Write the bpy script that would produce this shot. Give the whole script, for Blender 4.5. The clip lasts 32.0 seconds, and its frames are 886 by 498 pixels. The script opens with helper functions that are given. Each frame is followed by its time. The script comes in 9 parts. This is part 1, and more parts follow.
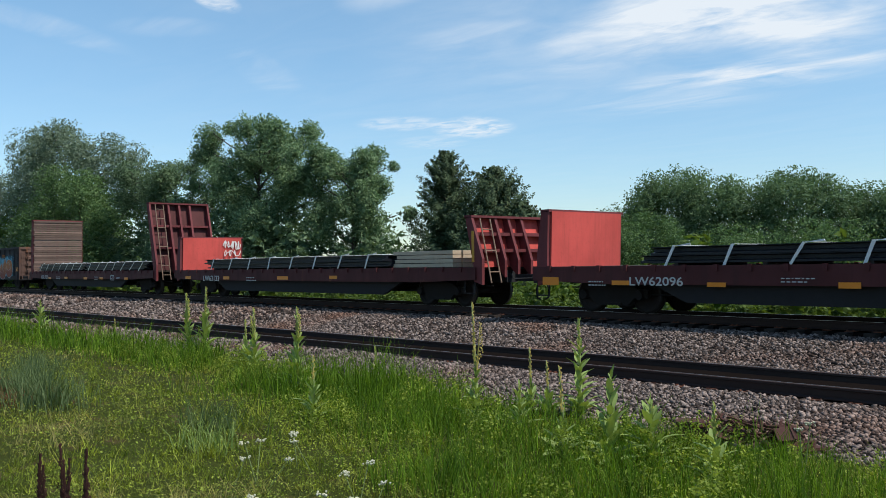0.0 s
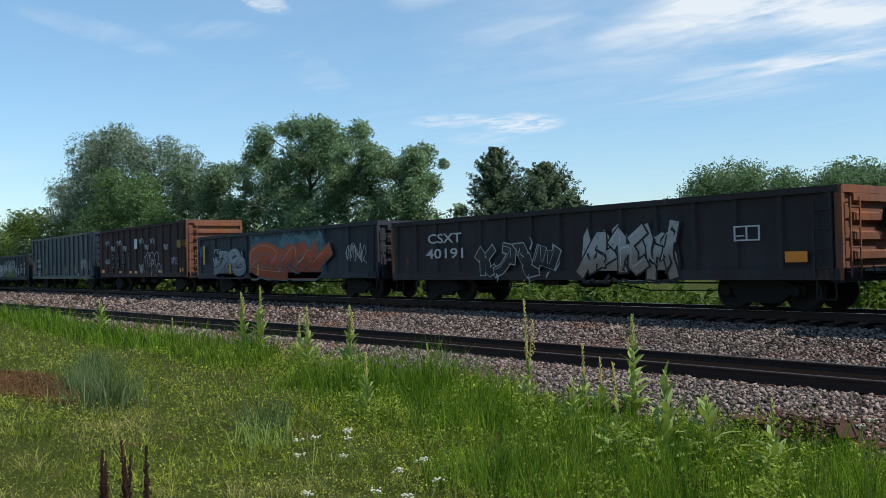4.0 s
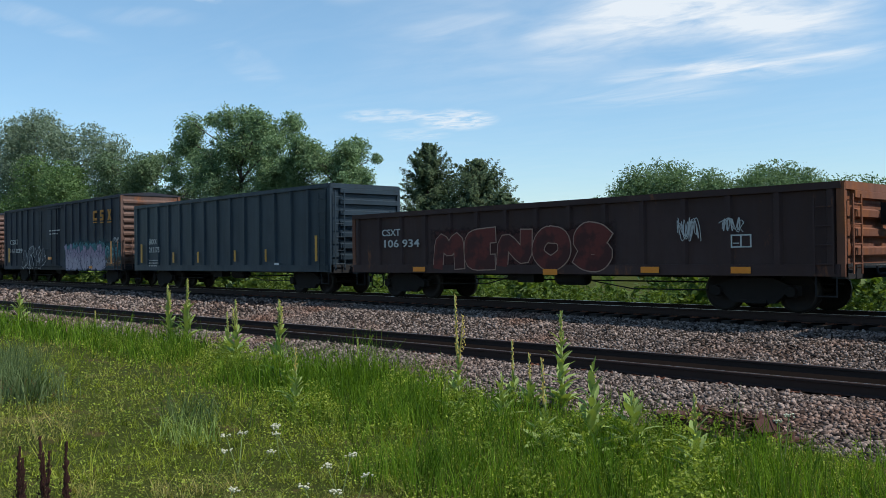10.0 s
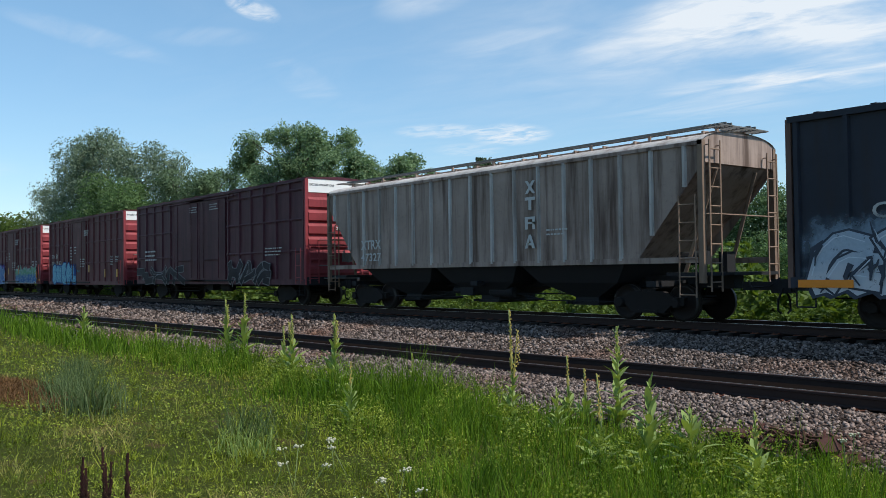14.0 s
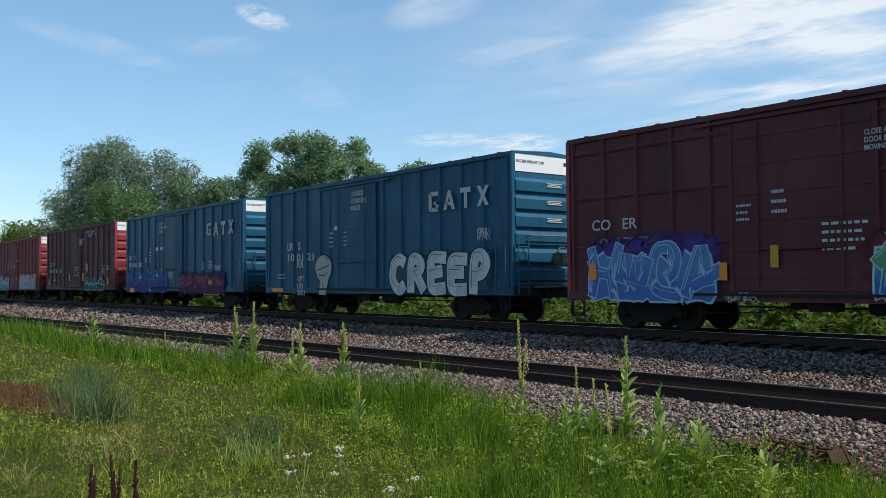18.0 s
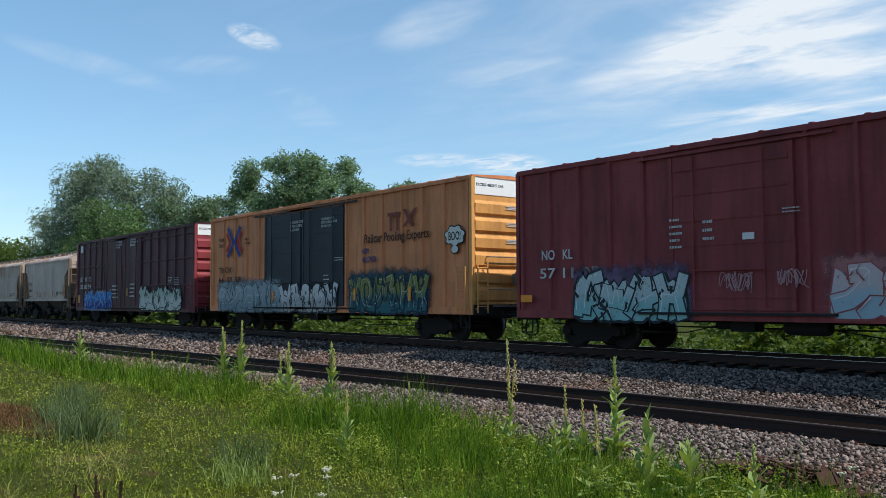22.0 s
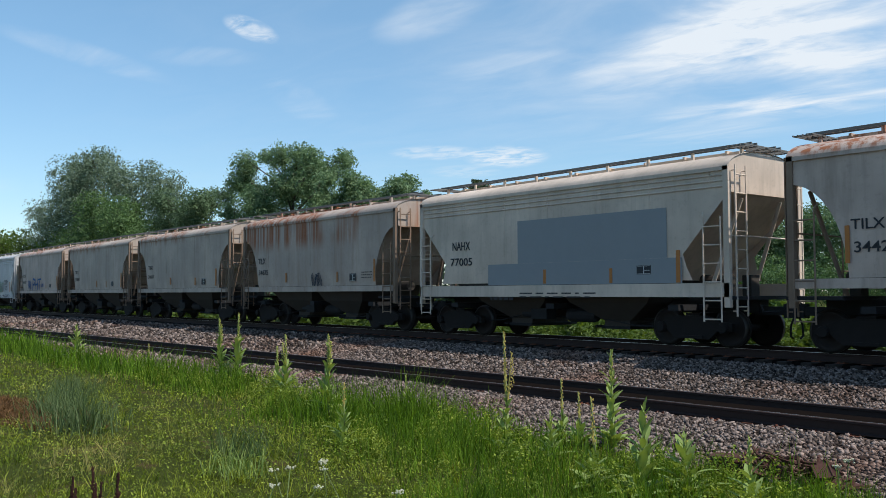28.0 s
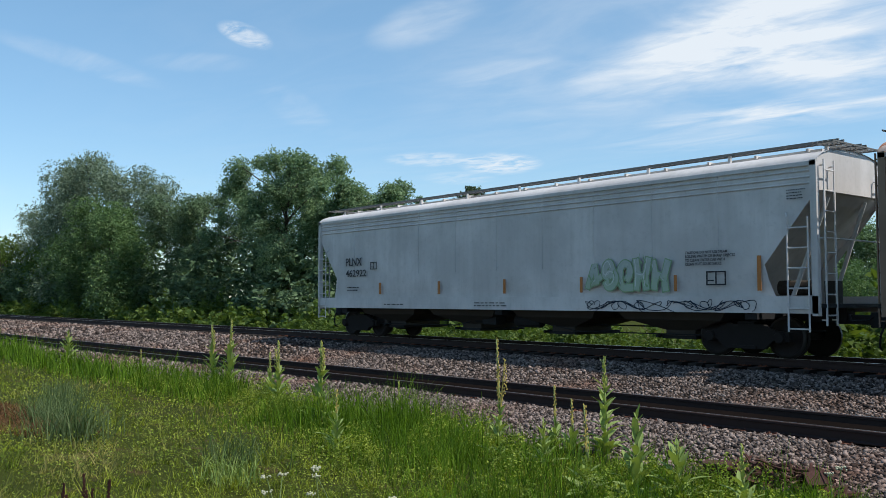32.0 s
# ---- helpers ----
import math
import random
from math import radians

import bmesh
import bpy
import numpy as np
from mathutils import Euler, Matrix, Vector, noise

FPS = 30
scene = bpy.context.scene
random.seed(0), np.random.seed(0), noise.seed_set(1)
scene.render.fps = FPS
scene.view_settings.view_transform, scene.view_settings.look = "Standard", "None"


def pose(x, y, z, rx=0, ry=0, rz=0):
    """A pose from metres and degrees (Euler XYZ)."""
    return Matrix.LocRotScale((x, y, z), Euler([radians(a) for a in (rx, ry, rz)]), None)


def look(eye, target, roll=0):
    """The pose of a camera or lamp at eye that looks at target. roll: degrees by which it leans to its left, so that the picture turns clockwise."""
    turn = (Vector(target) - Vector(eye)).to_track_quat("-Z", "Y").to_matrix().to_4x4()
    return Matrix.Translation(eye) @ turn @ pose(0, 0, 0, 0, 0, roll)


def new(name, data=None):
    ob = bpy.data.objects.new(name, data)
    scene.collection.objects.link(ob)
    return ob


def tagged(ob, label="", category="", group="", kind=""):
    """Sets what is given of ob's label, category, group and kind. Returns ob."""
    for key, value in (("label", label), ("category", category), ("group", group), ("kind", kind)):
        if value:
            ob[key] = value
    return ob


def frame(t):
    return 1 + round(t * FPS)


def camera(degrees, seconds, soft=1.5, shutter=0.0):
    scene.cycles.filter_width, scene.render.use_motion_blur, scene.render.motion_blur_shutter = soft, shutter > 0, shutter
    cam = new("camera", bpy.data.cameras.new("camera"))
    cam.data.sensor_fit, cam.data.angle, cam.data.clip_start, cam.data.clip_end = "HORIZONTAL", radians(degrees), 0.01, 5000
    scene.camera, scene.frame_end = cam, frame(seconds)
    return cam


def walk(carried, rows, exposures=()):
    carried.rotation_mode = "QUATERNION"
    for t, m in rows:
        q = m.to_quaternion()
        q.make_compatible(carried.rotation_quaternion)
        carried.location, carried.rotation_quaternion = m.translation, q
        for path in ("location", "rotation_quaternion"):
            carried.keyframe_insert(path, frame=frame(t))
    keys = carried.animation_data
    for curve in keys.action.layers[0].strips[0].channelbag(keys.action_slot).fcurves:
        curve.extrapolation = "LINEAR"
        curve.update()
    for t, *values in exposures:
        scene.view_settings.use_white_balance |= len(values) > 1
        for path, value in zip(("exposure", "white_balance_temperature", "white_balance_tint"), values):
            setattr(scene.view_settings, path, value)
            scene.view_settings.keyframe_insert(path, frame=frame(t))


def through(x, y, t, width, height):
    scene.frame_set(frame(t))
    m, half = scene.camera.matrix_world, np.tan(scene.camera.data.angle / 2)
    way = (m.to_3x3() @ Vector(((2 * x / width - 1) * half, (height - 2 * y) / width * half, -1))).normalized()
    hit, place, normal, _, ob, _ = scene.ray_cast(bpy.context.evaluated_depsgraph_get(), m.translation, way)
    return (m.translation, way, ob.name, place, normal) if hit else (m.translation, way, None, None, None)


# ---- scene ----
# ---- camera and its path ----
EYE = 1.280          # metres above the rail heads of the main track
TRACK = 18.929      # the main track's centre line, from the camera's stand
cam = camera(53.0, 32.0, soft=0.6)
walk(cam, [(t, pose(0, 0, EYE, rx, ry, rz)) for t, rx, ry, rz in (
    (0, 90.99, 0.79, 49.02), (0.5, 90.99, 0.62, 49), (1, 91.06, 0.81, 49.53),
    (1.5, 91.1, 1.08, 50.46), (2, 90.87, 1.33, 51.42), (2.5, 90.8, 1.33, 51.83),
    (3, 90.97, 1.35, 52.13), (3.5, 90.95, 1.41, 52.22), (5.5, 90.61, 1.31, 52.63),
    (6, 90.79, 1.35, 52.93), (6.5, 90.78, 1.15, 53.01), (7, 90.73, 1.1, 52.96),
    (7.5, 90.7, 0.9, 52.96), (8, 90.56, 0.78, 52.9), (8.5, 90.66, 0.84, 52.32),
    (9, 90.79, 0.93, 51.38), (9.5, 90.61, 0.83, 50.01), (10, 90.49, 0.66, 47.91),
    (10.5, 90.07, 0.79, 47.63), (11, 89.88, 0.67, 48.42), (11.5, 89.74, 0.86, 49.28),
    (12, 89.97, 0.94, 49.92), (12.5, 90.14, 0.77, 50.47), (13, 90.53, 0.82, 51.01),
    (13.5, 90.97, 0.74, 51.09), (14, 91.48, 0.68, 51.4), (14.5, 91.62, 0.61, 51.71),
    (16.5, 91.73, 0.46, 51.73), (17, 91.94, 0.48, 51.85), (17.5, 92.09, 0.47, 51.92),
    (18, 92.05, 0.46, 51.96), (18.5, 92.27, 0.46, 51.98), (19, 92.42, 0.36, 51.99),
    (19.5, 92.6, 0.28, 51.9), (20, 92.82, 0.13, 51.98), (20.5, 93.14, 0.27, 51.82),
    (21, 93.26, 0.4, 51.64), (21.5, 93.24, 0.32, 51.39), (22, 93.33, 0.22, 51.26),
    (22.5, 93.46, 0.15, 51.23), (23, 93.49, 0.07, 51.23), (23.5, 93.21, 0.16, 51.31),
    (24, 93.06, 0.08, 51.43), (24.5, 92.98, 0.09, 51.44), (25, 93.03, -0.01, 51.44),
    (25.5, 93.03, -0.01, 51.37), (27.5, 92.86, 0.04, 51.1), (28, 92.86, 0.14, 51.06),
    (28.5, 92.92, 0.18, 51.08), (29, 93.08, 0.26, 51.06), (29.5, 93.18, 0.18, 51.12),
    (30, 93.24, 0.25, 51.16), (30.5, 93.25, 0.11, 51.13), (31, 93.32, 0.03, 51.02),
    (31.5, 93.37, -0.05, 50.81), (32, 93.28, -0.01, 50.63),
)])

# how far the train has rolled since the start, second by second
ROLLED = (
    (0, -0.00), (1, 17.94), (2, 35.53), (3, 53.08), (3.5, 61.83), (5.5, 97.18),
    (6, 105.31), (7, 122.74), (8, 140.28), (9, 157.70), (10, 175.11), (11, 191.25),
    (12, 208.44), (13, 226.84), (14, 244.17), (16.5, 286.92), (17.5, 303.35), (18, 311.28),
    (19, 330.01), (20, 346.36), (21, 363.23), (22, 380.05), (23, 394.76), (24, 413.94),
    (25, 430.81), (25.5, 439.23), (27.5, 472.90), (28, 480.23), (29, 495.24), (30, 514.77),
    (31, 529.79), (32, 545.27),
)

# ---- sky, sun and exposure ----
SUN_ELEVATION, SUN_AZIMUTH = radians(54), radians(25)   # azimuth from +x (ahead of the train) towards +y (behind it)
SUN_WAY = Vector((math.cos(SUN_ELEVATION) * math.cos(SUN_AZIMUTH), math.cos(SUN_ELEVATION) * math.sin(SUN_AZIMUTH), math.sin(SUN_ELEVATION)))


def make_world():
    world = bpy.data.worlds.new("summer_sky")
    scene.world = world
    world.use_nodes = True
    nt = world.node_tree
    nt.nodes.clear()
    n, l = nt.nodes.new, nt.links.new
    out, bg, sky = n("ShaderNodeOutputWorld"), n("ShaderNodeBackground"), n("ShaderNodeTexSky")
    sky.sky_type, sky.sun_disc = "NISHITA", False
    sky.sun_elevation, sky.sun_rotation = SUN_ELEVATION, radians(90) - SUN_AZIMUTH
    sky.altitude, sky.air_density, sky.dust_density, sky.ozone_density = 50, 1.0, 0.25, 3.0
    co = n("ShaderNodeTexCoord")
    sep, up, div = n("ShaderNodeSeparateXYZ"), n("ShaderNodeMath"), n("ShaderNodeVectorMath")
    l(co.outputs["Generated"], sep.inputs[0])
    up.operation, up.inputs[1].default_value = "MAXIMUM", 0.05
    l(sep.outputs["Z"], up.inputs[0])
    div.operation = "DIVIDE"
    l(co.outputs["Generated"], div.inputs[0])
    l(up.outputs[0], div.inputs[1])

    def layer(rotation, scale, shift, low, high, detail, warp):
        m, t, r = n("ShaderNodeMapping"), n("ShaderNodeTexNoise"), n("ShaderNodeMapRange")
        m.inputs["Rotation"].default_value, m.inputs["Scale"].default_value, m.inputs["Location"].default_value = (0, 0, rotation), scale, shift
        t.inputs["Scale"].default_value, t.inputs["Detail"].default_value, t.inputs["Roughness"].default_value, t.inputs["Distortion"].default_value = 1.0, detail, 0.58, warp
        r.inputs["From Min"].default_value, r.inputs["From Max"].default_value = low, high
        r.interpolation_type = "SMOOTHSTEP"
        l(div.outputs[0], m.inputs["Vector"])
        l(m.outputs[0], t.inputs["Vector"])
        l(t.outputs["Fac"], r.inputs["Value"])
        return r.outputs["Result"]

    def towards(way, wide, soft):
        """How near the looked-at part of the sky lies to a direction."""
        d, r = n("ShaderNodeVectorMath"), n("ShaderNodeMapRange")
        d.operation, d.inputs[1].default_value = "DOT_PRODUCT", Vector(way).normalized()
        l(co.outputs["Generated"], d.inputs[0])
        r.interpolation_type = "SMOOTHSTEP"
        r.inputs["From Min"].default_value, r.inputs["From Max"].default_value = math.cos(radians(wide)), math.cos(radians(soft))
        l(d.outputs["Value"], r.inputs["Value"])
        return r.outputs["Result"]

    def patch(way, wide, tall, tilt=0.0):
        """An oval part of the sky round a direction; half width and height in degrees."""
        way = Vector(way).normalized()
        side = Vector((way.y, -way.x, 0)).normalized()
        over = way.cross(side) * -1
        a, b = side * math.cos(tilt) + over * math.sin(tilt), over * math.cos(tilt) - side * math.sin(tilt)
        sums = []
        for axis, size in ((a, wide), (b, tall)):
            d, m = n("ShaderNodeVectorMath"), n("ShaderNodeMath")
            d.operation, d.inputs[1].default_value = "DOT_PRODUCT", axis / math.sin(radians(size))
            l(co.outputs["Generated"], d.inputs[0])
            m.operation, m.inputs[1].default_value = "POWER", 2.0
            ab = n("ShaderNodeMath")
            ab.operation = "ABSOLUTE"
            l(d.outputs["Value"], ab.inputs[0])
            l(ab.outputs[0], m.inputs[0])
            sums.append(m.outputs[0])
        s, r = n("ShaderNodeMath"), n("ShaderNodeMapRange")
        s.operation = "ADD"
        l(sums[0], s.inputs[0])
        l(sums[1], s.inputs[1])
        r.interpolation_type = "SMOOTHSTEP"
        r.inputs["From Min"].default_value, r.inputs["From Max"].default_value = 1.0, 0.1
        l(s.outputs[0], r.inputs["Value"])
        return times(r.outputs["Result"], towards(way, 60, 50))

    def times(a, b, kind="MULTIPLY"):
        m = n("ShaderNodeMath")
        m.operation, m.use_clamp = kind, True
        l(a, m.inputs[0])
        if isinstance(b, (int, float)):
            m.inputs[1].default_value = b
        else:
            l(b, m.inputs[1])
        return m.outputs[0]

    streaks = layer(0.35, (1.7, 2.6, 0.0), (1.9, 0.4, 0), 0.18, 0.98, 10, 0.5)
    wisps = layer(0.55, (1.3, 3.0, 0.0), (4.2, 1.4, 0), 0.26, 0.92, 9, 0.7)
    curds = layer(0.3, (5.0, 8.0, 0.0), (3.1, 5.2, 0), 0.30, 0.66, 7, 0.6)
    cover = None
    # one row a cloud: grain, strength, direction, half width and height in degrees, tilt
    for grain, much, way, wide, tall, tilt in (
        (streaks, 0.8, (-0.545, 0.794, 0.262), 9.5, 2.6, 0.30), (streaks, 0.85, (-0.470, 0.835, 0.285), 9.0, 4.2, 0.18), (curds, 0.30, (-0.500, 0.820, 0.275), 9.0, 3.6, 0.2),
        (streaks, 0.9, (-0.416, 0.863, 0.285), 7.0, 5.0, 0.2), (wisps, 0.7, (-0.603, 0.755, 0.256), 5.0, 1.6, 0.25), (streaks, 0.75, (-0.430, 0.872, 0.235), 7.0, 2.6, -0.25),
        (wisps, 0.85, (-0.508, 0.838, 0.197), 7.5, 0.9, 0.06), (wisps, 0.8, (-0.440, 0.876, 0.196), 7.0, 1.1, 0.04), (wisps, 0.5, (-0.560, 0.808, 0.172), 7.0, 0.8, 0.03),
        (streaks, 0.6, (-0.748, 0.590, 0.303), 4.4, 1.6, 0.32), (wisps, 0.35, (-0.700, 0.667, 0.250), 5.5, 0.9, 0.10), (curds, 1.0, (-0.858, 0.430, 0.283), 1.9, 0.75, -0.30),
        (wisps, 0.42, (-0.928, 0.281, 0.245), 5.5, 0.8, -0.22), (wisps, 0.3, (-0.885, 0.390, 0.252), 4.0, 0.7, 0.05), (wisps, 0.25, (-0.848, 0.487, 0.209), 3.0, 1.2, -0.5),
        (curds, 0.50, (-0.772, 0.615, 0.157), 3.4, 0.55, 0.0), (curds, 0.9, (-0.722, 0.674, 0.152), 3.0, 0.80, 0.0), (curds, 0.32, (-0.752, 0.640, 0.136), 2.6, 0.5, 0.0),
        (wisps, 0.4, (-0.985, 0.12, 0.11), 7.0, 1.3, 0.0), (streaks, 0.34, (-0.600, 0.750, 0.270), 17.0, 7.0, 0.1),
    ):
        one = times(times(grain, much), patch(way, wide, tall, tilt))
        cover = one if cover is None else times(cover, one, "ADD")
    cover = times(cover, times(times(wisps, 0.10), towards((-0.62, 0.72, 0.36), 40, 5)), "ADD")
    both, mix = n("ShaderNodeMath"), n("ShaderNodeMixRGB")
    both.operation, both.use_clamp = "ADD", True
    l(cover, both.inputs[0])
    both.inputs[1].default_value = 0.0
    soft = n("ShaderNodeMath")
    soft.operation, soft.inputs[1].default_value = "MULTIPLY", 0.92
    l(both.outputs[0], soft.inputs[0])
    tint, hue, height = n("ShaderNodeMixRGB"), n("ShaderNodeMixRGB"), n("ShaderNodeMapRange")
    height.inputs["From Min"].default_value, height.inputs["From Max"].default_value = 0.0, 0.32
    l(sep.outputs["Z"], height.inputs["Value"])
    tint.inputs["Color1"].default_value, tint.inputs["Color2"].default_value = (0.79, 0.86, 0.92, 1), (0.99, 1.16, 1.11, 1)
    l(height.outputs[0], tint.inputs["Fac"])
    hue.blend_type, hue.inputs["Fac"].default_value = "MULTIPLY", 1.0
    l(tint.outputs[0], hue.inputs["Color2"])
    l(sky.outputs[0], hue.inputs["Color1"])
    mix.inputs["Color2"].default_value = (5.6, 6.0, 6.4, 1)
    l(soft.outputs[0], mix.inputs["Fac"])
    l(hue.outputs[0], mix.inputs["Color1"])
    l(mix.outputs[0], bg.inputs["Color"])
    bg.inputs["Strength"].default_value = 0.15
    l(bg.outputs[0], out.inputs[0])


make_world()
sun = new("sun", bpy.data.lights.new("sun", "SUN"))
sun.data.energy, sun.data.angle, sun.data.color = 4.8, radians(0.53), (1.0, 0.955, 0.88)
sun.matrix_world = look(SUN_WAY * 300, (0, 0, 0))
scene.view_settings.exposure = 0.0


# ---- materials ----
def nodes_of(name):
    m = bpy.data.materials.new(name)
    m.use_nodes = True
    nt = m.node_tree
    return m, nt, nt.nodes["Principled BSDF"], nt.nodes.new, nt.links.new


def noise_node(n, l, co, scale, detail=5, rough=0.6, stretch=(1, 1, 1), shift=(0, 0, 0)):
    mp, tx = n("ShaderNodeMapping"), n("ShaderNodeTexNoise")
    mp.inputs["Scale"].default_value, mp.inputs["Location"].default_value = stretch, shift
    tx.inputs["Scale"].default_value, tx.inputs["Detail"].default_value, tx.inputs["Roughness"].default_value = scale, detail, rough
    l(co, mp.inputs["Vector"])
    l(mp.outputs[0], tx.inputs["Vector"])
    return tx.outputs["Fac"]


def ramp_node(n, l, fac, low, high):
    r = n("ShaderNodeMapRange")
    r.interpolation_type = "SMOOTHSTEP"
    r.inputs["From Min"].default_value, r.inputs["From Max"].default_value = low, high
    l(fac, r.inputs["Value"])
    return r.outputs["Result"]


def blend(n, l, fac, a, b, kind="MIX"):
    m = n("ShaderNodeMixRGB")
    m.blend_type = kind
    for sock, v in ((m.inputs["Fac"], fac), (m.inputs["Color1"], a), (m.inputs["Color2"], b)):
        if isinstance(v, (int, float)):
            sock.default_value = v
        elif isinstance(v, tuple):
            sock.default_value = (*v, 1)
        else:
            l(v, sock)
    return m.outputs[0]


def bump_node(n, l, bsdf, height, strength, distance=0.02):
    b = n("ShaderNodeBump")
    b.inputs["Strength"].default_value, b.inputs["Distance"].default_value = strength, distance
    l(height, b.inputs["Height"])
    l(b.outputs[0], bsdf.inputs["Normal"])


def paint(name, rgb, dirt=(0.05, 0.04, 0.035), grime=0.5, rust=0.0, rough=0.5, metal=0.0, chalk=0.0, streak=(2.2, 2.2, 0.22), rust_runs=None):
    """Weathered paint on steel: blotches, run-down streaks, specks of rust, faint dents."""
    m, nt, bsdf, n, l = nodes_of(name)
    co = n("ShaderNodeTexCoord").outputs["Object"]
    wide = noise_node(n, l, co, 0.55, 4, 0.55)
    fine = noise_node(n, l, co, 9.0, 6, 0.7)
    runs = noise_node(n, l, co, 1.6, 5, 0.65, streak)
    light = tuple(min(1, c * 1.3 + 0.003 + chalk) for c in rgb)
    c = blend(n, l, ramp_node(n, l, wide, 0.35, 0.7), rgb, light)
    mask = n("ShaderNodeMath")
    mask.operation = "MULTIPLY"
    l(ramp_node(n, l, runs, 0.42, 0.72), mask.inputs[0])
    mask.inputs[1].default_value = grime
    c = blend(n, l, mask.outputs[0], c, dirt)
    speck = n("ShaderNodeMath")
    speck.operation = "MULTIPLY"
    l(ramp_node(n, l, fine, 0.5, 0.75), speck.inputs[0])
    speck.inputs[1].default_value = 0.22
    c = blend(n, l, speck.outputs[0], c, tuple(0.6 * v for v in dirt))
    if rust:
        spots = noise_node(n, l, co, 1.3, 7, 0.72, (1, 1, 0.45), (3.1, 0.7, 5.2))
        c = blend(n, l, ramp_node(n, l, spots, 0.68 - 0.3 * rust, 0.82 - 0.22 * rust), c, blend(n, l, fine, (0.10, 0.035, 0.018), (0.30, 0.11, 0.04)))
    if rust_runs:
        low, high, share = rust_runs
        z = n("ShaderNodeSeparateXYZ")
        l(co, z.inputs[0])
        drip = noise_node(n, l, co, 1.0, 6, 0.7, (4.5, 4.5, 0.10), (2.7, 0, 0.4))
        patch = noise_node(n, l, co, 0.42, 3, 0.5, (1, 1, 0.3), (8.1, 0, 0))
        m1, m2 = n("ShaderNodeMath"), n("ShaderNodeMath")
        m1.operation = m2.operation = "MULTIPLY"
        l(ramp_node(n, l, drip, 0.62 - 0.2 * share, 0.70 - 0.12 * share), m1.inputs[0])
        l(ramp_node(n, l, z.outputs["Z"], low, high), m1.inputs[1])
        l(m1.outputs[0], m2.inputs[0])
        l(ramp_node(n, l, patch, 0.52 - 0.12 * share, 0.62 - 0.12 * share), m2.inputs[1])
        c = blend(n, l, m2.outputs[0], c, blend(n, l, fine, (0.20, 0.065, 0.03), (0.38, 0.15, 0.07)))
    l(c, bsdf.inputs["Base Color"])
    rr = n("ShaderNodeMapRange")
    rr.inputs["To Min"].default_value, rr.inputs["To Max"].default_value = rough - 0.1, min(1, rough + 0.3)
    l(runs, rr.inputs["Value"])
    l(rr.outputs[0], bsdf.inputs["Roughness"])
    bsdf.inputs["Metallic"].default_value, bsdf.inputs["Specular IOR Level"].default_value = metal, 0.22
    bump_node(n, l, bsdf, wide, 0.25, 0.05)
    return m


def plain(name, rgb, rough=0.6, metal=0.0, vary=0.25, scale=6.0, bump=0.15, island=0.0, spec=0.3, each=0.0):
    """A simpler surface: one colour, broken by noise at two scales."""
    m, nt, bsdf, n, l = nodes_of(name)
    co = n("ShaderNodeTexCoord").outputs["Object"]
    a = noise_node(n, l, co, scale, 5, 0.65)
    b = noise_node(n, l, co, scale * 0.13, 3, 0.5)
    c = blend(n, l, a, tuple(v * (1 - vary) for v in rgb), tuple(min(1, v * (1 + vary)) for v in rgb))
    c = blend(n, l, b, c, tuple(v * (1 - 0.6 * vary) for v in rgb))
    if each:
        r = n("ShaderNodeObjectInfo").outputs["Random"]
        c = blend(n, l, r, blend(n, l, 1.0, c, (1 - each,) * 3, "MULTIPLY"), blend(n, l, 1.0, c, (1 + each,) * 3, "MULTIPLY"))
    if island:
        g = n("ShaderNodeNewGeometry").outputs["Random Per Island"]
        c = blend(n, l, g, c, tuple(v * (1 - island) for v in rgb))
        c = blend(n, l, ramp_node(n, l, g, 0.75, 1.0), c, tuple(min(1, v * (1 + island)) for v in rgb))
    l(c, bsdf.inputs["Base Color"])
    bsdf.inputs["Roughness"].default_value, bsdf.inputs["Metallic"].default_value, bsdf.inputs["Specular IOR Level"].default_value = rough, metal, spec
    if bump:
        bump_node(n, l, bsdf, a, bump, 0.01)
    return m


def leafy(name, dark, light, tip=None, shine=0.5, through=0.35, patch=0.0, glow=(1.35, 1.3, 0.45)):
    """Leaves and blades: a colour of its own for every blade, darker and drier patches, some light let through."""
    m, nt, bsdf, n, l = nodes_of(name)
    g = n("ShaderNodeNewGeometry").outputs["Random Per Island"]
    co = n("ShaderNodeTexCoord").outputs["Object"]
    c = blend(n, l, g, dark, light)
    if tip:
        c = blend(n, l, ramp_node(n, l, noise_node(n, l, co, 0.45, 5, 0.65), 0.50, 0.66), c, blend(n, l, g, tuple(0.5 * v for v in tip), tuple(1.2 * v for v in tip)))
    if patch:
        k = noise_node(n, l, co, 1.4, 5, 0.7, (1, 1, 0.3), (4, 2, 1))
        c = blend(n, l, ramp_node(n, l, k, 0.62, 0.36), c, blend(n, l, 1.0, c, (1 - patch, 1 - 0.85 * patch, 1 - patch), "MULTIPLY"))
    l(c, bsdf.inputs["Base Color"])
    bsdf.inputs["Roughness"].default_value = shine
    bsdf.inputs["Specular IOR Level"].default_value = 0.12
    tr, mix, out = n("ShaderNodeBsdfTranslucent"), n("ShaderNodeMixShader"), nt.nodes["Material Output"]
    warm = blend(n, l, 1.0, c, glow, "MULTIPLY")
    l(warm, tr.inputs["Color"])
    mix.inputs[0].default_value = through
    l(bsdf.outputs[0], mix.inputs[1])
    l(tr.outputs[0], mix.inputs[2])
    l(mix.outputs[0], out.inputs["Surface"])
    return m


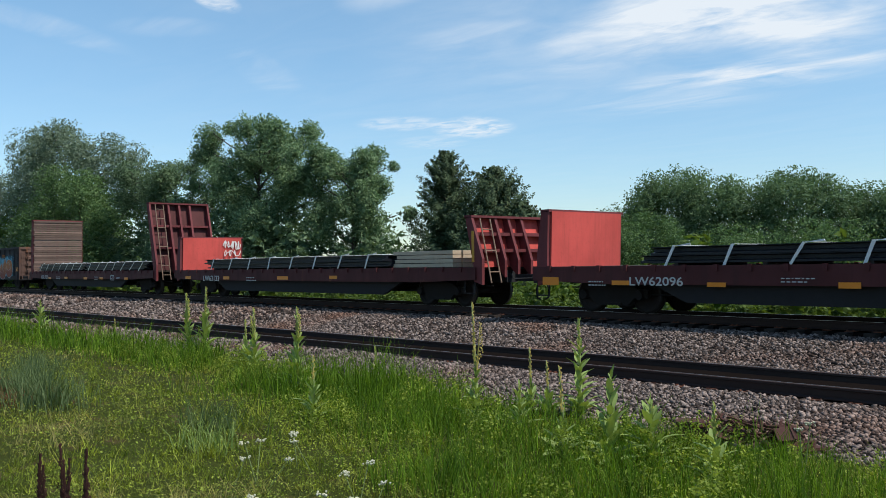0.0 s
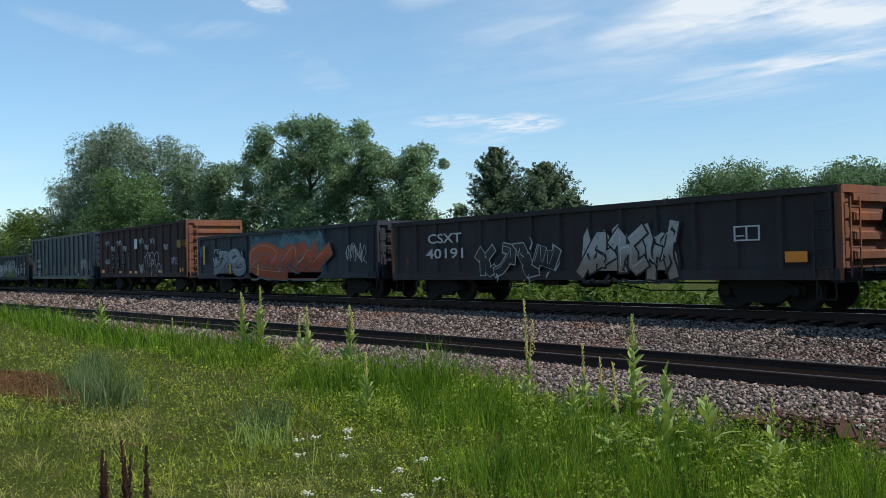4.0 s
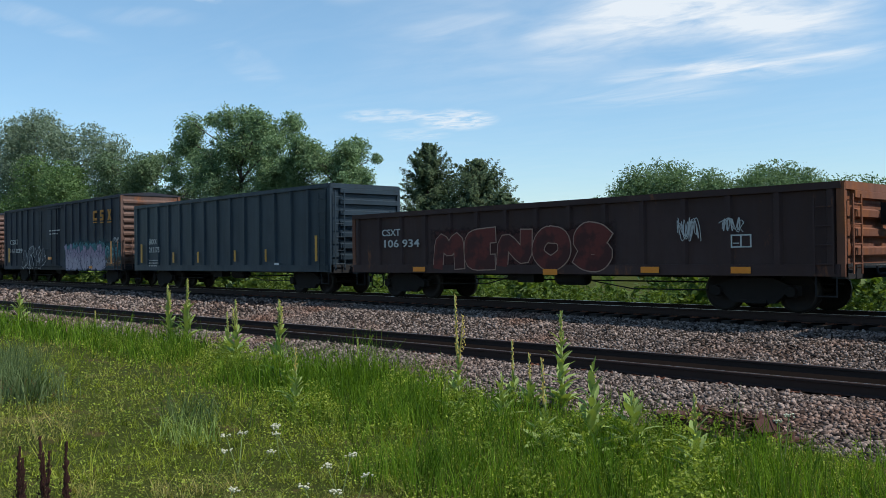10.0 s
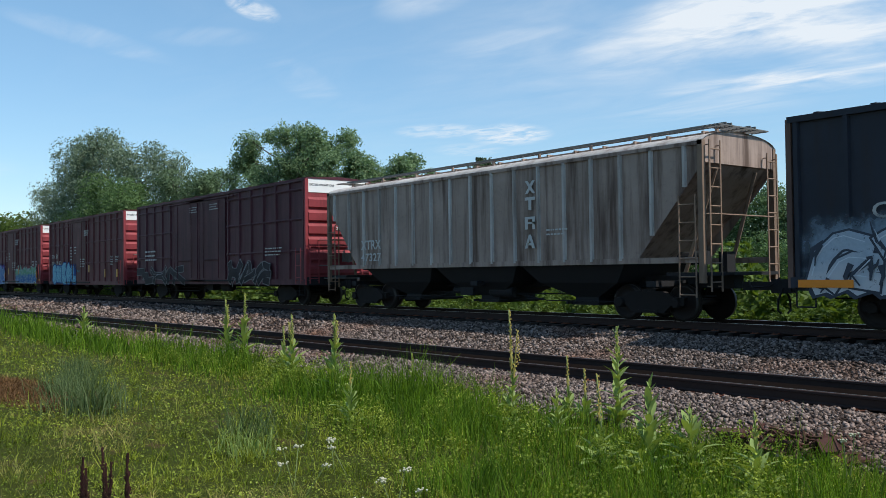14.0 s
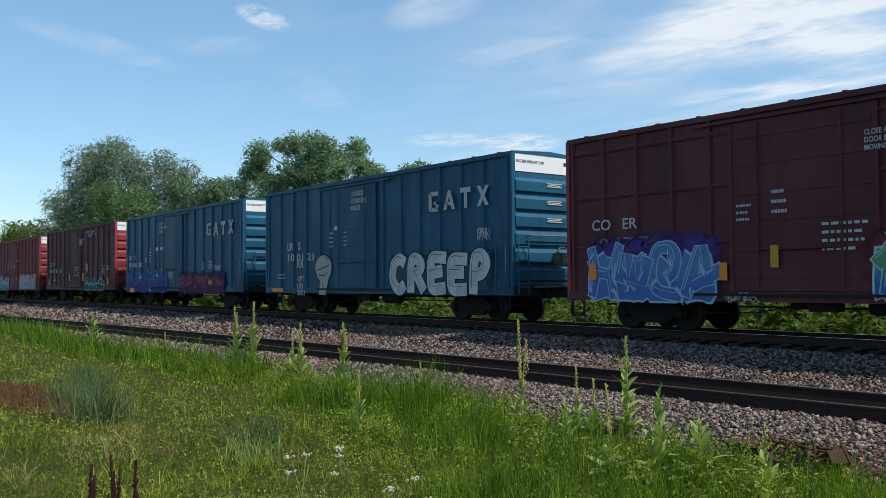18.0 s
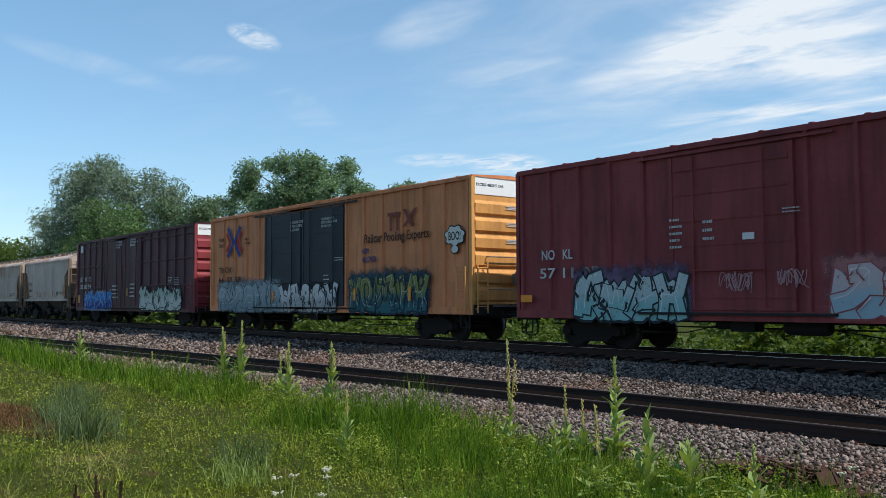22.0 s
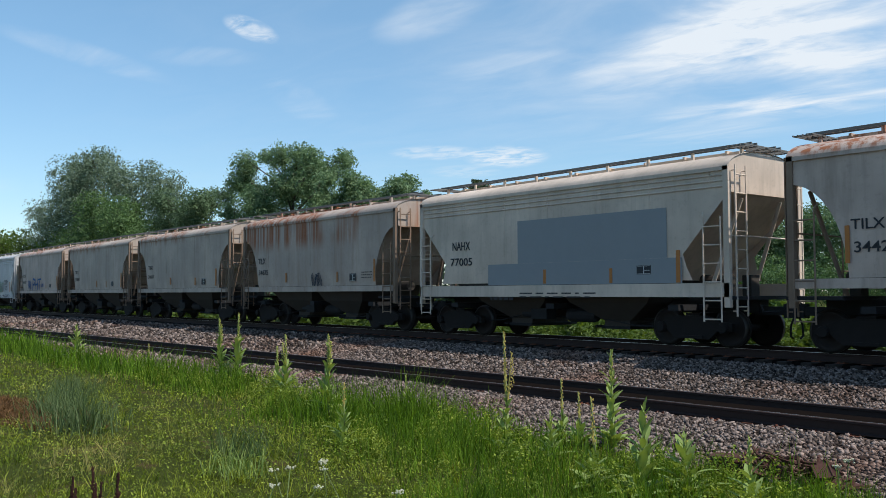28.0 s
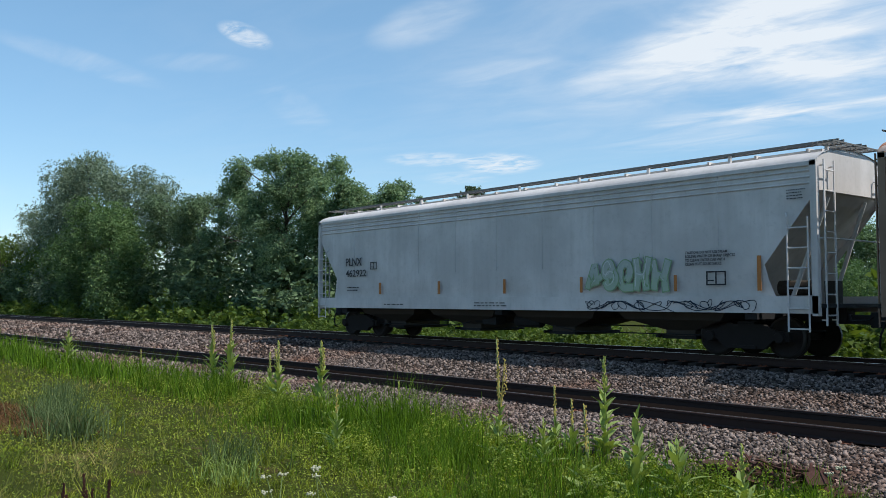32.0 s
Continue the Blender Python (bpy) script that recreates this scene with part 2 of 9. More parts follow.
# ---- mesh tools ----
class Form:
    """Gathers faces of one mesh."""

    def __init__(self):
        self.v, self.f = [], []

    def add(self, verts, faces):
        k = len(self.v)
        self.v += [tuple(p) for p in verts]
        self.f += [tuple(k + i for i in face) for face in faces]
        return self

    def box(self, x0, x1, y0, y1, z0, z1):
        return self.add([(x0, y0, z0), (x1, y0, z0), (x1, y1, z0), (x0, y1, z0), (x0, y0, z1), (x1, y0, z1), (x1, y1, z1), (x0, y1, z1)],
                        [(3, 2, 1, 0), (4, 5, 6, 7), (0, 1, 5, 4), (1, 2, 6, 5), (2, 3, 7, 6), (3, 0, 4, 7)])

    def prism(self, outline, a, b, axis="y"):
        """outline: two coordinates per corner (the other two axes in order); from a to b along axis."""
        put = {"x": lambda p, t: (t, p[0], p[1]), "y": lambda p, t: (p[0], t, p[1]), "z": lambda p, t: (p[0], p[1], t)}[axis]
        n = len(outline)
        verts = [put(p, a) for p in outline] + [put(p, b) for p in outline]
        return self.add(verts, [tuple(range(n)), tuple(range(2 * n - 1, n - 1, -1))] + [(i, n + i, n + (i + 1) % n, (i + 1) % n) for i in range(n)])

    def tube(self, p, q, r, n=8, r2=None):
        p, q = Vector(p), Vector(q)
        way = (q - p).normalized()
        side = way.orthogonal().normalized()
        other = way.cross(side)
        verts = []
        for c, rad in ((p, r), (q, r if r2 is None else r2)):
            verts += [c + rad * (math.cos(a) * side + math.sin(a) * other) for a in (2 * math.pi * i / n for i in range(n))]
        return self.add(verts, [(i, (i + 1) % n, n + (i + 1) % n, n + i) for i in range(n)] + [tuple(range(n - 1, -1, -1)), tuple(range(n, 2 * n))])

    def line(self, points, r, n=6):
        for p, q in zip(points, points[1:]):
            self.tube(p, q, r, n)
        return self

    def lathe(self, profile, n=24, axis="y", centre=(0, 0, 0)):
        """profile: (radius, along) pairs round an axis through centre."""
        verts = []
        for r, t in profile:
            for i in range(n):
                a = 2 * math.pi * i / n
                c, s = r * math.cos(a), r * math.sin(a)
                p = {"x": (t, c, s), "y": (c, t, s), "z": (c, s, t)}[axis]
                verts.append(tuple(p[k] + centre[k] for k in range(3)))
        faces = [(j * n + i, j * n + (i + 1) % n, (j + 1) * n + (i + 1) % n, (j + 1) * n + i) for j in range(len(profile) - 1) for i in range(n)]
        return self.add(verts, faces)

    def mesh(self, name, material, smooth=False):
        me = bpy.data.meshes.new(name)
        me.from_pydata(self.v, [], self.f)
        me.materials.append(material)
        bm = bmesh.new()
        bm.from_mesh(me)
        bmesh.ops.recalc_face_normals(bm, faces=bm.faces)
        bm.to_mesh(me)
        bm.free()
        if smooth:
            me.shade_smooth()
        return me


def part(name, form, material, parent, label="", smooth=False, at=None):
    """One mesh object under a thing or a part. form: a Form, or a mesh that is shared."""
    me = form.mesh(name, material, smooth) if isinstance(form, Form) else form
    ob = new(name, me)
    ob.parent = parent
    if at is not None:
        ob.matrix_basis = at
    return tagged(ob, label) if label else ob


def thing(name, label, category, at=(0, 0, 0), group="", kind=""):
    ob = new(name)
    ob.location = at
    return tagged(ob, label, category, group, kind)


def solid(name, form, material, label, category="", group="", kind="", smooth=False, at=(0, 0, 0)):
    ob = new(name, form.mesh(name, material, smooth) if isinstance(form, Form) else form)
    ob.location = at
    return tagged(ob, label, category, group, kind)


def mass(name, verts, faces, material, smooth=False):
    """A big mesh from arrays; all faces have the same number of corners."""
    verts, faces = np.asarray(verts, np.float32), np.asarray(faces, np.int32)
    me = bpy.data.meshes.new(name)
    me.vertices.add(len(verts))
    me.vertices.foreach_set("co", verts.ravel())
    k = faces.shape[1]
    me.loops.add(faces.size)
    me.loops.foreach_set("vertex_index", faces.ravel())
    me.polygons.add(len(faces))
    me.polygons.foreach_set("loop_start", np.arange(0, faces.size, k, dtype=np.int32))
    me.update(calc_edges=True)
    me.materials.append(material)
    if smooth:
        me.shade_smooth()
    return me


LETTERS = {}


def lettering(text, size, material, offset=0.0, deep=0.003, space=1.0, align="LEFT"):
    """Words as a mesh in the xz plane, to be read from -y; shared between equal ones."""
    key = (text, size, material.name, offset, space, align)
    if key not in LETTERS:
        cu = bpy.data.curves.new("lettering", "FONT")
        cu.body, cu.size, cu.extrude, cu.offset, cu.space_character, cu.align_x = text, size, deep, offset, space, align
        cu.resolution_u = 3
        ob = bpy.data.objects.new("lettering", cu)
        me = bpy.data.meshes.new_from_object(ob)
        me.name = "lettering"
        me.transform(Matrix.Rotation(radians(90), 4, "X"))
        me.materials.clear()
        me.materials.append(material)
        bpy.data.objects.remove(ob)
        bpy.data.curves.remove(cu)
        LETTERS[key] = me
    return LETTERS[key]


# ---- colours of the place ----
M_RAIL = plain("rusty_rail_steel", (0.040, 0.022, 0.018), 0.8, 0.1, 0.4, 14.0)
M_RAILTOP = plain("polished_rail_top", (0.55, 0.55, 0.56), 0.28, 0.9, 0.15, 20.0, 0.0)
M_TIE = plain("creosoted_wood", (0.035, 0.026, 0.021), 0.9, 0, 0.5, 9.0, 0.5)
M_IRON = plain("black_iron", (0.018, 0.018, 0.020), 0.8, 0.0, 0.4, 5.0)
M_RUST = plain("flaking_rust", (0.17, 0.062, 0.035), 0.85, 0.1, 0.55, 7.0, 0.5)


def ballast_material():
    m, nt, bsdf, n, l = nodes_of("railway_ballast")
    co = n("ShaderNodeTexCoord").outputs["Object"]
    vo = n("ShaderNodeTexVoronoi")
    vo.inputs["Scale"].default_value = 15.0
    l(co, vo.inputs["Vector"])
    hue = n("ShaderNodeSeparateColor")
    l(vo.outputs["Color"], hue.inputs[0])
    c = blend(n, l, hue.outputs[0], (0.045, 0.030, 0.024), (0.18, 0.125, 0.100))
    c = blend(n, l, ramp_node(n, l, noise_node(n, l, co, 0.35, 4), 0.45, 0.75), c, (0.115, 0.064, 0.046))
    # shade in the gaps between stones, painted near black at the cell edges
    c = blend(n, l, ramp_node(n, l, vo.outputs["Distance"], 0.25, 0.6), c, (0.008, 0.007, 0.006))
    l(c, bsdf.inputs["Base Color"])
    bsdf.inputs["Roughness"].default_value, bsdf.inputs["Specular IOR Level"].default_value = 0.95, 0.05
    inv = n("ShaderNodeMath")
    inv.operation, inv.inputs[0].default_value = "SUBTRACT", 1.0
    l(vo.outputs["Distance"], inv.inputs[1])
    bump_node(n, l, bsdf, inv.outputs[0], 0.9, 0.06)
    return m


def stone_material():
    m, nt, bsdf, n, l = nodes_of("crushed_stone")
    g = n("ShaderNodeNewGeometry").outputs["Random Per Island"]
    co = n("ShaderNodeTexCoord").outputs["Object"]
    k = n("ShaderNodeMath")
    k.operation, k.inputs[1].default_value = "POWER", 1.6
    l(g, k.inputs[0])
    c = blend(n, l, k.outputs[0], (0.034, 0.025, 0.021), (0.33, 0.258, 0.224))
    c = blend(n, l, ramp_node(n, l, noise_node(n, l, co, 0.35, 4), 0.45, 0.75), c, blend(n, l, g, (0.045, 0.022, 0.015), (0.27, 0.150, 0.105)))
    l(c, bsdf.inputs["Base Color"])
    bsdf.inputs["Roughness"].default_value, bsdf.inputs["Specular IOR Level"].default_value = 0.9, 0.15
    bump_node(n, l, bsdf, noise_node(n, l, co, 60, 3), 0.3, 0.01)
    return m


def soil_material():
    m, nt, bsdf, n, l = nodes_of("grassy_soil")
    co = n("ShaderNodeTexCoord").outputs["Object"]
    c = blend(n, l, noise_node(n, l, co, 0.8, 6, 0.65), (0.022, 0.032, 0.006), (0.065, 0.075, 0.014))
    c = blend(n, l, ramp_node(n, l, noise_node(n, l, co, 2.3, 5), 0.55, 0.72), c, (0.085, 0.060, 0.028))
    l(c, bsdf.inputs["Base Color"])
    bsdf.inputs["Roughness"].default_value, bsdf.inputs["Specular IOR Level"].default_value = 0.95, 0.05
    bump_node(n, l, bsdf, noise_node(n, l, co, 7, 6, 0.7), 0.8, 0.08)
    return m


M_BALLAST, M_STONE, M_SOIL = ballast_material(), stone_material(), soil_material()

# ---- the lie of the land: a low verge, the siding, and the main track on its bank ----
SIDING_SLOPE = 0.040
SIDING_Z = -0.50
VERGE_X, VERGE_W = (-70, -50, -40, -29, -14, -12, -10, -8, -6, 4), (1.3, 1.4, 1.7, 3.2, 3.5, 3.1, 4.0, 3.8, 4.15, 4.1)


def siding_y(x):
    """Centre line of the siding."""
    return 13.22 + SIDING_SLOPE * x


def verge_width(x):
    """From the siding's centre to where the grass begins."""
    return float(np.interp(x, VERGE_X, VERGE_W))


def ground_height(x, y):
    s = siding_y(x)
    if y < s - 3.4:
        z = -0.62 - 0.12 * max(0, min(1, (y - 1) / 7))
    elif y < s - 1.5:
        z = -0.74 + 0.06 * (y - s + 3.4) / 1.9
    elif y < s + 1.6:
        z = -0.68
    elif y < TRACK - 1.75:
        u = (y - s - 1.6) / (TRACK - 1.75 - s - 1.6)
        z = -0.68 + 0.41 * u * u * (3 - 2 * u)
    elif y < TRACK + 1.8:
        z = -0.27
    elif y < TRACK + 4.2:
        z = -0.27 - 0.54 * (y - TRACK - 1.8) / 2.4
    else:
        z = -0.81
    return z


def make_ground():
    xs = [-4000, -1500, -700, -300, -180, -120] + [-90 + 1.0 * i for i in range(0, 121)] + [45, 80, 160, 300, 700, 1500, 4000]
    ys = [-4000, -800, -200, -60, -20, -6, 0, 2, 4, 6, 7, 8] + [8.5 + 0.3 * i for i in range(0, 55)] + [26, 30, 40, 60, 100, 200, 500, 1500, 4000]
    verts, faces = [], []
    for x in xs:
        for y in ys:
            near = -95 < x < 35 and 0 < y < 17
            z = ground_height(max(-120, min(40, x)), y) + (0.035 * noise.noise((x * 0.45, y * 0.45, 0)) + 0.02 * noise.noise((x * 1.7, y * 1.7, 3)) if near else 0)
            verts.append((x, y, z))
    n = len(ys)
    for i in range(len(xs) - 1):
        for j in range(n - 1):
            faces.append((i * n + j, (i + 1) * n + j, (i + 1) * n + j + 1, i * n + j + 1))
    me = mass("ground", verts, faces, M_SOIL, True)
    me.materials.append(M_BALLAST)
    for p in me.polygons:
        c = p.center
        cx = max(-120, min(40, c.x))
        if siding_y(cx) - verge_width(cx) - 0.1 + 0.35 * noise.noise((c.x * 0.6, 7, 0)) < c.y < TRACK + 3.2 and abs(c.x) < 900:
            p.material_index = 1
    ground = new("ground", me)
    tagged(ground, "grassy verge and grey stone ballast bed beside the railway", "ground", kind="structure")


def scatter_stones():
    """Loose crushed stone on the ballast that lies nearest; joined, too many to count."""
    rng = np.random.default_rng(4)
    block = np.array([(x, y, z) for z in (-0.75, 0.75) for y in (-0.9, 0.9) for x in (-1.1, 1.1)], float)
    quad = np.array([(0, 2, 3, 1), (4, 5, 7, 6), (0, 1, 5, 4), (1, 3, 7, 5), (3, 2, 6, 7), (2, 0, 4, 6)])
    places = []
    for x0, x1, count, size in ((-14, 1, 64000, 0.0165), (-26, -14, 29000, 0.021), (-46, -26, 11000, 0.034), (-80, -46, 6000, 0.05)):
        x = rng.uniform(x0, x1, count)
        low, high = 13.22 + SIDING_SLOPE * x - np.interp(x, VERGE_X, VERGE_W) - 0.15, np.full(count, TRACK - 1.36)
        y = low + (high - low) * rng.uniform(0, 1, count)
        s = 13.22 + SIDING_SLOPE * x
        keep = abs(y - s) > 0.92 + 0.05 * rng.normal(0, 1, count)
        places.append(np.stack([x, y, np.full(count, size)], 1)[keep])
    p = np.concatenate(places)
    k = len(p)
    z = np.array([ground_height(a, b) for a, b in p[:, :2]])
    z += np.array([0.035 * noise.noise((a * 0.45, b * 0.45, 0)) + 0.02 * noise.noise((a * 1.7, b * 1.7, 3)) if b < 17 else 0 for a, b in p[:, :2]])
    size = p[:, 2] * (0.55 + 1.25 * rng.uniform(0, 1, k) ** 1.8)
    shape = block[None] * (size[:, None, None] * rng.uniform(0.55, 1.15, (k, 8, 1))) + rng.normal(0, 0.20, (k, 8, 3)) * size[:, None, None]
    a = rng.uniform(0, 2 * np.pi, k)
    b = rng.uniform(0, 2 * np.pi, k)
    ca, sa, cb, sb = np.cos(a), np.sin(a), np.cos(b), np.sin(b)
    x, y, w = shape[..., 0], shape[..., 1], shape[..., 2]
    x, y = ca[:, None] * x - sa[:, None] * y, sa[:, None] * x + ca[:, None] * y
    y, w = cb[:, None] * y - sb[:, None] * w, sb[:, None] * y + cb[:, None] * w
    verts = np.stack([x + p[:, :1], y + p[:, 1:2], w + (z + 0.25 * size)[:, None]], -1).reshape(-1, 3)
    faces = (quad[None] + 8 * np.arange(k)[:, None, None]).reshape(-1, 4)
    tagged(new("ballast_stones", mass("ballast_stones", verts, faces, M_STONE)), "grey and pinkish crushed stones lying loose on the ballast", "gravel", kind="stuff")


# ---- tracks: rails, ties, plates ----
def rail_form(x0, x1):
    w, h = 0.076, 0.18
    right = [(0.072, -h), (0.072, -h + 0.014), (0.012, -h + 0.032), (0.010, -0.048), (w / 2, -0.038), (w / 2, -0.008), (w / 2 - 0.010, 0)]
    outline = right + [(-y, z) for y, z in reversed(right)]
    return Form().prism(outline, x0, x1, "x")


def make_track(name, label, origin, yaw, x0, x1, ties):
    track = thing(name, label, "railway track", origin, kind="structure")
    track.rotation_euler[2] = yaw
    rail = rail_form(x0, x1).mesh("rail", M_RAIL)
    top = Form().box(x0, x1, -0.026, 0.026, 0, 0.0025).mesh("rail_top", M_RAILTOP)
    for y in (-0.7525, 0.7525):
        r = part("rail", rail, M_RAIL, track, at=pose(0, y, 0))
        part("rail_top", top, M_RAILTOP, r, "bright worn running surface", at=None if name == "main_track" else pose(0, 0.012, 0) @ Matrix.Diagonal((1, 0.38, 1, 1)))
    tie = Form().box(-0.115, 0.115, -1.3, 1.3, -0.38, -0.192).mesh("tie", M_TIE)
    plate = Form().box(-0.09, 0.09, -0.17, 0.17, -0.191, -0.178)
    for s in (-1, 1):
        for q in (-0.06, 0.06):
            plate.box(q - 0.012, q + 0.012, s * 0.085 - 0.03, s * 0.085 + 0.03, -0.18, -0.155)
    plate = plate.mesh("tie_plate", M_RUST)
    rng = random.Random(5)
    for i in range(ties):
        x = 4 - 0.53 * i + rng.uniform(-0.03, 0.03)
        b = part("tie", tie, M_TIE, track, at=pose(x, rng.uniform(-0.06, 0.06), rng.uniform(-0.012, 0.006), 0, 0, rng.uniform(-1, 1)))
        if i < 70:
            for y in (-0.7525, 0.7525):
                part("tie_plate", plate, M_RUST, b, at=pose(0, y, 0))
    return track


make_ground()
scatter_stones()
main = make_track("main_track", "straight main railway track with brown rails on wooden ties", (0, TRACK, 0), 0, -800, 400, 150)
siding = make_track("siding_track", "rusty siding track with dark rails half sunk in ballast", (0, 13.22, SIDING_Z), math.atan(SIDING_SLOPE), -300, 120, 90)
M_CINDER = plain("black_cinder_bed", (0.012, 0.009, 0.008), 1.0, 0, 0.6, 9.0, 0.8, spec=0.0)
part("cinder_bed", Form().prism([(-0.70, -0.20), (-0.66, -0.13), (0.66, -0.12), (0.70, -0.20)], -300, 120, "x"), M_CINDER, siding, "dark dirt packed between the rails")
part("cinder_bed", Form().prism([(-1.10, -0.30), (-0.98, -0.200), (1.36, -0.198), (1.42, -0.24)], -300, 120, "x"), M_CINDER, main, "dark dirt between the ties")


# ---- freight cars: parts that all of them share ----
HALF = 1.55          # half a car's width
WHEEL = 0.457
M_WHEEL = plain("worn_wheel_steel", (0.020, 0.014, 0.012), 0.75, 0.1, 0.4, 6.0)
M_WHEELRIM = plain("bright_wheel_rim", (0.045, 0.040, 0.037), 0.5, 0.5, 0.2, 9.0, 0.0)
M_TRUCK = plain("truck_casting", (0.016, 0.013, 0.012), 0.9, 0.0, 0.5, 4.0, 0.4)
M_ORANGE = plain("orange_reflector", (0.75, 0.24, 0.02), 0.35, 0, 0.15, 12.0, 0.0)
M_FADED = plain("faded_orange_reflector", (0.46, 0.17, 0.04), 0.5, 0, 0.3, 9.0, 0.0)
M_YELLOW = plain("faded_yellow", (0.58, 0.28, 0.03), 0.5, 0, 0.3, 9.0, 0.0)
M_LETTER = plain("white_lettering", (0.50, 0.50, 0.48), 0.6, 0, 0.2, 14.0, 0.0)
M_BLACKLETTER = plain("black_lettering", (0.03, 0.03, 0.035), 0.6, 0, 0.2, 14.0, 0.0)
M_FITTING = plain("rusty_and_sunlit_tan_fittings", (0.25, 0.170, 0.120), 0.75, 0, 0.5, 3.0, 0.2)
M_GALV = plain("galvanised_steel", (0.17, 0.165, 0.155), 0.65, 0.3, 0.3, 8.0)
WHEELSETS = []       # (car, wheelset part, x, z) for the rolling


def truck_meshes():
    w = Form()
    for s in (-1, 1):
        y = s * 0.7525
        w.lathe([(0.09, y - s * 0.05), (0.30, y - s * 0.03), (0.36, y - s * 0.055), (WHEEL, y - s * 0.055), (WHEEL, y + s * 0.045), (0.39, y + s * 0.07), (0.35, y + s * 0.03), (0.20, y + s * 0.0), (0.11, y + s * 0.08), (0.09, y + s * 0.08)], 24)
        w.lathe([(WHEEL + 0.025, y + s * -0.085), (WHEEL + 0.025, y - s * 0.055), (WHEEL, y - s * 0.05)], 24)
    w.tube((0, -1.02, 0), (0, 1.02, 0), 0.085, 12)
    y = 0.7525
    rim = Form().lathe([(WHEEL + 0.001, y - 0.045), (WHEEL + 0.001, y + 0.046), (0.40, y + 0.072)], 24)
    f = Form()
    outline = [(-1.08, 0.38), (-1.08, 0.58), (-0.78, 0.60), (-0.45, 0.74), (0.45, 0.74), (0.78, 0.60), (1.08, 0.58), (1.08, 0.38), (0.72, 0.40), (0.48, 0.20), (-0.48, 0.20), (-0.72, 0.40)]
    f.prism(outline, -0.07, 0.07)
    for s in (-1, 1):
        f.lathe([(0.0, -0.15), (0.11, -0.15), (0.13, -0.11), (0.13, 0.05)], 14, "y", (s * 0.865, 0, WHEEL))
    f.box(-0.30, 0.30, -0.10, 0.10, 0.20, 0.27)
    g = Form()
    for x in (-0.19, 0.0, 0.19):
        for k in range(5):
            g.lathe([(0.05, 0.28 + 0.055 * k), (0.075, 0.30 + 0.055 * k), (0.05, 0.32 + 0.055 * k)], 10, "z", (x, 0, 0))
    b = Form().box(-0.2, 0.2, -1.0, 1.0, 0.55, 0.80)
    b.box(-0.34, 0.34, -0.28, 0.28, 0.80, 0.92)
    return w.mesh("wheelset", M_WHEEL, True), rim.mesh("wheel_tread", M_WHEELRIM, True), f.mesh("side_frame", M_TRUCK), g.mesh("spring_group", M_TRUCK), b.mesh("bolster", M_TRUCK)


WHEELSET, TREAD, FRAME, SPRINGS, BOLSTER = truck_meshes()


def add_trucks(car, xs):
    for x in xs:
        truck = part("bolster", BOLSTER, M_TRUCK, car, "dark cast-steel truck bolster", at=pose(x, 0, 0))
        for y in (-1.0, 1.0):
            part("side_frame", FRAME, M_TRUCK, truck, at=pose(0, y, 0))
            part("spring_group", SPRINGS, M_TRUCK, truck, at=pose(0, y, 0))
        for d in (-0.865, 0.865):
            w = part("wheelset", WHEELSET, M_WHEEL, car, at=pose(x + d, 0, WHEEL))
            for turn in (0, 180):
                part("wheel_tread", TREAD, M_WHEELRIM, w, "bright rolled wheel rim", at=pose(0, 0, 0, 0, 0, turn))
            WHEELSETS.append((car, w, x + d))


def coupler_mesh():
    f = Form().box(-1.0, -0.22, -0.10, 0.10, 0.76, 0.96)
    f.prism([(-0.25, -0.12), (0.0, -0.16), (0.10, -0.05), (0.08, 0.02), (-0.02, 0.05), (0.06, 0.16), (-0.05, 0.20), (-0.25, 0.14)], 0.70, 1.02, "z")
    f.line([(-0.12, 0.25, 0.80), (-0.02, 0.28, 0.55), (0.04, 0.2, 0.30), (0.06, 0.05, 0.24)], 0.025, 6)
    f.line([(-0.3, -0.95, 1.0), (-0.25, -0.95, 0.85), (-0.25, -0.2, 0.85), (-0.1, 0.0, 1.05)], 0.018, 6)
    return f.mesh("coupler", M_IRON)


COUPLER = coupler_mesh()


def add_couplers(car, half, front, rear):
    part("coupler", COUPLER, M_IRON, car, "knuckle coupler with air hose", at=pose(half + front, 0, 0))
    part("coupler", COUPLER, M_IRON, car, "knuckle coupler with air hose", at=pose(-half - rear, 0, 0, 0, 0, 180))


def ladder_form(z0, z1, width=0.42, rungs=0, stand=0.09):
    """A ladder in the xz plane, its rails at x = 0 and width, standing off towards -y."""
    f = Form()
    n = rungs or max(2, round((z1 - z0) / 0.42))
    for x in (0, width):
        f.box(x - 0.022, x + 0.022, -stand - 0.012, -stand + 0.012, z0, z1)
    for i in range(n):
        z = z0 + (z1 - z0) * (i + 0.5) / n
        f.tube((0, -stand, z), (width, -stand, z), 0.016, 6)
    for x in (0, width):
        for z in (z0 + 0.12, z1 - 0.12):
            f.tube((x, -stand, z), (x, 0.02, z), 0.014, 5)
    return f


def step_form(w=0.42, drop=0.45):
    return Form().line([(0, 0, 0), (0, 0, -drop), (w, 0, -drop), (w, 0, 0)], 0.018, 6)


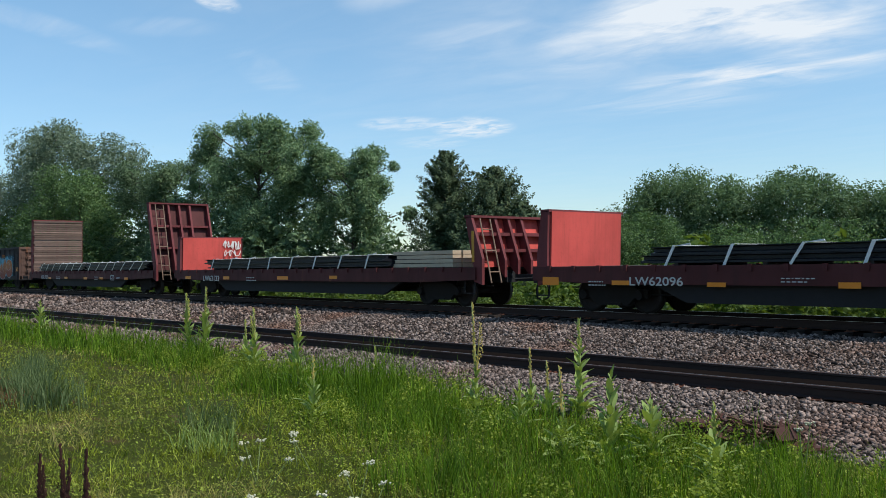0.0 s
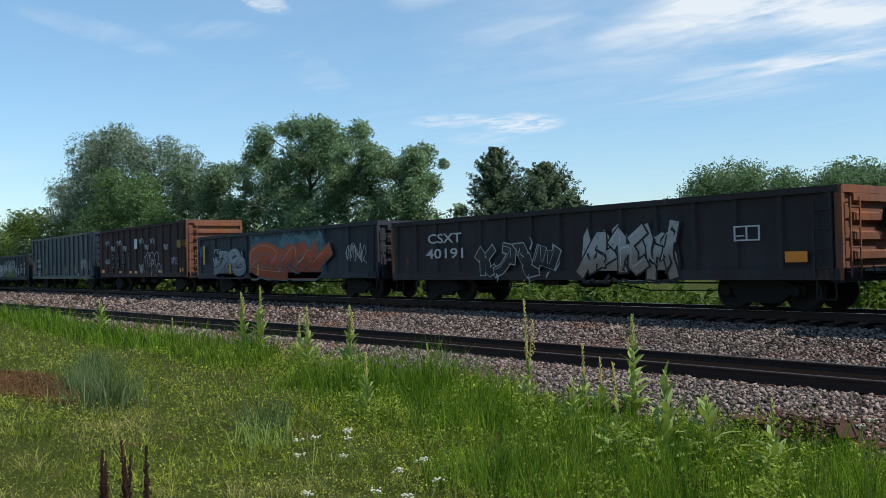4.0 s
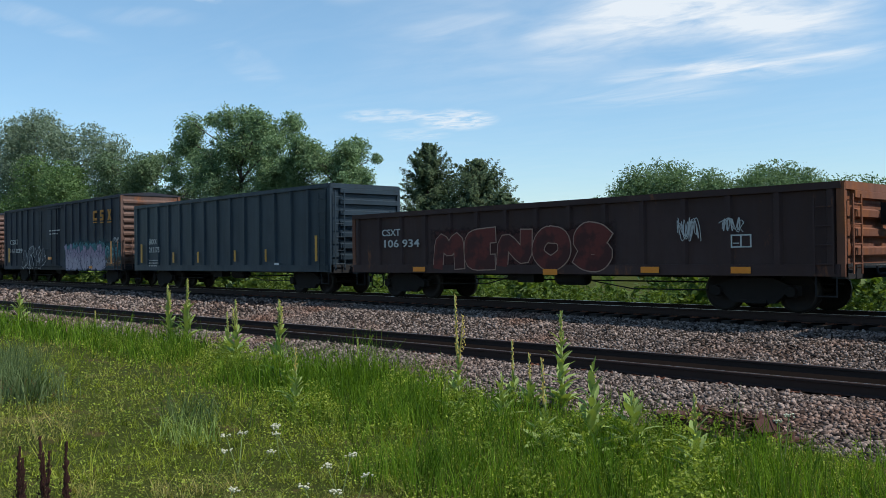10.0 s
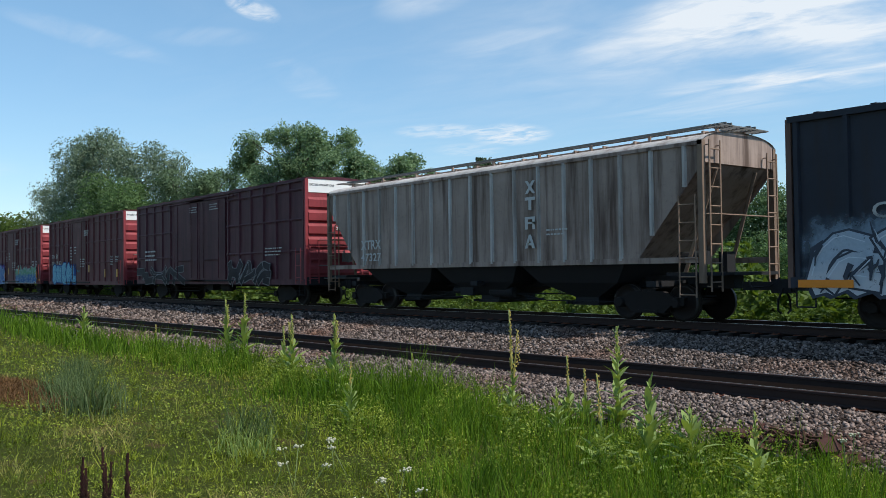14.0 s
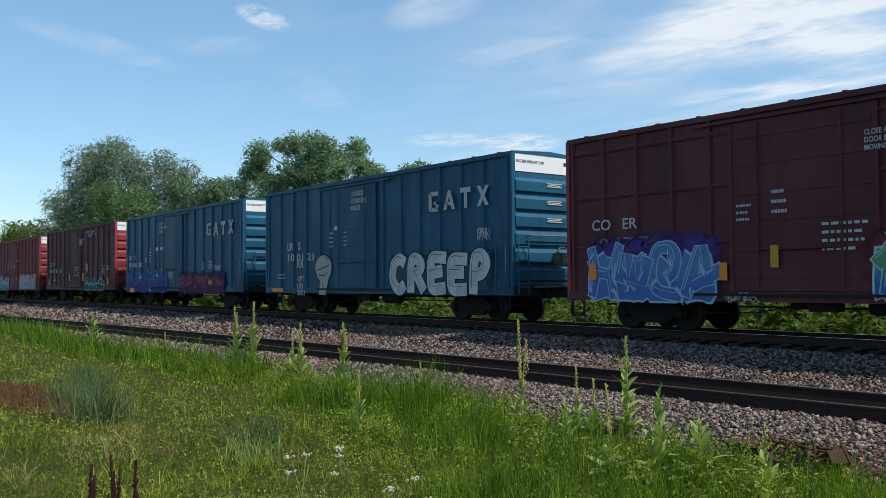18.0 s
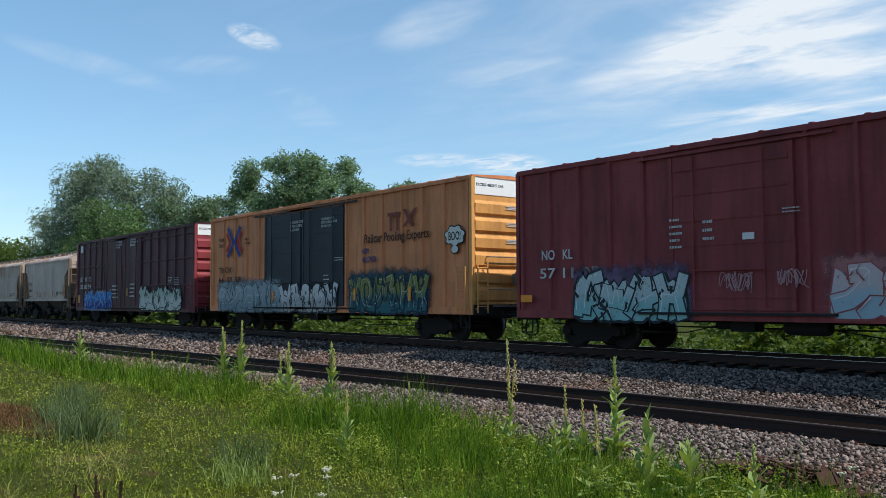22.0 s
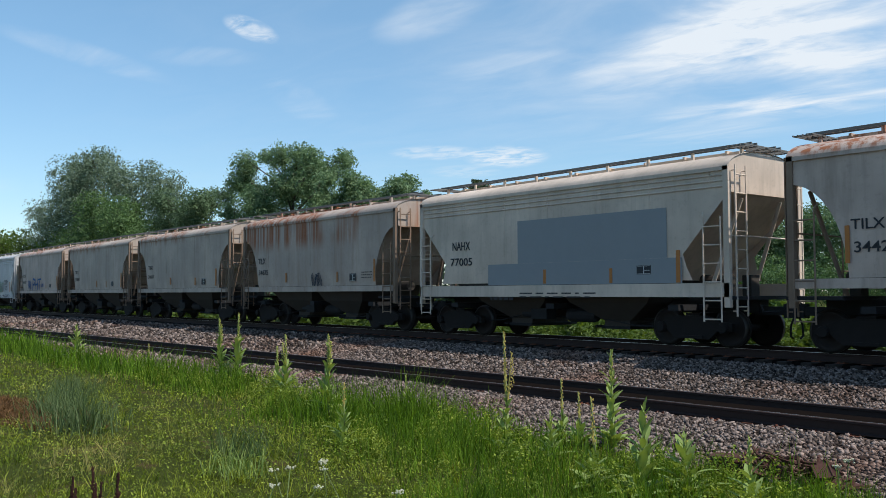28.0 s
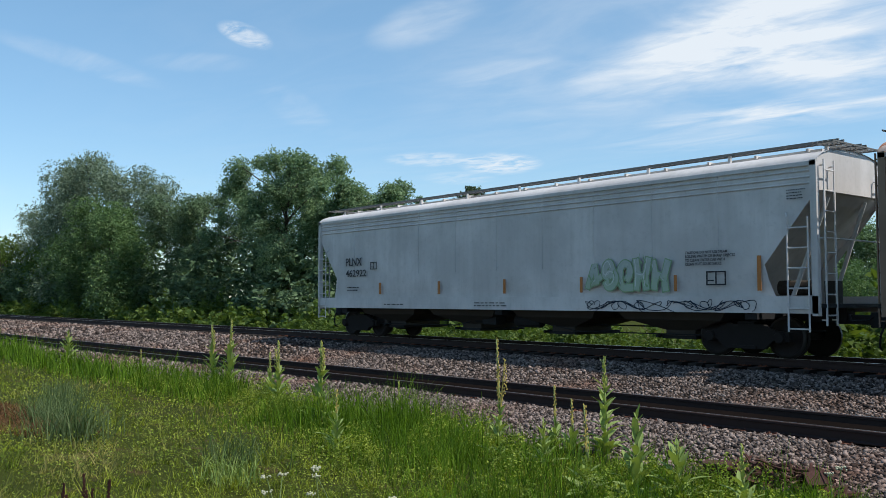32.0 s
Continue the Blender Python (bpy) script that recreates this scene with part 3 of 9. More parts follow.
def underframe(car, half, z, sill_mat, centre=True):
    if centre:
        part("centre_sill", Form().box(-half + 0.1, half - 0.1, -0.22, 0.22, 0.72, z), M_IRON, car, "dark steel centre sill")
    for x in (-half + 1.6, half - 1.6, 0):
        part("cross_bearer", Form().box(x - 0.15, x + 0.15, -HALF + 0.12, HALF - 0.12, max(0.86, z - 0.28), z - 0.004), M_IRON, car)
    g = Form()
    g.lathe([(0.0, -0.55), (0.16, -0.5), (0.19, -0.42), (0.19, 0.42), (0.16, 0.5), (0.0, 0.55)], 14, "x", (0.6, -0.75, 0.68))
    part("brake_reservoir", g, M_IRON, car, "air brake reservoir")
    g = Form().box(-1.15, -0.55, -1.0, -0.6, 0.55, 0.86)
    g.tube((-1.6, -0.82, 0.70), (-1.15, -0.82, 0.70), 0.11, 10)
    part("brake_valve", g, M_IRON, car, "air brake valve")
    part("brake_rod", Form().line([(-half + 2.6, -0.9, 0.46), (-2.4, -0.9, 0.50), (-1.6, -0.82, 0.68)], 0.016, 5), M_IRON, car)
    part("brake_rod", Form().line([(half - 2.6, -0.9, 0.46), (2.6, -0.9, 0.44), (1.2, -0.75, 0.62)], 0.016, 5), M_IRON, car)
    part("train_pipe", Form().line([(-half + 0.4, -0.5, 0.62), (half - 0.4, -0.5, 0.62)], 0.02, 5), M_IRON, car)


# ---- paint on the sides: stencils, reflectors and spray paint ----
def bars(car, x, z, w, h, rows, material, y, seed=0, name="stencil_lines"):
    """Lines of writing too small to read, as plain bars."""
    rng = random.Random(seed)
    f = Form()
    for i in range(rows):
        zz = z + h * (rows - 1 - i) / rows
        cur = x
        while cur < x + w * rng.uniform(0.75, 1.0):
            b = rng.uniform(0.04, 0.17) * w
            f.box(cur, min(x + w, cur + b), -0.003, 0.003, zz, zz + 0.34 * h / rows)
            cur += b + 0.05 * w
    return tagged(part(name, f, material, car, at=pose(0, y - 0.006, 0)), kind="stuff")


def reflectors(car, spots, y, upright=True, material=None, w=0.10, h=0.62):
    for x, z in spots:
        f = Form().box(x - w / 2, x + w / 2, -0.004, 0.004, z, z + h) if upright else Form().box(x - h / 2, x + h / 2, -0.004, 0.004, z, z + w)
        part("reflector", f, material or M_ORANGE, car, at=pose(0, y - 0.006, 0))


SPRAY = {}


def spray(rgb, other=None, worn=0.25, soft=False, maze=False, fade=False):
    """Spray paint: patches of a second tint, fine wear that lets the car show through, or a misty rim."""
    key = (rgb, other, worn, soft, maze, fade)
    if key in SPRAY:
        return SPRAY[key]
    m, nt, bsdf, n, l = nodes_of("spray_paint")
    co = n("ShaderNodeTexCoord")
    ob = co.outputs["Object"]
    fine = noise_node(n, l, ob, 11.0, 6, 0.7)
    wide = noise_node(n, l, ob, 1.5, 4, 0.6)
    c = blend(n, l, fine, tuple(0.7 * v for v in rgb), tuple(min(1, 1.2 * v) for v in rgb))
    if other and maze:
        s = n("ShaderNodeMath")
        s.operation, s.inputs[1].default_value = "PINGPONG", 0.05
        l(noise_node(n, l, ob, 3.2, 1, 0.3), s.inputs[0])
        c = blend(n, l, ramp_node(n, l, s.outputs[0], 0.010, 0.018), other, c)
    elif other and fade:
        up, mixed = n("ShaderNodeSeparateXYZ"), n("ShaderNodeMath")
        l(co.outputs["Generated"], up.inputs[0])
        mixed.operation, mixed.inputs[1].default_value = "MULTIPLY_ADD", 0.9
        l(wide, mixed.inputs[0])
        l(up.outputs["Z"], mixed.inputs[2])
        c = blend(n, l, ramp_node(n, l, mixed.outputs[0], 0.72, 1.08), other, c)
    elif other:
        c = blend(n, l, ramp_node(n, l, wide, 0.44, 0.56), c, other)
        c = blend(n, l, ramp_node(n, l, noise_node(n, l, ob, 2.6, 3, 0.5, (1, 1, 1), (5, 1, 2)), 0.60, 0.68), c, tuple(0.35 * (a + b) for a, b in zip(rgb, other)))
    l(c, bsdf.inputs["Base Color"])
    bsdf.inputs["Roughness"].default_value, bsdf.inputs["Specular IOR Level"].default_value = 0.7, 0.2
    keep = ramp_node(n, l, noise_node(n, l, ob, 5.5, 7, 0.75), 0.10 + 0.9 * worn, 0.18 + 0.9 * worn) if not soft else None
    if soft:
        sep = n("ShaderNodeSeparateXYZ")
        l(co.outputs["Generated"], sep.inputs[0])

        def rim(axis):
            a = n("ShaderNodeMath")
            a.operation, a.inputs[1].default_value = "PINGPONG", 0.5
            l(sep.outputs[axis], a.inputs[0])
            return a.outputs[0]
        low, add = n("ShaderNodeMath"), n("ShaderNodeMath")
        low.operation = "MINIMUM"
        x4 = n("ShaderNodeMath")
        x4.operation, x4.inputs[1].default_value = "MULTIPLY", 2.2
        l(rim("X"), x4.inputs[0])
        l(x4.outputs[0], low.inputs[0])
        l(rim("Z"), low.inputs[1])
        add.operation = "MULTIPLY_ADD"
        l(noise_node(n, l, ob, 2.2, 6, 0.7), add.inputs[0])
        add.inputs[1].default_value = 0.55
        l(low.outputs[0], add.inputs[2])
        keep = ramp_node(n, l, add.outputs[0], 0.34, 0.52)
    clear, mix, out = n("ShaderNodeBsdfTransparent"), n("ShaderNodeMixShader"), nt.nodes["Material Output"]
    l(keep, mix.inputs[0])
    l(clear.outputs[0], mix.inputs[1])
    l(bsdf.outputs[0], mix.inputs[2])
    l(mix.outputs[0], out.inputs["Surface"])
    SPRAY[key] = m
    return m


def mist(car, x, z, w, h, y, rgb, other=None):
    """A sprayed background with a soft uneven rim."""
    return part("graffiti_cloud", Form().add([(0, 0, 0), (w, 0, 0), (w, 0, h), (0, 0, h)], [(0, 1, 2, 3)]), spray(rgb, other, soft=True), car, at=pose(x, y - 0.002, z))


def bow(cx, cz, rx, rz, a, b, n=9):
    return [(cx + rx * math.cos(radians(a + (b - a) * i / (n - 1))), cz + rz * math.sin(radians(a + (b - a) * i / (n - 1)))) for i in range(n)]


# strokes of the sprayed letters in a unit square
GLYPHS = {
    "A": [[(0, 0), (0.42, 1), (0.6, 1), (1, 0)], [(0.2, 0.36), (0.8, 0.36)]],
    "B": [[(0.05, 0), (0.05, 1), (0.55, 1), (0.85, 0.8), (0.55, 0.54), (0.1, 0.54)], [(0.5, 0.54), (0.98, 0.3), (0.6, 0), (0.05, 0)]],
    "C": [bow(0.58, 0.5, 0.56, 0.5, 50, 310)],
    "E": [[(1, 0.98), (0.06, 1), (0.04, 0.5), (0.06, 0), (1, 0.02)], [(0.05, 0.52), (0.8, 0.54)]],
    "G": [bow(0.55, 0.5, 0.53, 0.5, 55, 330) + [(1.0, 0.48), (0.62, 0.46)]],
    "H": [[(0.05, 0), (0.05, 1)], [(0.95, 0), (0.95, 1)], [(0.05, 0.5), (0.95, 0.52)]],
    "K": [[(0.05, 0), (0.05, 1)], [(0.95, 1), (0.12, 0.46), (1, 0)]],
    "L": [[(0.08, 1), (0.06, 0.06), (0.3, 0.02), (1, 0.06)]],
    "M": [[(0, 0), (0.08, 1), (0.5, 0.4), (0.92, 1), (1, 0)]],
    "N": [[(0.04, 0), (0.04, 1), (0.94, 0), (0.96, 1)]],
    "O": [bow(0.5, 0.5, 0.48, 0.5, 90, 446, 15)],
    "P": [[(0.06, 0), (0.06, 1), (0.6, 1), (0.95, 0.75), (0.6, 0.46), (0.08, 0.46)]],
    "R": [[(0.05, 0), (0.05, 1), (0.6, 1), (0.92, 0.76), (0.55, 0.5), (0.1, 0.5)], [(0.45, 0.5), (1, 0)]],
    "S": [bow(0.5, 0.75, 0.44, 0.26, 20, 260) + bow(0.5, 0.25, 0.46, 0.26, 80, -160)],
    "T": [[(0, 0.96), (1, 1)], [(0.5, 1), (0.48, 0)]],
    "U": [[(0.02, 1), (0.06, 0.2), (0.5, 0), (0.94, 0.2), (0.98, 1)]],
    "W": [[(0, 1), (0.22, 0), (0.5, 0.62), (0.78, 0), (1, 1)]],
    # shapes that are no letters: hook, wedge, bulb, zigzag, fork, arrow, crook, knot, wave
    0: [bow(0.45, 0.62, 0.42, 0.36, -60, 190) + [(0.05, 0.3), (0.3, 0.0), (1.05, -0.02)]],
    1: [[(0.0, 0.05), (0.5, 0.95), (0.62, 0.95), (0.7, 0.25)], [(0.3, 0.2), (1.05, 0.5)]],
    2: [bow(0.5, 0.34, 0.46, 0.34, 120, 420, 13) + [(0.95, 1.05)]],
    3: [[(-0.05, 0.9), (0.55, 0.98), (0.25, 0.52), (0.85, 0.6), (0.4, 0.02), (1.1, 0.12)]],
    4: [[(0.12, -0.02), (0.2, 0.5), (-0.02, 1.0)], [(0.2, 0.5), (0.75, 0.42), (0.98, 1.04)], [(0.75, 0.42), (0.9, -0.04)]],
    5: [[(0.0, 0.1), (0.45, 0.25), (0.98, 0.92)], [(0.5, 1.0), (1.02, 0.98), (0.98, 0.48)]],
    6: [bow(0.6, 0.7, 0.42, 0.32, 10, 230) + [(0.7, 0.42), (1.0, 0.2), (0.5, -0.03), (0.02, 0.1)]],
    7: [bow(0.35, 0.7, 0.3, 0.28, 0, 330, 11), bow(0.62, 0.3, 0.34, 0.3, 160, -150, 11)],
    8: [[(-0.04, 0.3), (0.2, 0.98), (0.42, 0.1), (0.66, 0.85), (0.8, 0.05), (1.08, 0.7)]],
    12: [bow(0.5, 0.5, 0.44, 0.44, 60, 395, 13)],
    13: [[(0.06, 0.0)] + bow(0.5, 0.55, 0.44, 0.42, 190, -10, 11) + [(0.94, 0.0)], [(0.5, 0.05), (0.5, 0.5)]],
    9: [[(0.05, 0.0), (0.12, 0.96), (0.42, 0.62)], [(0.42, 0.02), (0.5, 0.9), (0.95, 1.0)], [(0.62, 0.5), (1.05, 0.05)]],
    10: [[(0.0, 0.7), (0.3, 1.02), (0.34, 0.05)], [(0.34, 0.5), (0.7, 0.55), (0.66, 0.0), (1.08, 0.2)], [(0.66, 0.75), (1.0, 0.98)]],
    11: [[(0.02, 0.05), (0.1, 0.6), (0.46, 0.98), (0.9, 0.8)], [(0.3, 0.0), (0.55, 0.5), (1.02, 0.42)], [(0.7, 0.1), (1.0, 0.02)]],
    "Z": [[(0, 1), (0.98, 1), (0.04, 0), (1, 0)]],
}


def rounded(pts, passes=2):
    for _ in range(passes):
        out = [pts[0]]
        for (a, b), (c, d) in zip(pts, pts[1:]):
            out += [(0.78 * a + 0.22 * c, 0.78 * b + 0.22 * d), (0.22 * a + 0.78 * c, 0.22 * b + 0.78 * d)]
        pts = out + [pts[-1]]
    return pts


def ribbon(form, pts, half, y=0.0, taper=0.0, stretch=0.0):
    """A flat painted stroke along a line of points in the xz plane."""
    n = len(pts)
    rail_a, rail_b = [], []
    for i, (x, z) in enumerate(pts):
        (ax, az), (bx, bz) = pts[max(0, i - 1)], pts[min(n - 1, i + 1)]
        d = math.hypot(bx - ax, bz - az) or 1
        nx, nz = -(bz - az) / d, (bx - ax) / d
        e = -stretch if i == 0 else (stretch if i == n - 1 else 0)
        x, z = x + e * nz, z - e * nx
        w = half * (1 - taper * i / (n - 1))
        yy = y - 0.003 * i / (n - 1)
        rail_a.append((x + w * nx, yy, z + w * nz))
        rail_b.append((x - w * nx, yy, z - w * nz))
    return form.add(rail_a + rail_b, [(i, i + 1, n + i + 1, n + i) for i in range(n - 1)])


def sprayed_letter(car, ch, x, z, w, h, y, fat, fill, edge, rng, rim=0.035, shine=None, slant=0.0, label="", smooth=2):
    """One fat outlined letter: rim, body colour, a thin bright line."""
    a, b, c = Form(), Form(), Form()
    inner_w, inner_h = max(0.1, w - 2 * fat), max(0.1, h - 2 * fat)
    for i, stroke in enumerate(GLYPHS[ch]):
        pts = [(fat + inner_w * (p + slant * (q - 0.5)) + rng.uniform(-0.02, 0.02) * w, fat + inner_h * q + rng.uniform(-0.03, 0.03) * h) for p, q in stroke]
        pts = rounded(pts, min(smooth, 1 if len(pts) > 7 else 2))
        ribbon(a, pts, fat + rim, -0.0008 * i, 0.0, rim + 0.6 * fat)
        ribbon(b, pts, fat, -0.0008 * i, 0.0, 0.6 * fat)
        if shine:
            lit = [(p - 0.45 * fat, q + 0.45 * fat) for p, q in pts]
            ribbon(c, lit, 0.014, 0, 0.5)
    top = part("graffiti", a, edge, car, label, at=pose(x, y, z))
    part("graffiti_fill", b, fill, top, at=pose(0, -0.006, 0))
    if shine:
        part("graffiti_highlight", c, shine, top, at=pose(0, -0.012, 0))
    return top


def jagged_band(w, h, count, rng, grow=0.0):
    """The joined outline of a row of sprayed letters: a filled strip with a peaked top and a stepped foot."""
    xs, tops, feet = [], [], []
    for i in range(count):
        high = h * rng.uniform(0.86, 1.04)
        for u, t in ((0.0, 0.70), (0.07, 0.97), (0.22, 1.05), (0.34, 0.90), (0.52, 0.96), (0.66, 0.84), (0.80, 1.02), (0.93, 0.92)):
            xs.append(w * (i + u + rng.uniform(-0.03, 0.03)) / count)
            tops.append(high * (0.84 * t + rng.uniform(-0.12, 0.10)))
            feet.append(h * rng.choice((0.0, 0.0, 0.02, 0.07)) * rng.uniform(0.5, 1.3))
    xs, n = sorted(xs), len(xs)
    tops[0], tops[-1], feet[0], feet[-1] = 0.35 * h, 0.30 * h, 0.10 * h, 0.12 * h
    v = [(x + grow * (2 * i / (n - 1) - 1), 0, z - grow) for i, (x, z) in enumerate(zip(xs, feet))] + [(x + grow * (2 * i / (n - 1) - 1), 0, z + grow) for i, (x, z) in enumerate(zip(xs, tops))]
    return Form().add(v, [(i, i + 1, n + i + 1, n + i) for i in range(n - 1)])


def wildstyle(car, x, z, w, h, count, y, fill, edge, glow=None, second=None, seed=1, label="", open_letters=False, smooth=1):
    """Unreadable sprayed lettering: interlocked angular letters filled to a peaked outline, seams and inner cuts in the rim's colour."""
    rng = random.Random(seed)
    if glow:
        mist(car, x - 0.08 * w, z - 0.05 * h, w * 1.16, h * 1.3, y, glow, tuple(0.55 * v for v in glow))
    low = second or tuple(0.6 * v for v in fill)
    body, line = spray(fill, low, 0.26, False, False, True), spray(edge, None, 0.20)
    shine = spray(tuple(min(0.75, 0.32 + 0.7 * v) for v in fill), None, 0.2)
    cw = w / count
    rim = (0.016 + 0.016 * h) * (1.5 if sum(edge) < 0.2 else 1.0)
    if not open_letters:
        state = rng.getstate()
        back = part("graffiti", jagged_band(w, h, count, rng, rim * 1.3), line, car, label, at=pose(x, y - 0.004, z))
        rng.setstate(state)
        part("graffiti_fill", jagged_band(w, h, count, rng), body, back, at=pose(0, -0.004, 0))
    fat = min(0.14 * h, 0.15 * cw) * (1.45 if smooth > 1 else 1)
    for i in range(count):
        ch = (12, 13, 2, 12)[i % 4] if smooth > 1 else rng.choice((0, 1, 3, 4, 5, 7, 8, 9, 10, 11))
        sprayed_letter(car, ch, x + cw * i - 0.06 * cw, z + rng.uniform(0, 0.06) * h, cw * rng.uniform(1.08, 1.2), h * rng.uniform(0.86, 0.98), y - 0.012 - 0.014 * (i % 2), fat * rng.uniform(0.85, 1.2), body, line, rng, rim * (1.0 if open_letters else 0.8), shine if i % 2 or glow else None, rng.uniform(-0.12, 0.22), label if open_letters and i == 0 else "", smooth)
    # cuts, seams and spikes between the letters
    cuts, lights = Form(), Form()
    for i in range(count * (2 if open_letters else 5)):
        px, pz = w * rng.uniform(0.02, 0.98), h * rng.uniform(0.08, 0.85)
        dx, dz = cw * rng.uniform(-0.25, 0.25), h * rng.uniform(0.10, 0.34) * rng.choice((-1, 1))
        ribbon(cuts, [(px, pz), (px + dx, pz + 0.55 * dz), (px + 0.7 * dx + rng.uniform(-0.08, 0.08) * cw, pz + dz)], rim * rng.uniform(0.5, 1.2), -0.0003 * i, 0.7)
        if i % 3 == 0:
            ribbon(lights, [(px + 0.05, pz + 0.04), (px + dx + 0.04, pz + 0.6 * dz)], 0.013, -0.0003 * i, 0.6)
    part("graffiti_stroke", cuts, line, car, at=pose(x, y - 0.036, z))
    part("graffiti_highlight", lights, shine, car, at=pose(x, y - 0.040, z))


def scribble(car, x, z, w, h, y, rgb, seed, name="graffiti_tag", r=0.022, loops=3):
    """A quick one-line tag: a looping stroke."""
    rng = random.Random(seed)
    pts = []
    n = 9 * loops
    for i in range(n):
        u = i / (n - 1)
        pts.append(Vector((x + w * (u + 0.13 * math.sin(loops * 6.3 * u + seed)), 0, z + h * (0.5 + 0.5 * math.sin(loops * 6.28 * u * 1.37 + rng.uniform(-0.5, 0.5))))))
    f = ribbon(Form(), rounded([(p.x, p.z) for p in pts], 1), r)
    return part(name, f, spray(rgb), car, at=pose(0, y - 0.004, 0))


# ---- box cars ----
def box_car(name, label, half, z0, z1, skin, *, end_skin=None, roof_skin=None, ribs=14, doors=((-0.4, 2.9),), door_skin=None, plate_f=True, white_top=None, creases=True, group=""):
    car = thing(name, label, "box car", group=group)
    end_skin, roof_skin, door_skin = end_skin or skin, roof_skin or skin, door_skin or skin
    y = HALF - 0.07
    part("body", Form().box(-half, half, -y, y, z0 + 0.12, z1 - 0.02), skin, car)
    peak = 0.10 if plate_f else 0.16
    roof = Form().prism([(-y - 0.03, z1 - 0.03), (-y - 0.03, z1 + 0.02), (0, z1 + peak), (y + 0.03, z1 + 0.02), (y + 0.03, z1 - 0.03)], -half - 0.05, half + 0.05, "x")
    r = part("roof", roof, roof_skin, car)
    seam = Form()
    n = 13
    for i in range(n):
        x = -half + 2 * half * (i + 0.5) / n
        seam.prism([(-y, z1 + 0.02), (-y, z1 + 0.05), (0, z1 + peak + 0.035), (y, z1 + 0.05), (y, z1 + 0.02), (0, z1 + peak)], x - 0.05, x + 0.05, "x")
    part("roof_seam", seam, roof_skin, r)
    # side posts, every one a pressed channel
    post = Form().prism([(-0.075, -HALF + 0.072), (-0.045, -HALF), (0.045, -HALF), (0.075, -HALF + 0.072)], z0 + 0.2, z1 - 0.1, "z").mesh("side_post", skin)
    back = pose(0, 0, 0, 0, 0, 180)
    spans = [(c - w / 2, c + w / 2) for c, w in doors]
    for i in range(ribs + 1):
        x = -half + 0.16 + (2 * half - 0.32) * i / ribs
        if not any(a - 0.12 < x < b + 0.12 for a, b in spans):
            part("side_post", post, skin, car, at=pose(x, 0, 0))
        part("side_post", post, skin, car, at=pose(x, 0, 0) @ back)
    if creases:
        for fz in (0.32, 0.62, 0.90):
            zz = z0 + (z1 - z0) * fz
            edges = [-half + 0.1] + [e for s in sorted(spans) for e in s] + [half - 0.1]
            for a, b in zip(edges[::2], edges[1::2]):
                if b - a > 0.3:
                    part("crease", Form().prism([(-HALF + 0.03, zz - 0.05), (-HALF + 0.012, zz), (-HALF + 0.03, zz + 0.05), (-HALF + 0.072, zz + 0.05), (-HALF + 0.072, zz - 0.05)], a, b, "x"), skin, car)
    part("top_chord", Form().box(-half, half, -HALF - 0.012, -HALF + 0.09, z1 - 0.12, z1 - 0.01), skin, car)
    part("side_sill", Form().box(-half, half, -HALF - 0.008, -HALF + 0.09, z0, z0 + 0.22), skin, car)
    # sliding or plug doors with pressed frames, tracks, locking bars
    for c, w in doors:
        zt, zb = z1 - 0.28, z0 + 0.24
        d = part("door", Form().box(c - w / 2, c + w / 2, -HALF + 0.005, -HALF + 0.07, zb, zt), door_skin, car, "large sliding plug door")
        f = Form()
        for k in range(6):
            zz = zb + (zt - zb) * (k + 0.5) / 6
            f.box(c - w / 2 + 0.12, c + w / 2 - 0.12, -HALF - 0.018, -HALF + 0.01, zz - 0.05, zz + 0.05) if k % 2 else f.box(c - w / 2 + 0.12, c + w / 2 - 0.12, -HALF - 0.012, -HALF + 0.01, zz - 0.03, zz + 0.03)
        for s in (-1, 1):
            f.box(c + s * (w / 2 - 0.06) - 0.05, c + s * (w / 2 - 0.06) + 0.05, -HALF - 0.019, -HALF + 0.01, zb, zt)
        part("door_frame", f, door_skin, d)
        rod = Form()
        for s in (-0.28, 0.28):
            rod.tube((c + s * w, -HALF - 0.05, zb + 0.05), (c + s * w, -HALF - 0.05, zt - 0.05), 0.022, 6)
        rod.tube((c - 0.28 * w, -HALF - 0.055, zb + 0.9), (c + 0.28 * w, -HALF - 0.055, zb + 0.9), 0.02, 6)
        part("locking_bar", rod, door_skin, d)
        part("door_track", Form().box(c - w / 2 - 0.9, c + w / 2 + 0.9, -HALF - 0.09, -HALF, z0 + 0.13, z0 + 0.19), M_IRON, car)
        part("door_track", Form().box(c - w / 2 - 0.9, c + w / 2 + 0.9, -HALF - 0.06, -HALF, zt + 0.03, zt + 0.09), door_skin, car)
    # ends with wide pressed corrugations
    top = z1 - (0.55 if white_top else 0.05)
    for s in (-1, 1):
        n = 6 if plate_f else 10
        for k in range(n):
            zz = z0 + 0.35 + (top - z0 - 0.5) * (k + 0.5) / n
            hh = 0.47 * (top - z0 - 0.5) / n
            prof = [(half - 0.01, zz - hh), (half + 0.085, zz - 0.70 * hh), (half + 0.10, zz + 0.45 * hh), (half - 0.01, zz + hh)] if plate_f else [(half - 0.01, zz - hh), (half + 0.09, zz - 0.4 * hh), (half + 0.10, zz + 0.2 * hh), (half - 0.01, zz + hh)]
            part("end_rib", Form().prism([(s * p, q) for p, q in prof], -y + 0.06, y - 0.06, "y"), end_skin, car)
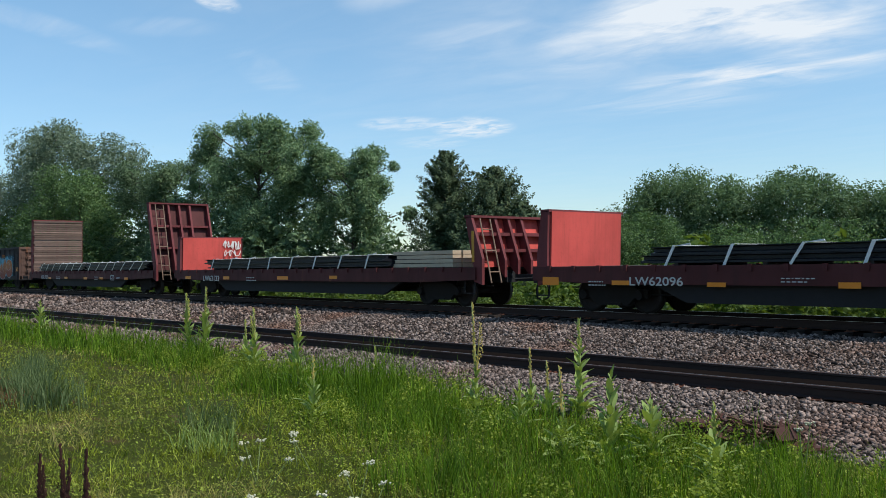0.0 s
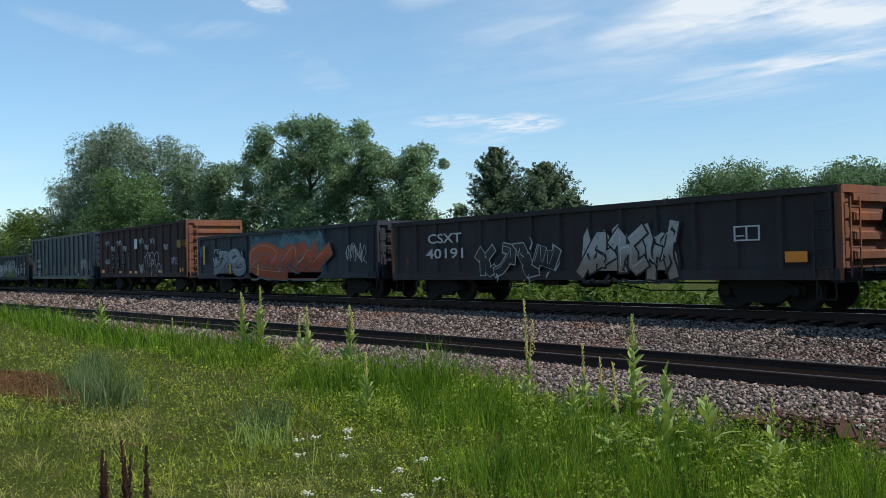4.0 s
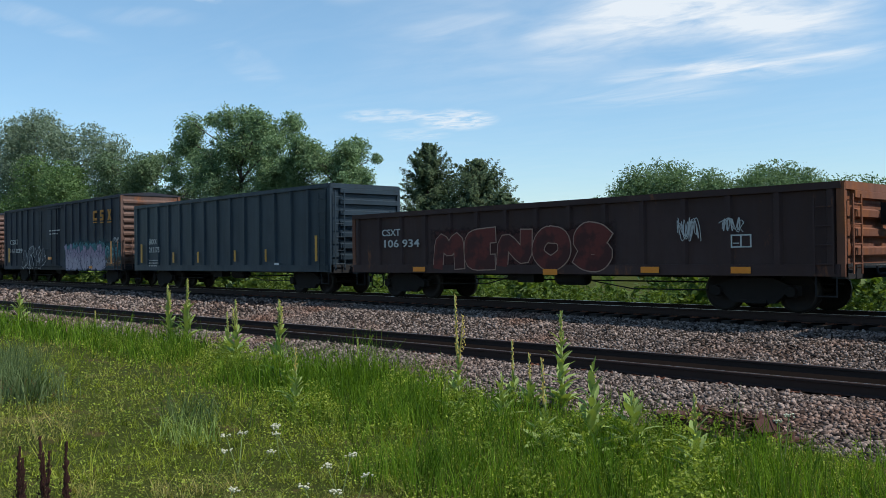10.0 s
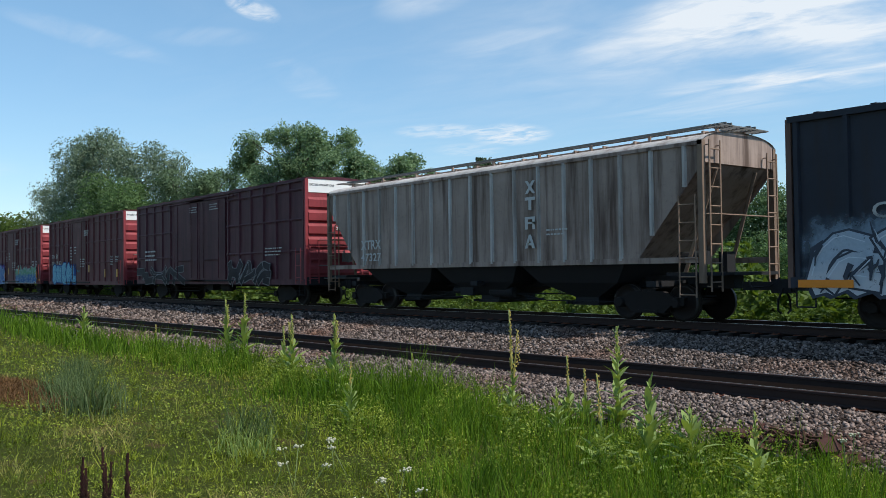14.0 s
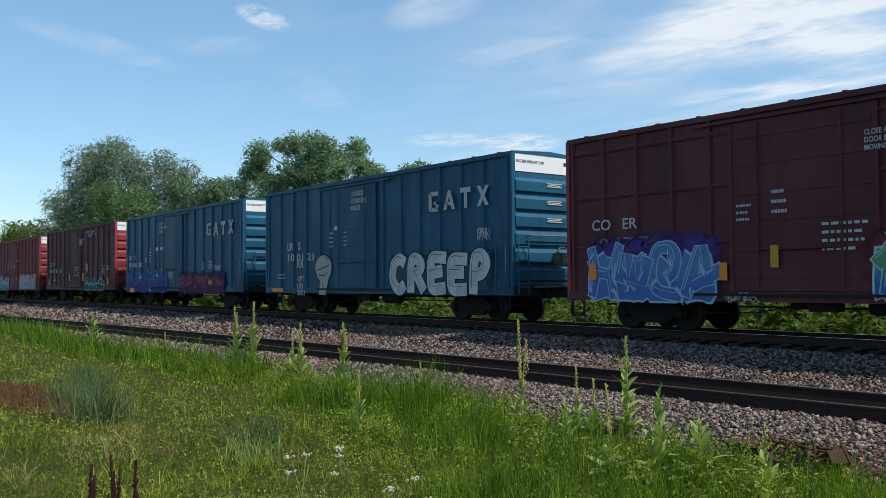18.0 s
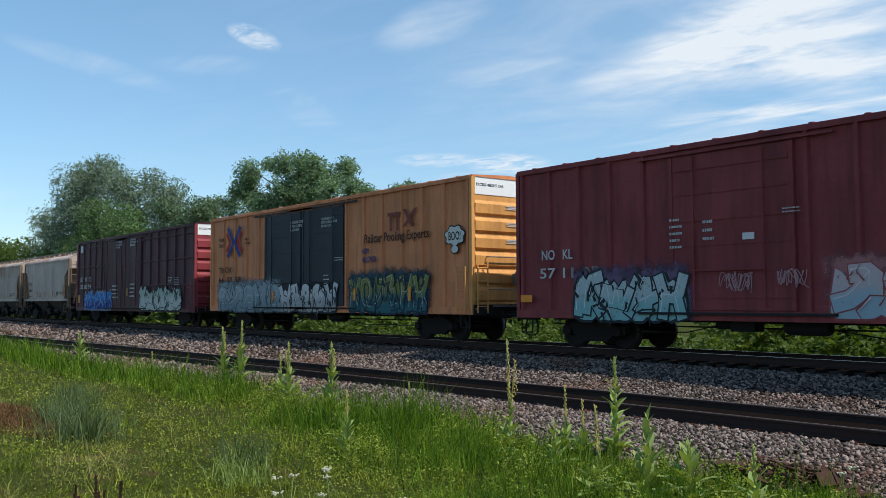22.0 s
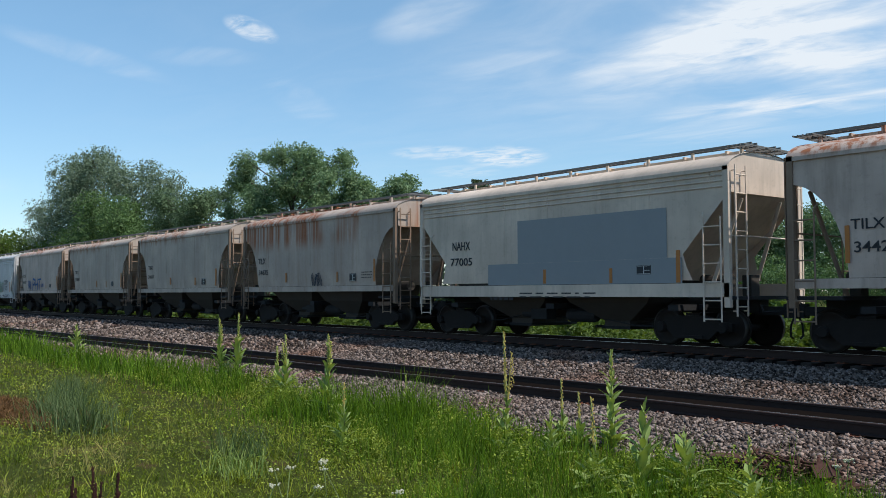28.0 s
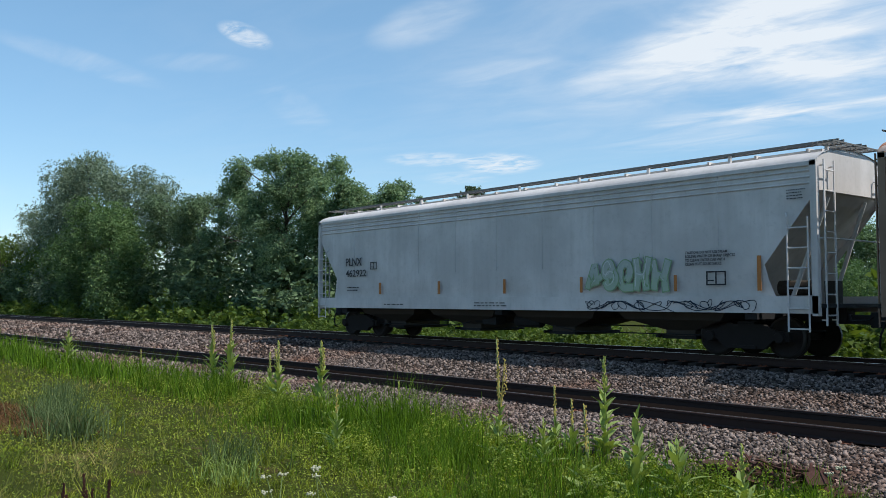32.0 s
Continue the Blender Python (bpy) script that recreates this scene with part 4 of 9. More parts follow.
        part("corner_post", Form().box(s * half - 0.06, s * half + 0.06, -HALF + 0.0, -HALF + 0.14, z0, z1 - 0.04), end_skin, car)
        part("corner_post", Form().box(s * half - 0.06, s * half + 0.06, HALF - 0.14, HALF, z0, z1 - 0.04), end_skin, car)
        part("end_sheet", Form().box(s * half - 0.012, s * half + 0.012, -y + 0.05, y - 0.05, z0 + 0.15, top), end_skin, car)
        if white_top:
            band = part("end_band", Form().box(s * half - 0.02, s * half + 0.03, -y, y, z1 - 0.56, z1 - 0.02), white_top, car, "white excess-height band")
            if s > 0:
                part("lettering", lettering("EXCESS HEIGHT CAR", 0.12, M_BLACKLETTER, 0.002, 0.002), M_BLACKLETTER, band, at=pose(half + 0.034, -1.34, z1 - 0.30, 0, 0, 90))
                part("car_number", Form().box(half + 0.031, half + 0.035, 0.62, 1.22, z1 - 0.30, z1 - 0.19), M_BLACKLETTER, band, "illegible dark number")
                for j in range(3):
                    zz = z0 + 0.35 + (z1 - 0.55 - z0 - 0.5) * (5.5 - j) / 6 + 0.02
                    f = Form()
                    for q in range(3):
                        f.box(-0.34 + 0.05 * ((q + j) % 2), 0.30 - 0.07 * (q % 2), -0.002, 0.002, zz - 0.045 * q, zz - 0.045 * q + 0.026)
                    part("stencil_lines", f, M_LETTER, car, at=pose(half + 0.115, 0.15, 0.05, 0, 0, 90))
        part("end_sill", Form().box(s * (half - 0.05) - 0.14, s * (half - 0.05) + 0.14, -HALF + 0.05, HALF - 0.05, z0 - 0.02, z0 + 0.3), M_IRON, car)
    # front end: ladder, brake wheel, crossover platform
    lad = ladder_form(z0 + 0.05, z0 + 1.6, 0.4)
    part("ladder", lad, end_skin, car, at=pose(half + 0.10, -HALF + 0.12, 0, 0, 0, 90))
    part("ladder", ladder_form(z0 + 0.05, z0 + 1.6, 0.4), end_skin, car, at=pose(half + 0.10, HALF - 0.55, 0, 0, 0, 90))
    part("ladder", ladder_form(z0 + 0.05, z0 + 1.45, 0.4, stand=0.10), end_skin, car, at=pose(half - 0.55, -HALF, 0))
    wheel = Form()
    for i in range(16):
        a, b = 2 * math.pi * i / 16, 2 * math.pi * (i + 1) / 16
        wheel.tube((half + 0.32, 0.25 + 0.27 * math.cos(a), z0 + 1.15 + 0.27 * math.sin(a)), (half + 0.32, 0.25 + 0.27 * math.cos(b), z0 + 1.15 + 0.27 * math.sin(b)), 0.018, 5)
    for a in (0.5, 2.6, 4.7):
        wheel.tube((half + 0.32, 0.25, z0 + 1.15), (half + 0.32, 0.25 + 0.27 * math.cos(a), z0 + 1.15 + 0.27 * math.sin(a)), 0.016, 5)
    wheel.box(half + 0.1, half + 0.3, 0.08, 0.42, z0 + 0.9, z0 + 1.25)
    part("brake_wheel", wheel, M_GALV if white_top else M_TRUCK, car, "hand brake wheel and gear box")
    part("crossover_platform", Form().box(half + 0.08, half + 0.42, -0.75, 0.75, z0 + 0.22, z0 + 0.27), M_GALV, car, "steel grating end platform")
    grab = Form()
    for zz in (z0 + 0.75, z0 + 1.75):
        grab.line([(half + 0.1, -1.0, zz), (half + 0.22, -1.0, zz), (half + 0.22, 1.0, zz), (half + 0.1, 1.0, zz)], 0.018, 6)
    part("grab_iron", grab, M_GALV, car)
    for x in (-half + 0.1, half - 0.52):
        part("step", step_form(), M_IRON, car, "stirrup step", at=pose(x, -HALF + 0.05, z0 + 0.05))
    underframe(car, half, z0 + 0.15, skin)
    add_trucks(car, (-half + 2.35, half - 2.35))
    return car


# ---- gondolas, low and high ----
def gondola(name, label, half, z0, z1, skin, *, ribs=13, end_skin=None, smooth_top=0.0, group=""):
    car = thing(name, label, "gondola car", group=group)
    end_skin = end_skin or skin
    y = HALF - 0.09
    part("floor", Form().box(-half, half, -y, y, z0 + 0.1, z0 + 0.2), M_RUST, car)
    for s in (-1, 1):
        part("side_sheet", Form().box(-half, half, s * y - 0.012, s * y + 0.012, z0 + 0.1, z1 - 0.05), skin, car)
        part("top_chord", Form().box(-half - 0.03, half + 0.03, s * (y + 0.02) - 0.085, s * (y + 0.02) + 0.085, z1 - 0.14, z1), skin, car)
        part("side_sill", Form().box(-half, half, s * (y + 0.03) - 0.07, s * (y + 0.03) + 0.07, z0, z0 + 0.24), skin, car)
    post = Form().prism([(-0.10, -y - 0.01), (-0.06, -HALF + 0.005), (0.06, -HALF + 0.005), (0.10, -y - 0.01)], z0 + 0.2, z1 - 0.13, "z").mesh("side_post", skin)
    back = pose(0, 0, 0, 0, 0, 180)
    for i in range(ribs + 1):
        x = -half + 0.2 + (2 * half - 0.4) * i / ribs
        part("side_post", post, skin, car, at=pose(x, 0, 0))
        part("side_post", post, skin, car, at=pose(x, 0, 0) @ back)
    n = 4 if z1 - z0 < 2.4 else 7
    for s in (-1, 1):
        part("end_sheet", Form().box(s * half - 0.02, s * half + 0.02, -y, y, z0 + 0.1, z1 - 0.03), end_skin, car)
        for k in range(n):
            zz = z0 + 0.3 + (z1 - z0 - 0.35) * (k + 0.5) / n
            hh = 0.3 * (z1 - z0 - 0.35) / n
            part("end_rib", Form().prism([(s * half, zz - hh), (s * (half + 0.12), zz - 0.6 * hh), (s * (half + 0.12), zz + 0.6 * hh), (s * half, zz + hh)], -y + 0.35, y - 0.02, "y"), end_skin, car)
        part("end_chord", Form().box(s * half - 0.08, s * half + 0.10, -y - 0.05, y + 0.05, z1 - 0.16, z1 + 0.005), end_skin, car)
        part("corner_post", Form().box(s * half - 0.07, s * half + 0.09, -HALF + 0.01, -HALF + 0.13, z0, z1 - 0.02), end_skin, car)
        part("corner_post", Form().box(s * half - 0.07, s * half + 0.09, HALF - 0.13, HALF - 0.01, z0, z1 - 0.02), end_skin, car)
        part("end_sill", Form().box(s * (half - 0.05) - 0.14, s * (half - 0.05) + 0.14, -HALF + 0.05, HALF - 0.05, z0 - 0.05, z0 + 0.25), M_IRON, car)
    part("ladder", ladder_form(z0 + 0.05, z1 - 0.25, 0.38), end_skin, car, at=pose(half + 0.10, -HALF + 0.16, 0, 0, 0, 90))
    if z1 - z0 > 2.4:
        part("ladder", ladder_form(z0 + 0.05, z1 - 0.9, 0.38), end_skin, car, at=pose(half + 0.10, HALF - 0.55, 0, 0, 0, 90))
    part("ladder", ladder_form(z0 + 0.05, z1 - 0.3, 0.38, stand=0.05), skin, car, at=pose(half - 0.5, -HALF, 0))
    wheel = Form()
    zc = z0 + 1.35
    for i in range(14):
        a, b = 2 * math.pi * i / 14, 2 * math.pi * (i + 1) / 14
        wheel.tube((half + 0.34, 0.3 + 0.27 * math.cos(a), zc + 0.27 * math.sin(a)), (half + 0.34, 0.3 + 0.27 * math.cos(b), zc + 0.27 * math.sin(b)), 0.018, 5)
    wheel.box(half + 0.12, half + 0.32, 0.1, 0.5, zc - 0.3, zc + 0.15)
    part("brake_wheel", wheel, M_TRUCK, car, "hand brake wheel")
    part("crossover_platform", Form().box(half + 0.10, half + 0.42, -0.7, 0.9, z0 + 0.16, z0 + 0.21), M_GALV, car, "steel grating end platform")
    for x in (-half + 0.1, half - 0.52):
        part("step", step_form(), M_IRON, car, "stirrup step", at=pose(x, -HALF + 0.06, z0 + 0.05))
    underframe(car, half, z0 + 0.12, skin)
    add_trucks(car, (-half + 2.1, half - 2.1))
    return car


# ---- covered hoppers ----
def hopper_car(name, label, half, skin, *, eave=4.10, crown=4.55, sill=(1.35, 1.57), waist=1.57, cut=1.25, bays=2, ribs=0, seams=7, end_top=3.55, bay_skin=None, walk_skin=None, rib_skin=None, rusty_fittings=True, deep_sill=False, angular=False, group=""):
    car = thing(name, label, "covered hopper", group=group)
    bay_skin, walk_skin = bay_skin or skin, walk_skin or M_GALV
    fittings = M_FITTING if rusty_fittings else skin
    # body: side sheets cut to an arc under each end, slope sheets between them, arched roof
    levels = [waist + (end_top - waist) * math.sin(math.pi / 2 * i / 10) for i in range(11)] + [eave]

    def reach(z):
        if z >= end_top - 1e-6:
            return half
        u = (z - waist) / (end_top - waist)
        return half - cut * ((1 - u if ribs else min(1.0, 1.45 * (1 - u)) - 0.18 * max(0, 0.25 - u) / 0.25) if angular else math.sqrt(max(0, 1 - u * u)))

    def slope(z):
        u = (z - waist) / (end_top - waist)
        return half if u >= 1 else min(reach(z) - 0.04, half - (1.25 if ribs else 1.75) * cut * (1 - u))

    def girth(z):
        return HALF - 0.05 - (0.0 if ribs else 0.05 * max(0, (waist + 0.8 - z) / 0.8) ** 2)
    f = Form()
    for s in (-1, 1):
        v, q = [], []
        for z in levels:
            v += [(-reach(z), s * girth(z), z), (reach(z), s * girth(z), z)]
        q = [(2 * i, 2 * i + 1, 2 * i + 3, 2 * i + 2) for i in range(len(levels) - 1)]
        f.add(v, q)
    part("body", f, skin, car, smooth=False)
    for s in (-1, 1):
        e = Form()
        v = []
        for z in levels:
            v += [(s * (slope(z) - 0.01), -girth(z) + 0.01, z), (s * (slope(z) - 0.01), girth(z) - 0.01, z)]
        arch = [(s * (half - 0.01), girth(eave) * math.cos(math.pi * i / 12), eave + (crown - eave) * math.sin(math.pi * i / 12)) for i in range(13)]
        e.add(v, [(2 * i, 2 * i + 1, 2 * i + 3, 2 * i + 2) for i in range(len(levels) - 1)])
        e.add(arch, [tuple(range(13))])
        part("slope_sheet", e, skin, car, "sloping end sheet")
    roof = Form()
    ring = [(girth(eave) + 0.03) * math.cos(math.pi * i / 16) for i in range(17)]
    rise = [eave + (crown - eave) * math.sin(math.pi * i / 16) for i in range(17)]
    v = [(sx * (half + 0.02), ring[i], rise[i]) for sx in (-1, 1) for i in range(17)]
    roof.add(v, [(i, i + 1, 17 + i + 1, 17 + i) for i in range(16)])
    rp = part("roof", roof, rib_skin or skin, car, smooth=True)
    part("eave_rail", Form().box(-half, half, -HALF - 0.0, -HALF + 0.08, eave - 0.06, eave + 0.03), skin, car)
    part("eave_rail", Form().box(-half, half, HALF - 0.08, HALF, eave - 0.06, eave + 0.03), skin, car)
    if angular and not ribs:
        for k in range(3):
            zz = eave - 0.16 - 0.13 * k
            part("side_ridge", Form().prism([(-girth(3) + 0.01, zz - 0.04), (-girth(3) - 0.03, zz), (-girth(3) + 0.01, zz + 0.04)], -half + 0.05, half - 0.05, "x"), skin, car)
    # welds or ribs on the sides
    for i in range(seams if not ribs else ribs):
        n = seams if not ribs else ribs
        x = -half + 0.5 + (2 * half - 1.0) * i / (n - 1)
        zlow = waist
        while reach(zlow) < abs(x) and zlow < end_top:
            zlow += 0.05
        d, w = (0.075, 0.055) if ribs else (0.012, 0.018)
        part("side_post" if ribs else "weld_seam", Form().prism([(x - w, -girth(3) + 0.01), (x - w * 0.6, -girth(3) - d), (x + w * 0.6, -girth(3) - d), (x + w, -girth(3) + 0.01)], zlow + (0 if ribs else 0.75), eave - 0.06, "z"), rib_skin or skin, car)
    # side sill, end posts, platforms
    for s in (-1, 1):
        part("side_sill", Form().box(-half + (0.0 if deep_sill else 0.15), half - (0.0 if deep_sill else 0.15), min(s * HALF, s * (HALF - 0.09)), max(s * HALF, s * (HALF - 0.09)), sill[0], sill[1]), skin, car)
        part("end_platform", Form().box(s * (half - 0.5) - 0.62, s * (half - 0.5) + 0.62, -HALF + 0.1, HALF - 0.1, 1.12, 1.20), M_IRON, car, "end platform grating")
        for yy in (-HALF + 0.06, HALF - 0.06):
            part("end_post", Form().box(s * (half - 0.06) - 0.07, s * (half - 0.06) + 0.07, yy - 0.06, yy + 0.06, 0.95, eave + 0.05), fittings, car)
            part("brace", Form().tube((s * (half - 0.12), yy * 0.55, end_top - 0.1), (s * (half - 0.95), yy * 0.62, 1.2), 0.05, 6), fittings, car)
        part("end_rail", Form().line([(s * (half - 0.02), -HALF + 0.1, 2.55), (s * (half + 0.10), -HALF + 0.3, 2.55), (s * (half + 0.10), HALF - 0.3, 2.55), (s * (half - 0.02), HALF - 0.1, 2.55)], 0.02, 6), fittings, car)
        part("ladder", ladder_form(0.75, eave + 0.05, 0.42), fittings, car, at=pose(s * (half + 0.02), -HALF + 0.14 if s > 0 else -HALF + 0.56, 0, 0, 0, 90 * s))
        part("ladder", ladder_form(0.75, eave - 0.1, 0.42), fittings, car, at=pose(s * (half + 0.02), HALF - 0.56 if s > 0 else HALF - 0.14, 0, 0, 0, 90 * s))
        rail = Form().line([(s * (half - 0.62), -HALF - 0.06, 0.62), (s * (half - 0.62), -HALF - 0.06, 3.0), (s * (half - 0.68), -HALF + 0.02, 3.12)], 0.02, 6)
        for k in range(6):
            zz = 0.68 + 0.42 * k
            rail.tube((s * (half - 0.62), -HALF - 0.06, zz), (s * (half - 0.16), -HALF - 0.06, zz), 0.017, 6)
        rail.line([(s * (half - 0.16), -HALF - 0.06, 0.62), (s * (half - 0.16), -HALF - 0.06, 3.0)], 0.02, 6)
        part("side_ladder", rail, fittings, car)
        valve = Form().tube((s * (half - 1.5), -0.35, 1.55), (s * (half - 0.7), -0.35, 1.55), 0.17, 12)
        valve.box(s * (half - 0.6) - 0.12, s * (half - 0.6) + 0.12, 0.1, 0.45, 1.2, 1.7)
        part("brake_cylinder", valve, bay_skin, car, "air brake cylinder on the end platform")
    # hopper bays under the body
    span = 2 * (half - (1.25 if ribs else 1.75) * cut) + 0.2
    bw = span / bays
    for i in range(bays):
        c = -span / 2 + bw * (i + 0.5)
        b = Form()
        v = []
        for z, hx, hy in ((waist + 0.02, bw * 0.5, girth(waist) - 0.02), (waist - 0.55, bw * 0.36, 1.15), (0.55, 0.42, 0.75), (0.42, 0.42, 0.75)):
            v += [(c - hx, -hy, z), (c + hx, -hy, z), (c + hx, hy, z), (c - hx, hy, z)]
        b.add(v, [(4 * k + j, 4 * k + (j + 1) % 4, 4 * k + 4 + (j + 1) % 4, 4 * k + 4 + j) for k in range(3) for j in range(4)] + [(12, 13, 14, 15)])
        bay = part("hopper_bay", b, bay_skin, car, "sloping discharge hopper")
        g = Form().box(c - 0.5, c + 0.5, -0.8, 0.8, 0.34, 0.42)
        g.tube((c - 0.55, -0.95, 0.40), (c - 0.55, 0.95, 0.40), 0.04, 8)
        g.tube((c + 0.55, -0.95, 0.40), (c + 0.55, 0.95, 0.40), 0.04, 8)
        part("outlet_gate", g, M_IRON, bay)
    part("centre_sill", Form().box(-half + 0.1, half - 0.1, -0.2, 0.2, 0.80, 1.12), M_IRON, car)
    # roof walk on stands, hatches down the middle
    w = Form()
    for yy in (-0.62, -0.40, 0.40, 0.62):
        w.box(-half - 0.05, half + 0.05, yy - 0.018, yy + 0.018, crown + 0.14, crown + 0.20)
    for i in range(int(half * 2 / 0.16)):
        x = -half + 0.16 * i
        for a, b in ((-0.62, -0.40), (0.40, 0.62)):
            w.box(x - 0.012, x + 0.012, a, b, crown + 0.155, crown + 0.185)
    walkway = part("roof_walk", w, walk_skin, car, "steel grating roof walk")
    for i in range(9):
        x = -half + 0.25 + (2 * half - 0.5) * i / 8
        st = Form()
        for yy in (-0.56, 0.56):
            st.box(x - 0.035, x + 0.035, yy - 0.03, yy + 0.03, crown - 0.16, crown + 0.15)
        part("stand", st, skin, walkway)
    for s in (-1, 1):
        e = Form()
        for yy in (-1.0, -0.5, 0, 0.5, 1.0):
            e.box(s * (half - 0.10) - 0.22, s * (half - 0.10) + 0.22, yy - 0.015, yy + 0.015, crown + 0.08, crown + 0.11)
        for k in range(5):
            x = s * (half - 0.10) - 0.22 + 0.11 * k
            e.box(x - 0.012, x + 0.012, -1.05, 1.05, crown + 0.09, crown + 0.12)
        part("end_walk", e, walk_skin, walkway, "end grating of the roof walk")
    h = Form().box(-half + 0.5, half - 0.5, -0.28, 0.28, crown - 0.02, crown + 0.09)
    n = 9 if half < 7 else 15
    for i in range(n):
        x = -half + 0.8 + (2 * half - 1.6) * i / (n - 1)
        h.box(x - 0.03, x + 0.03, -0.36, 0.36, crown + 0.05, crown + 0.12)
    part("trough_hatch", h, skin, rp, "long roof hatch with hold-down bars")
    add_trucks(car, (-half + 1.35, half - 1.35) if half < 7 else (-half + 2.0, half - 2.0))
    underframe(car, half, 1.0, skin, False)
    return car


# ---- flat cars with end walls, loaded with strapped steel ----
def flat_car(name, label, half, skin, *, frame_skin,  deck=1.18, low=0.62, front=2.65, rear=2.65, wood=None, seed=1, panel=None, group=""):
    car = thing(name, label, "flat car", group=group)
    for s in (-1, 1):
        sill = Form().prism([(-half, deck - 0.12), (-half, deck), (half, deck), (half, deck - 0.12), (half, low + 0.2), (half - 2.6, low + 0.12), (-half + 2.6, low + 0.12), (-half, low + 0.2)], s * HALF - 0.06, s * HALF + 0.02, "y")
        part("side_sill", sill, skin, car)
        fish = Form().prism([(-half + 3.6, low + 0.14), (half - 3.6, low + 0.14), (half - 4.6, low - 0.30), (-half + 4.6, low - 0.30)], s * (HALF - 0.2) - 0.05, s * (HALF - 0.2) + 0.05, "y")
        part("fishbelly_beam", fish, M_IRON, car)
        pk = Form().box(-0.05, 0.05, s * (HALF + 0.06) - 0.045, s * (HALF + 0.06) + 0.045, deck - 0.13, deck + 0.02).mesh("stake_pocket", skin)
        for i in range(24):
            part("stake_pocket", pk, skin, car, at=pose(-half + 0.6 + (2 * half - 1.2) * i / 23, 0, 0))
    plank = Form().box(-0.14, 0.14, -HALF + 0.06, HALF - 0.06, deck - 0.08, deck).mesh("deck_plank", M_TIE)
    for i in range(int(2 * half / 0.30)):
        part("deck_plank", plank, M_TIE, car, at=pose(-half + 0.16 + 0.30 * i, 0, 0))
    for s, top in ((1, front), (-1, rear)):
        if not top:
            continue
        h = top - deck
        lean = 0.72 * h / 3.2 if s > 0 else 0.06

        def edge(u, deep):
            """Along the car: deep 0 is the loaded face, 1 the outer edge; u from the deck to the top."""
            inner = half - 0.12 - lean * u if s > 0 else half - 0.46 - lean * u
            return s * (inner + deep * (0.34 - 0.10 * u))
        for yy in (-HALF + 0.05, HALF - 0.05):
            side = Form().prism([(edge(0, 1), deck - 0.5), (edge(0, 1.05), deck + 0.25), (edge(1, 1), top), (edge(1, 0), top), (edge(0, 0), deck), (edge(0, 0), deck - 0.4)], yy - 0.05, yy + 0.05, "y")
            part("bulkhead_side", side, frame_skin, car)
        tilt = [(edge(0, 0) - s * 0.06, deck), (edge(1, 0) - s * 0.06, top), (edge(1, 0), top), (edge(0, 0), deck)]
        sheet_mat = panel if panel else skin
        if not (wood and s < 0):
            sheet = part("bulkhead_sheet", Form().prism(tilt, -HALF + 0.1, HALF - 0.1, "y"), sheet_mat, car, "flat steel bulkhead sheet")
            if panel and s < 0 and seed == 2:
                for j, (yy, zz, ww, hh) in enumerate(((0.52, top - 0.45, 0.5, 0.34), (0.95, top - 0.55, 0.42, 0.42), (0.55, top - 0.85, 0.75, 0.30), (0.62, deck + 0.12, 0.6, 0.26))):
                    scribble(sheet, 0, 0, ww, hh, 0, (0.60, 0.58, 0.54), 31 + j, r=0.02, loops=3).matrix_basis = pose(-half + 0.62, yy, zz, 0, 0, 90)
        else:
            n, uneven = 24, random.Random(7)
            for k in range(n):
                a, b = deck + h * k / n, deck + h * (k + 1) / n - 0.012
                u, v, d = k / n, (k + 1) / n, uneven.uniform(0.05, 0.11)
                part("bulkhead_plank", Form().prism([(edge(u, 0) - s * d, a + uneven.uniform(0, 0.015)), (edge(v, 0) - s * d, b), (edge(v, 0), b), (edge(u, 0), a)], -HALF + 0.06 + uneven.uniform(-0.03, 0.03), HALF - 0.06 + uneven.uniform(-0.03, 0.03), "y"), wood, car)
        for yy in (-0.55, 0.0, 0.55):
            part("bulkhead_post", Form().prism([(edge(0, 0.9), deck - 0.3), (edge(0, 0.95), deck + 0.2), (edge(1, 0.9), top), (edge(1, 0), top), (edge(0, 0), deck)], yy - 0.05, yy + 0.05, "y"), frame_skin, car)
        for fz in (0.33, 0.66):
            zz = deck + h * fz
            part("bulkhead_rail", Form().box(min(edge(fz, 0.1), edge(fz, 0.8)), max(edge(fz, 0.1), edge(fz, 0.8)), -HALF + 0.08, HALF - 0.08, zz - 0.05, zz + 0.05), frame_skin, car)
        if s > 0 and panel:
            part("reflector", Form().box(edge(0.4, 0.4) - 0.05, edge(0.4, 0.4) + 0.05, -HALF - 0.012, -HALF + 0.001, deck + 0.15, deck + 1.05), M_YELLOW, car)
        part("bulkhead_cap", Form().box(min(edge(1, -0.2), edge(1, 1.1)), max(edge(1, -0.2), edge(1, 1.1)), -HALF, HALF, top - 0.02, top + 0.05), frame_skin, car)
        lad = Form()
        rung = lambda u: (edge(u, 1.25), deck - 0.45 + (h + 0.4) * u)
        for yy in (-1.25, -0.85):
            lad.tube((rung(0)[0], yy, rung(0)[1]), (rung(1)[0], yy, rung(1)[1]), 0.022, 6)
        for k in range(max(3, int(h / 0.4))):
            p, q = rung((k + 0.5) / max(3, int(h / 0.4)))
            lad.tube((p, -1.25, q), (p, -0.85, q), 0.018, 6)
        # front ladder in paler tan: its sunlit rails are rendered by colour
        part("ladder", lad, M_FITTING if s > 0 else skin, car)
    underframe(car, half, deck - 0.1, skin)
    add_trucks(car, (-half + 2.2, half - 2.2))
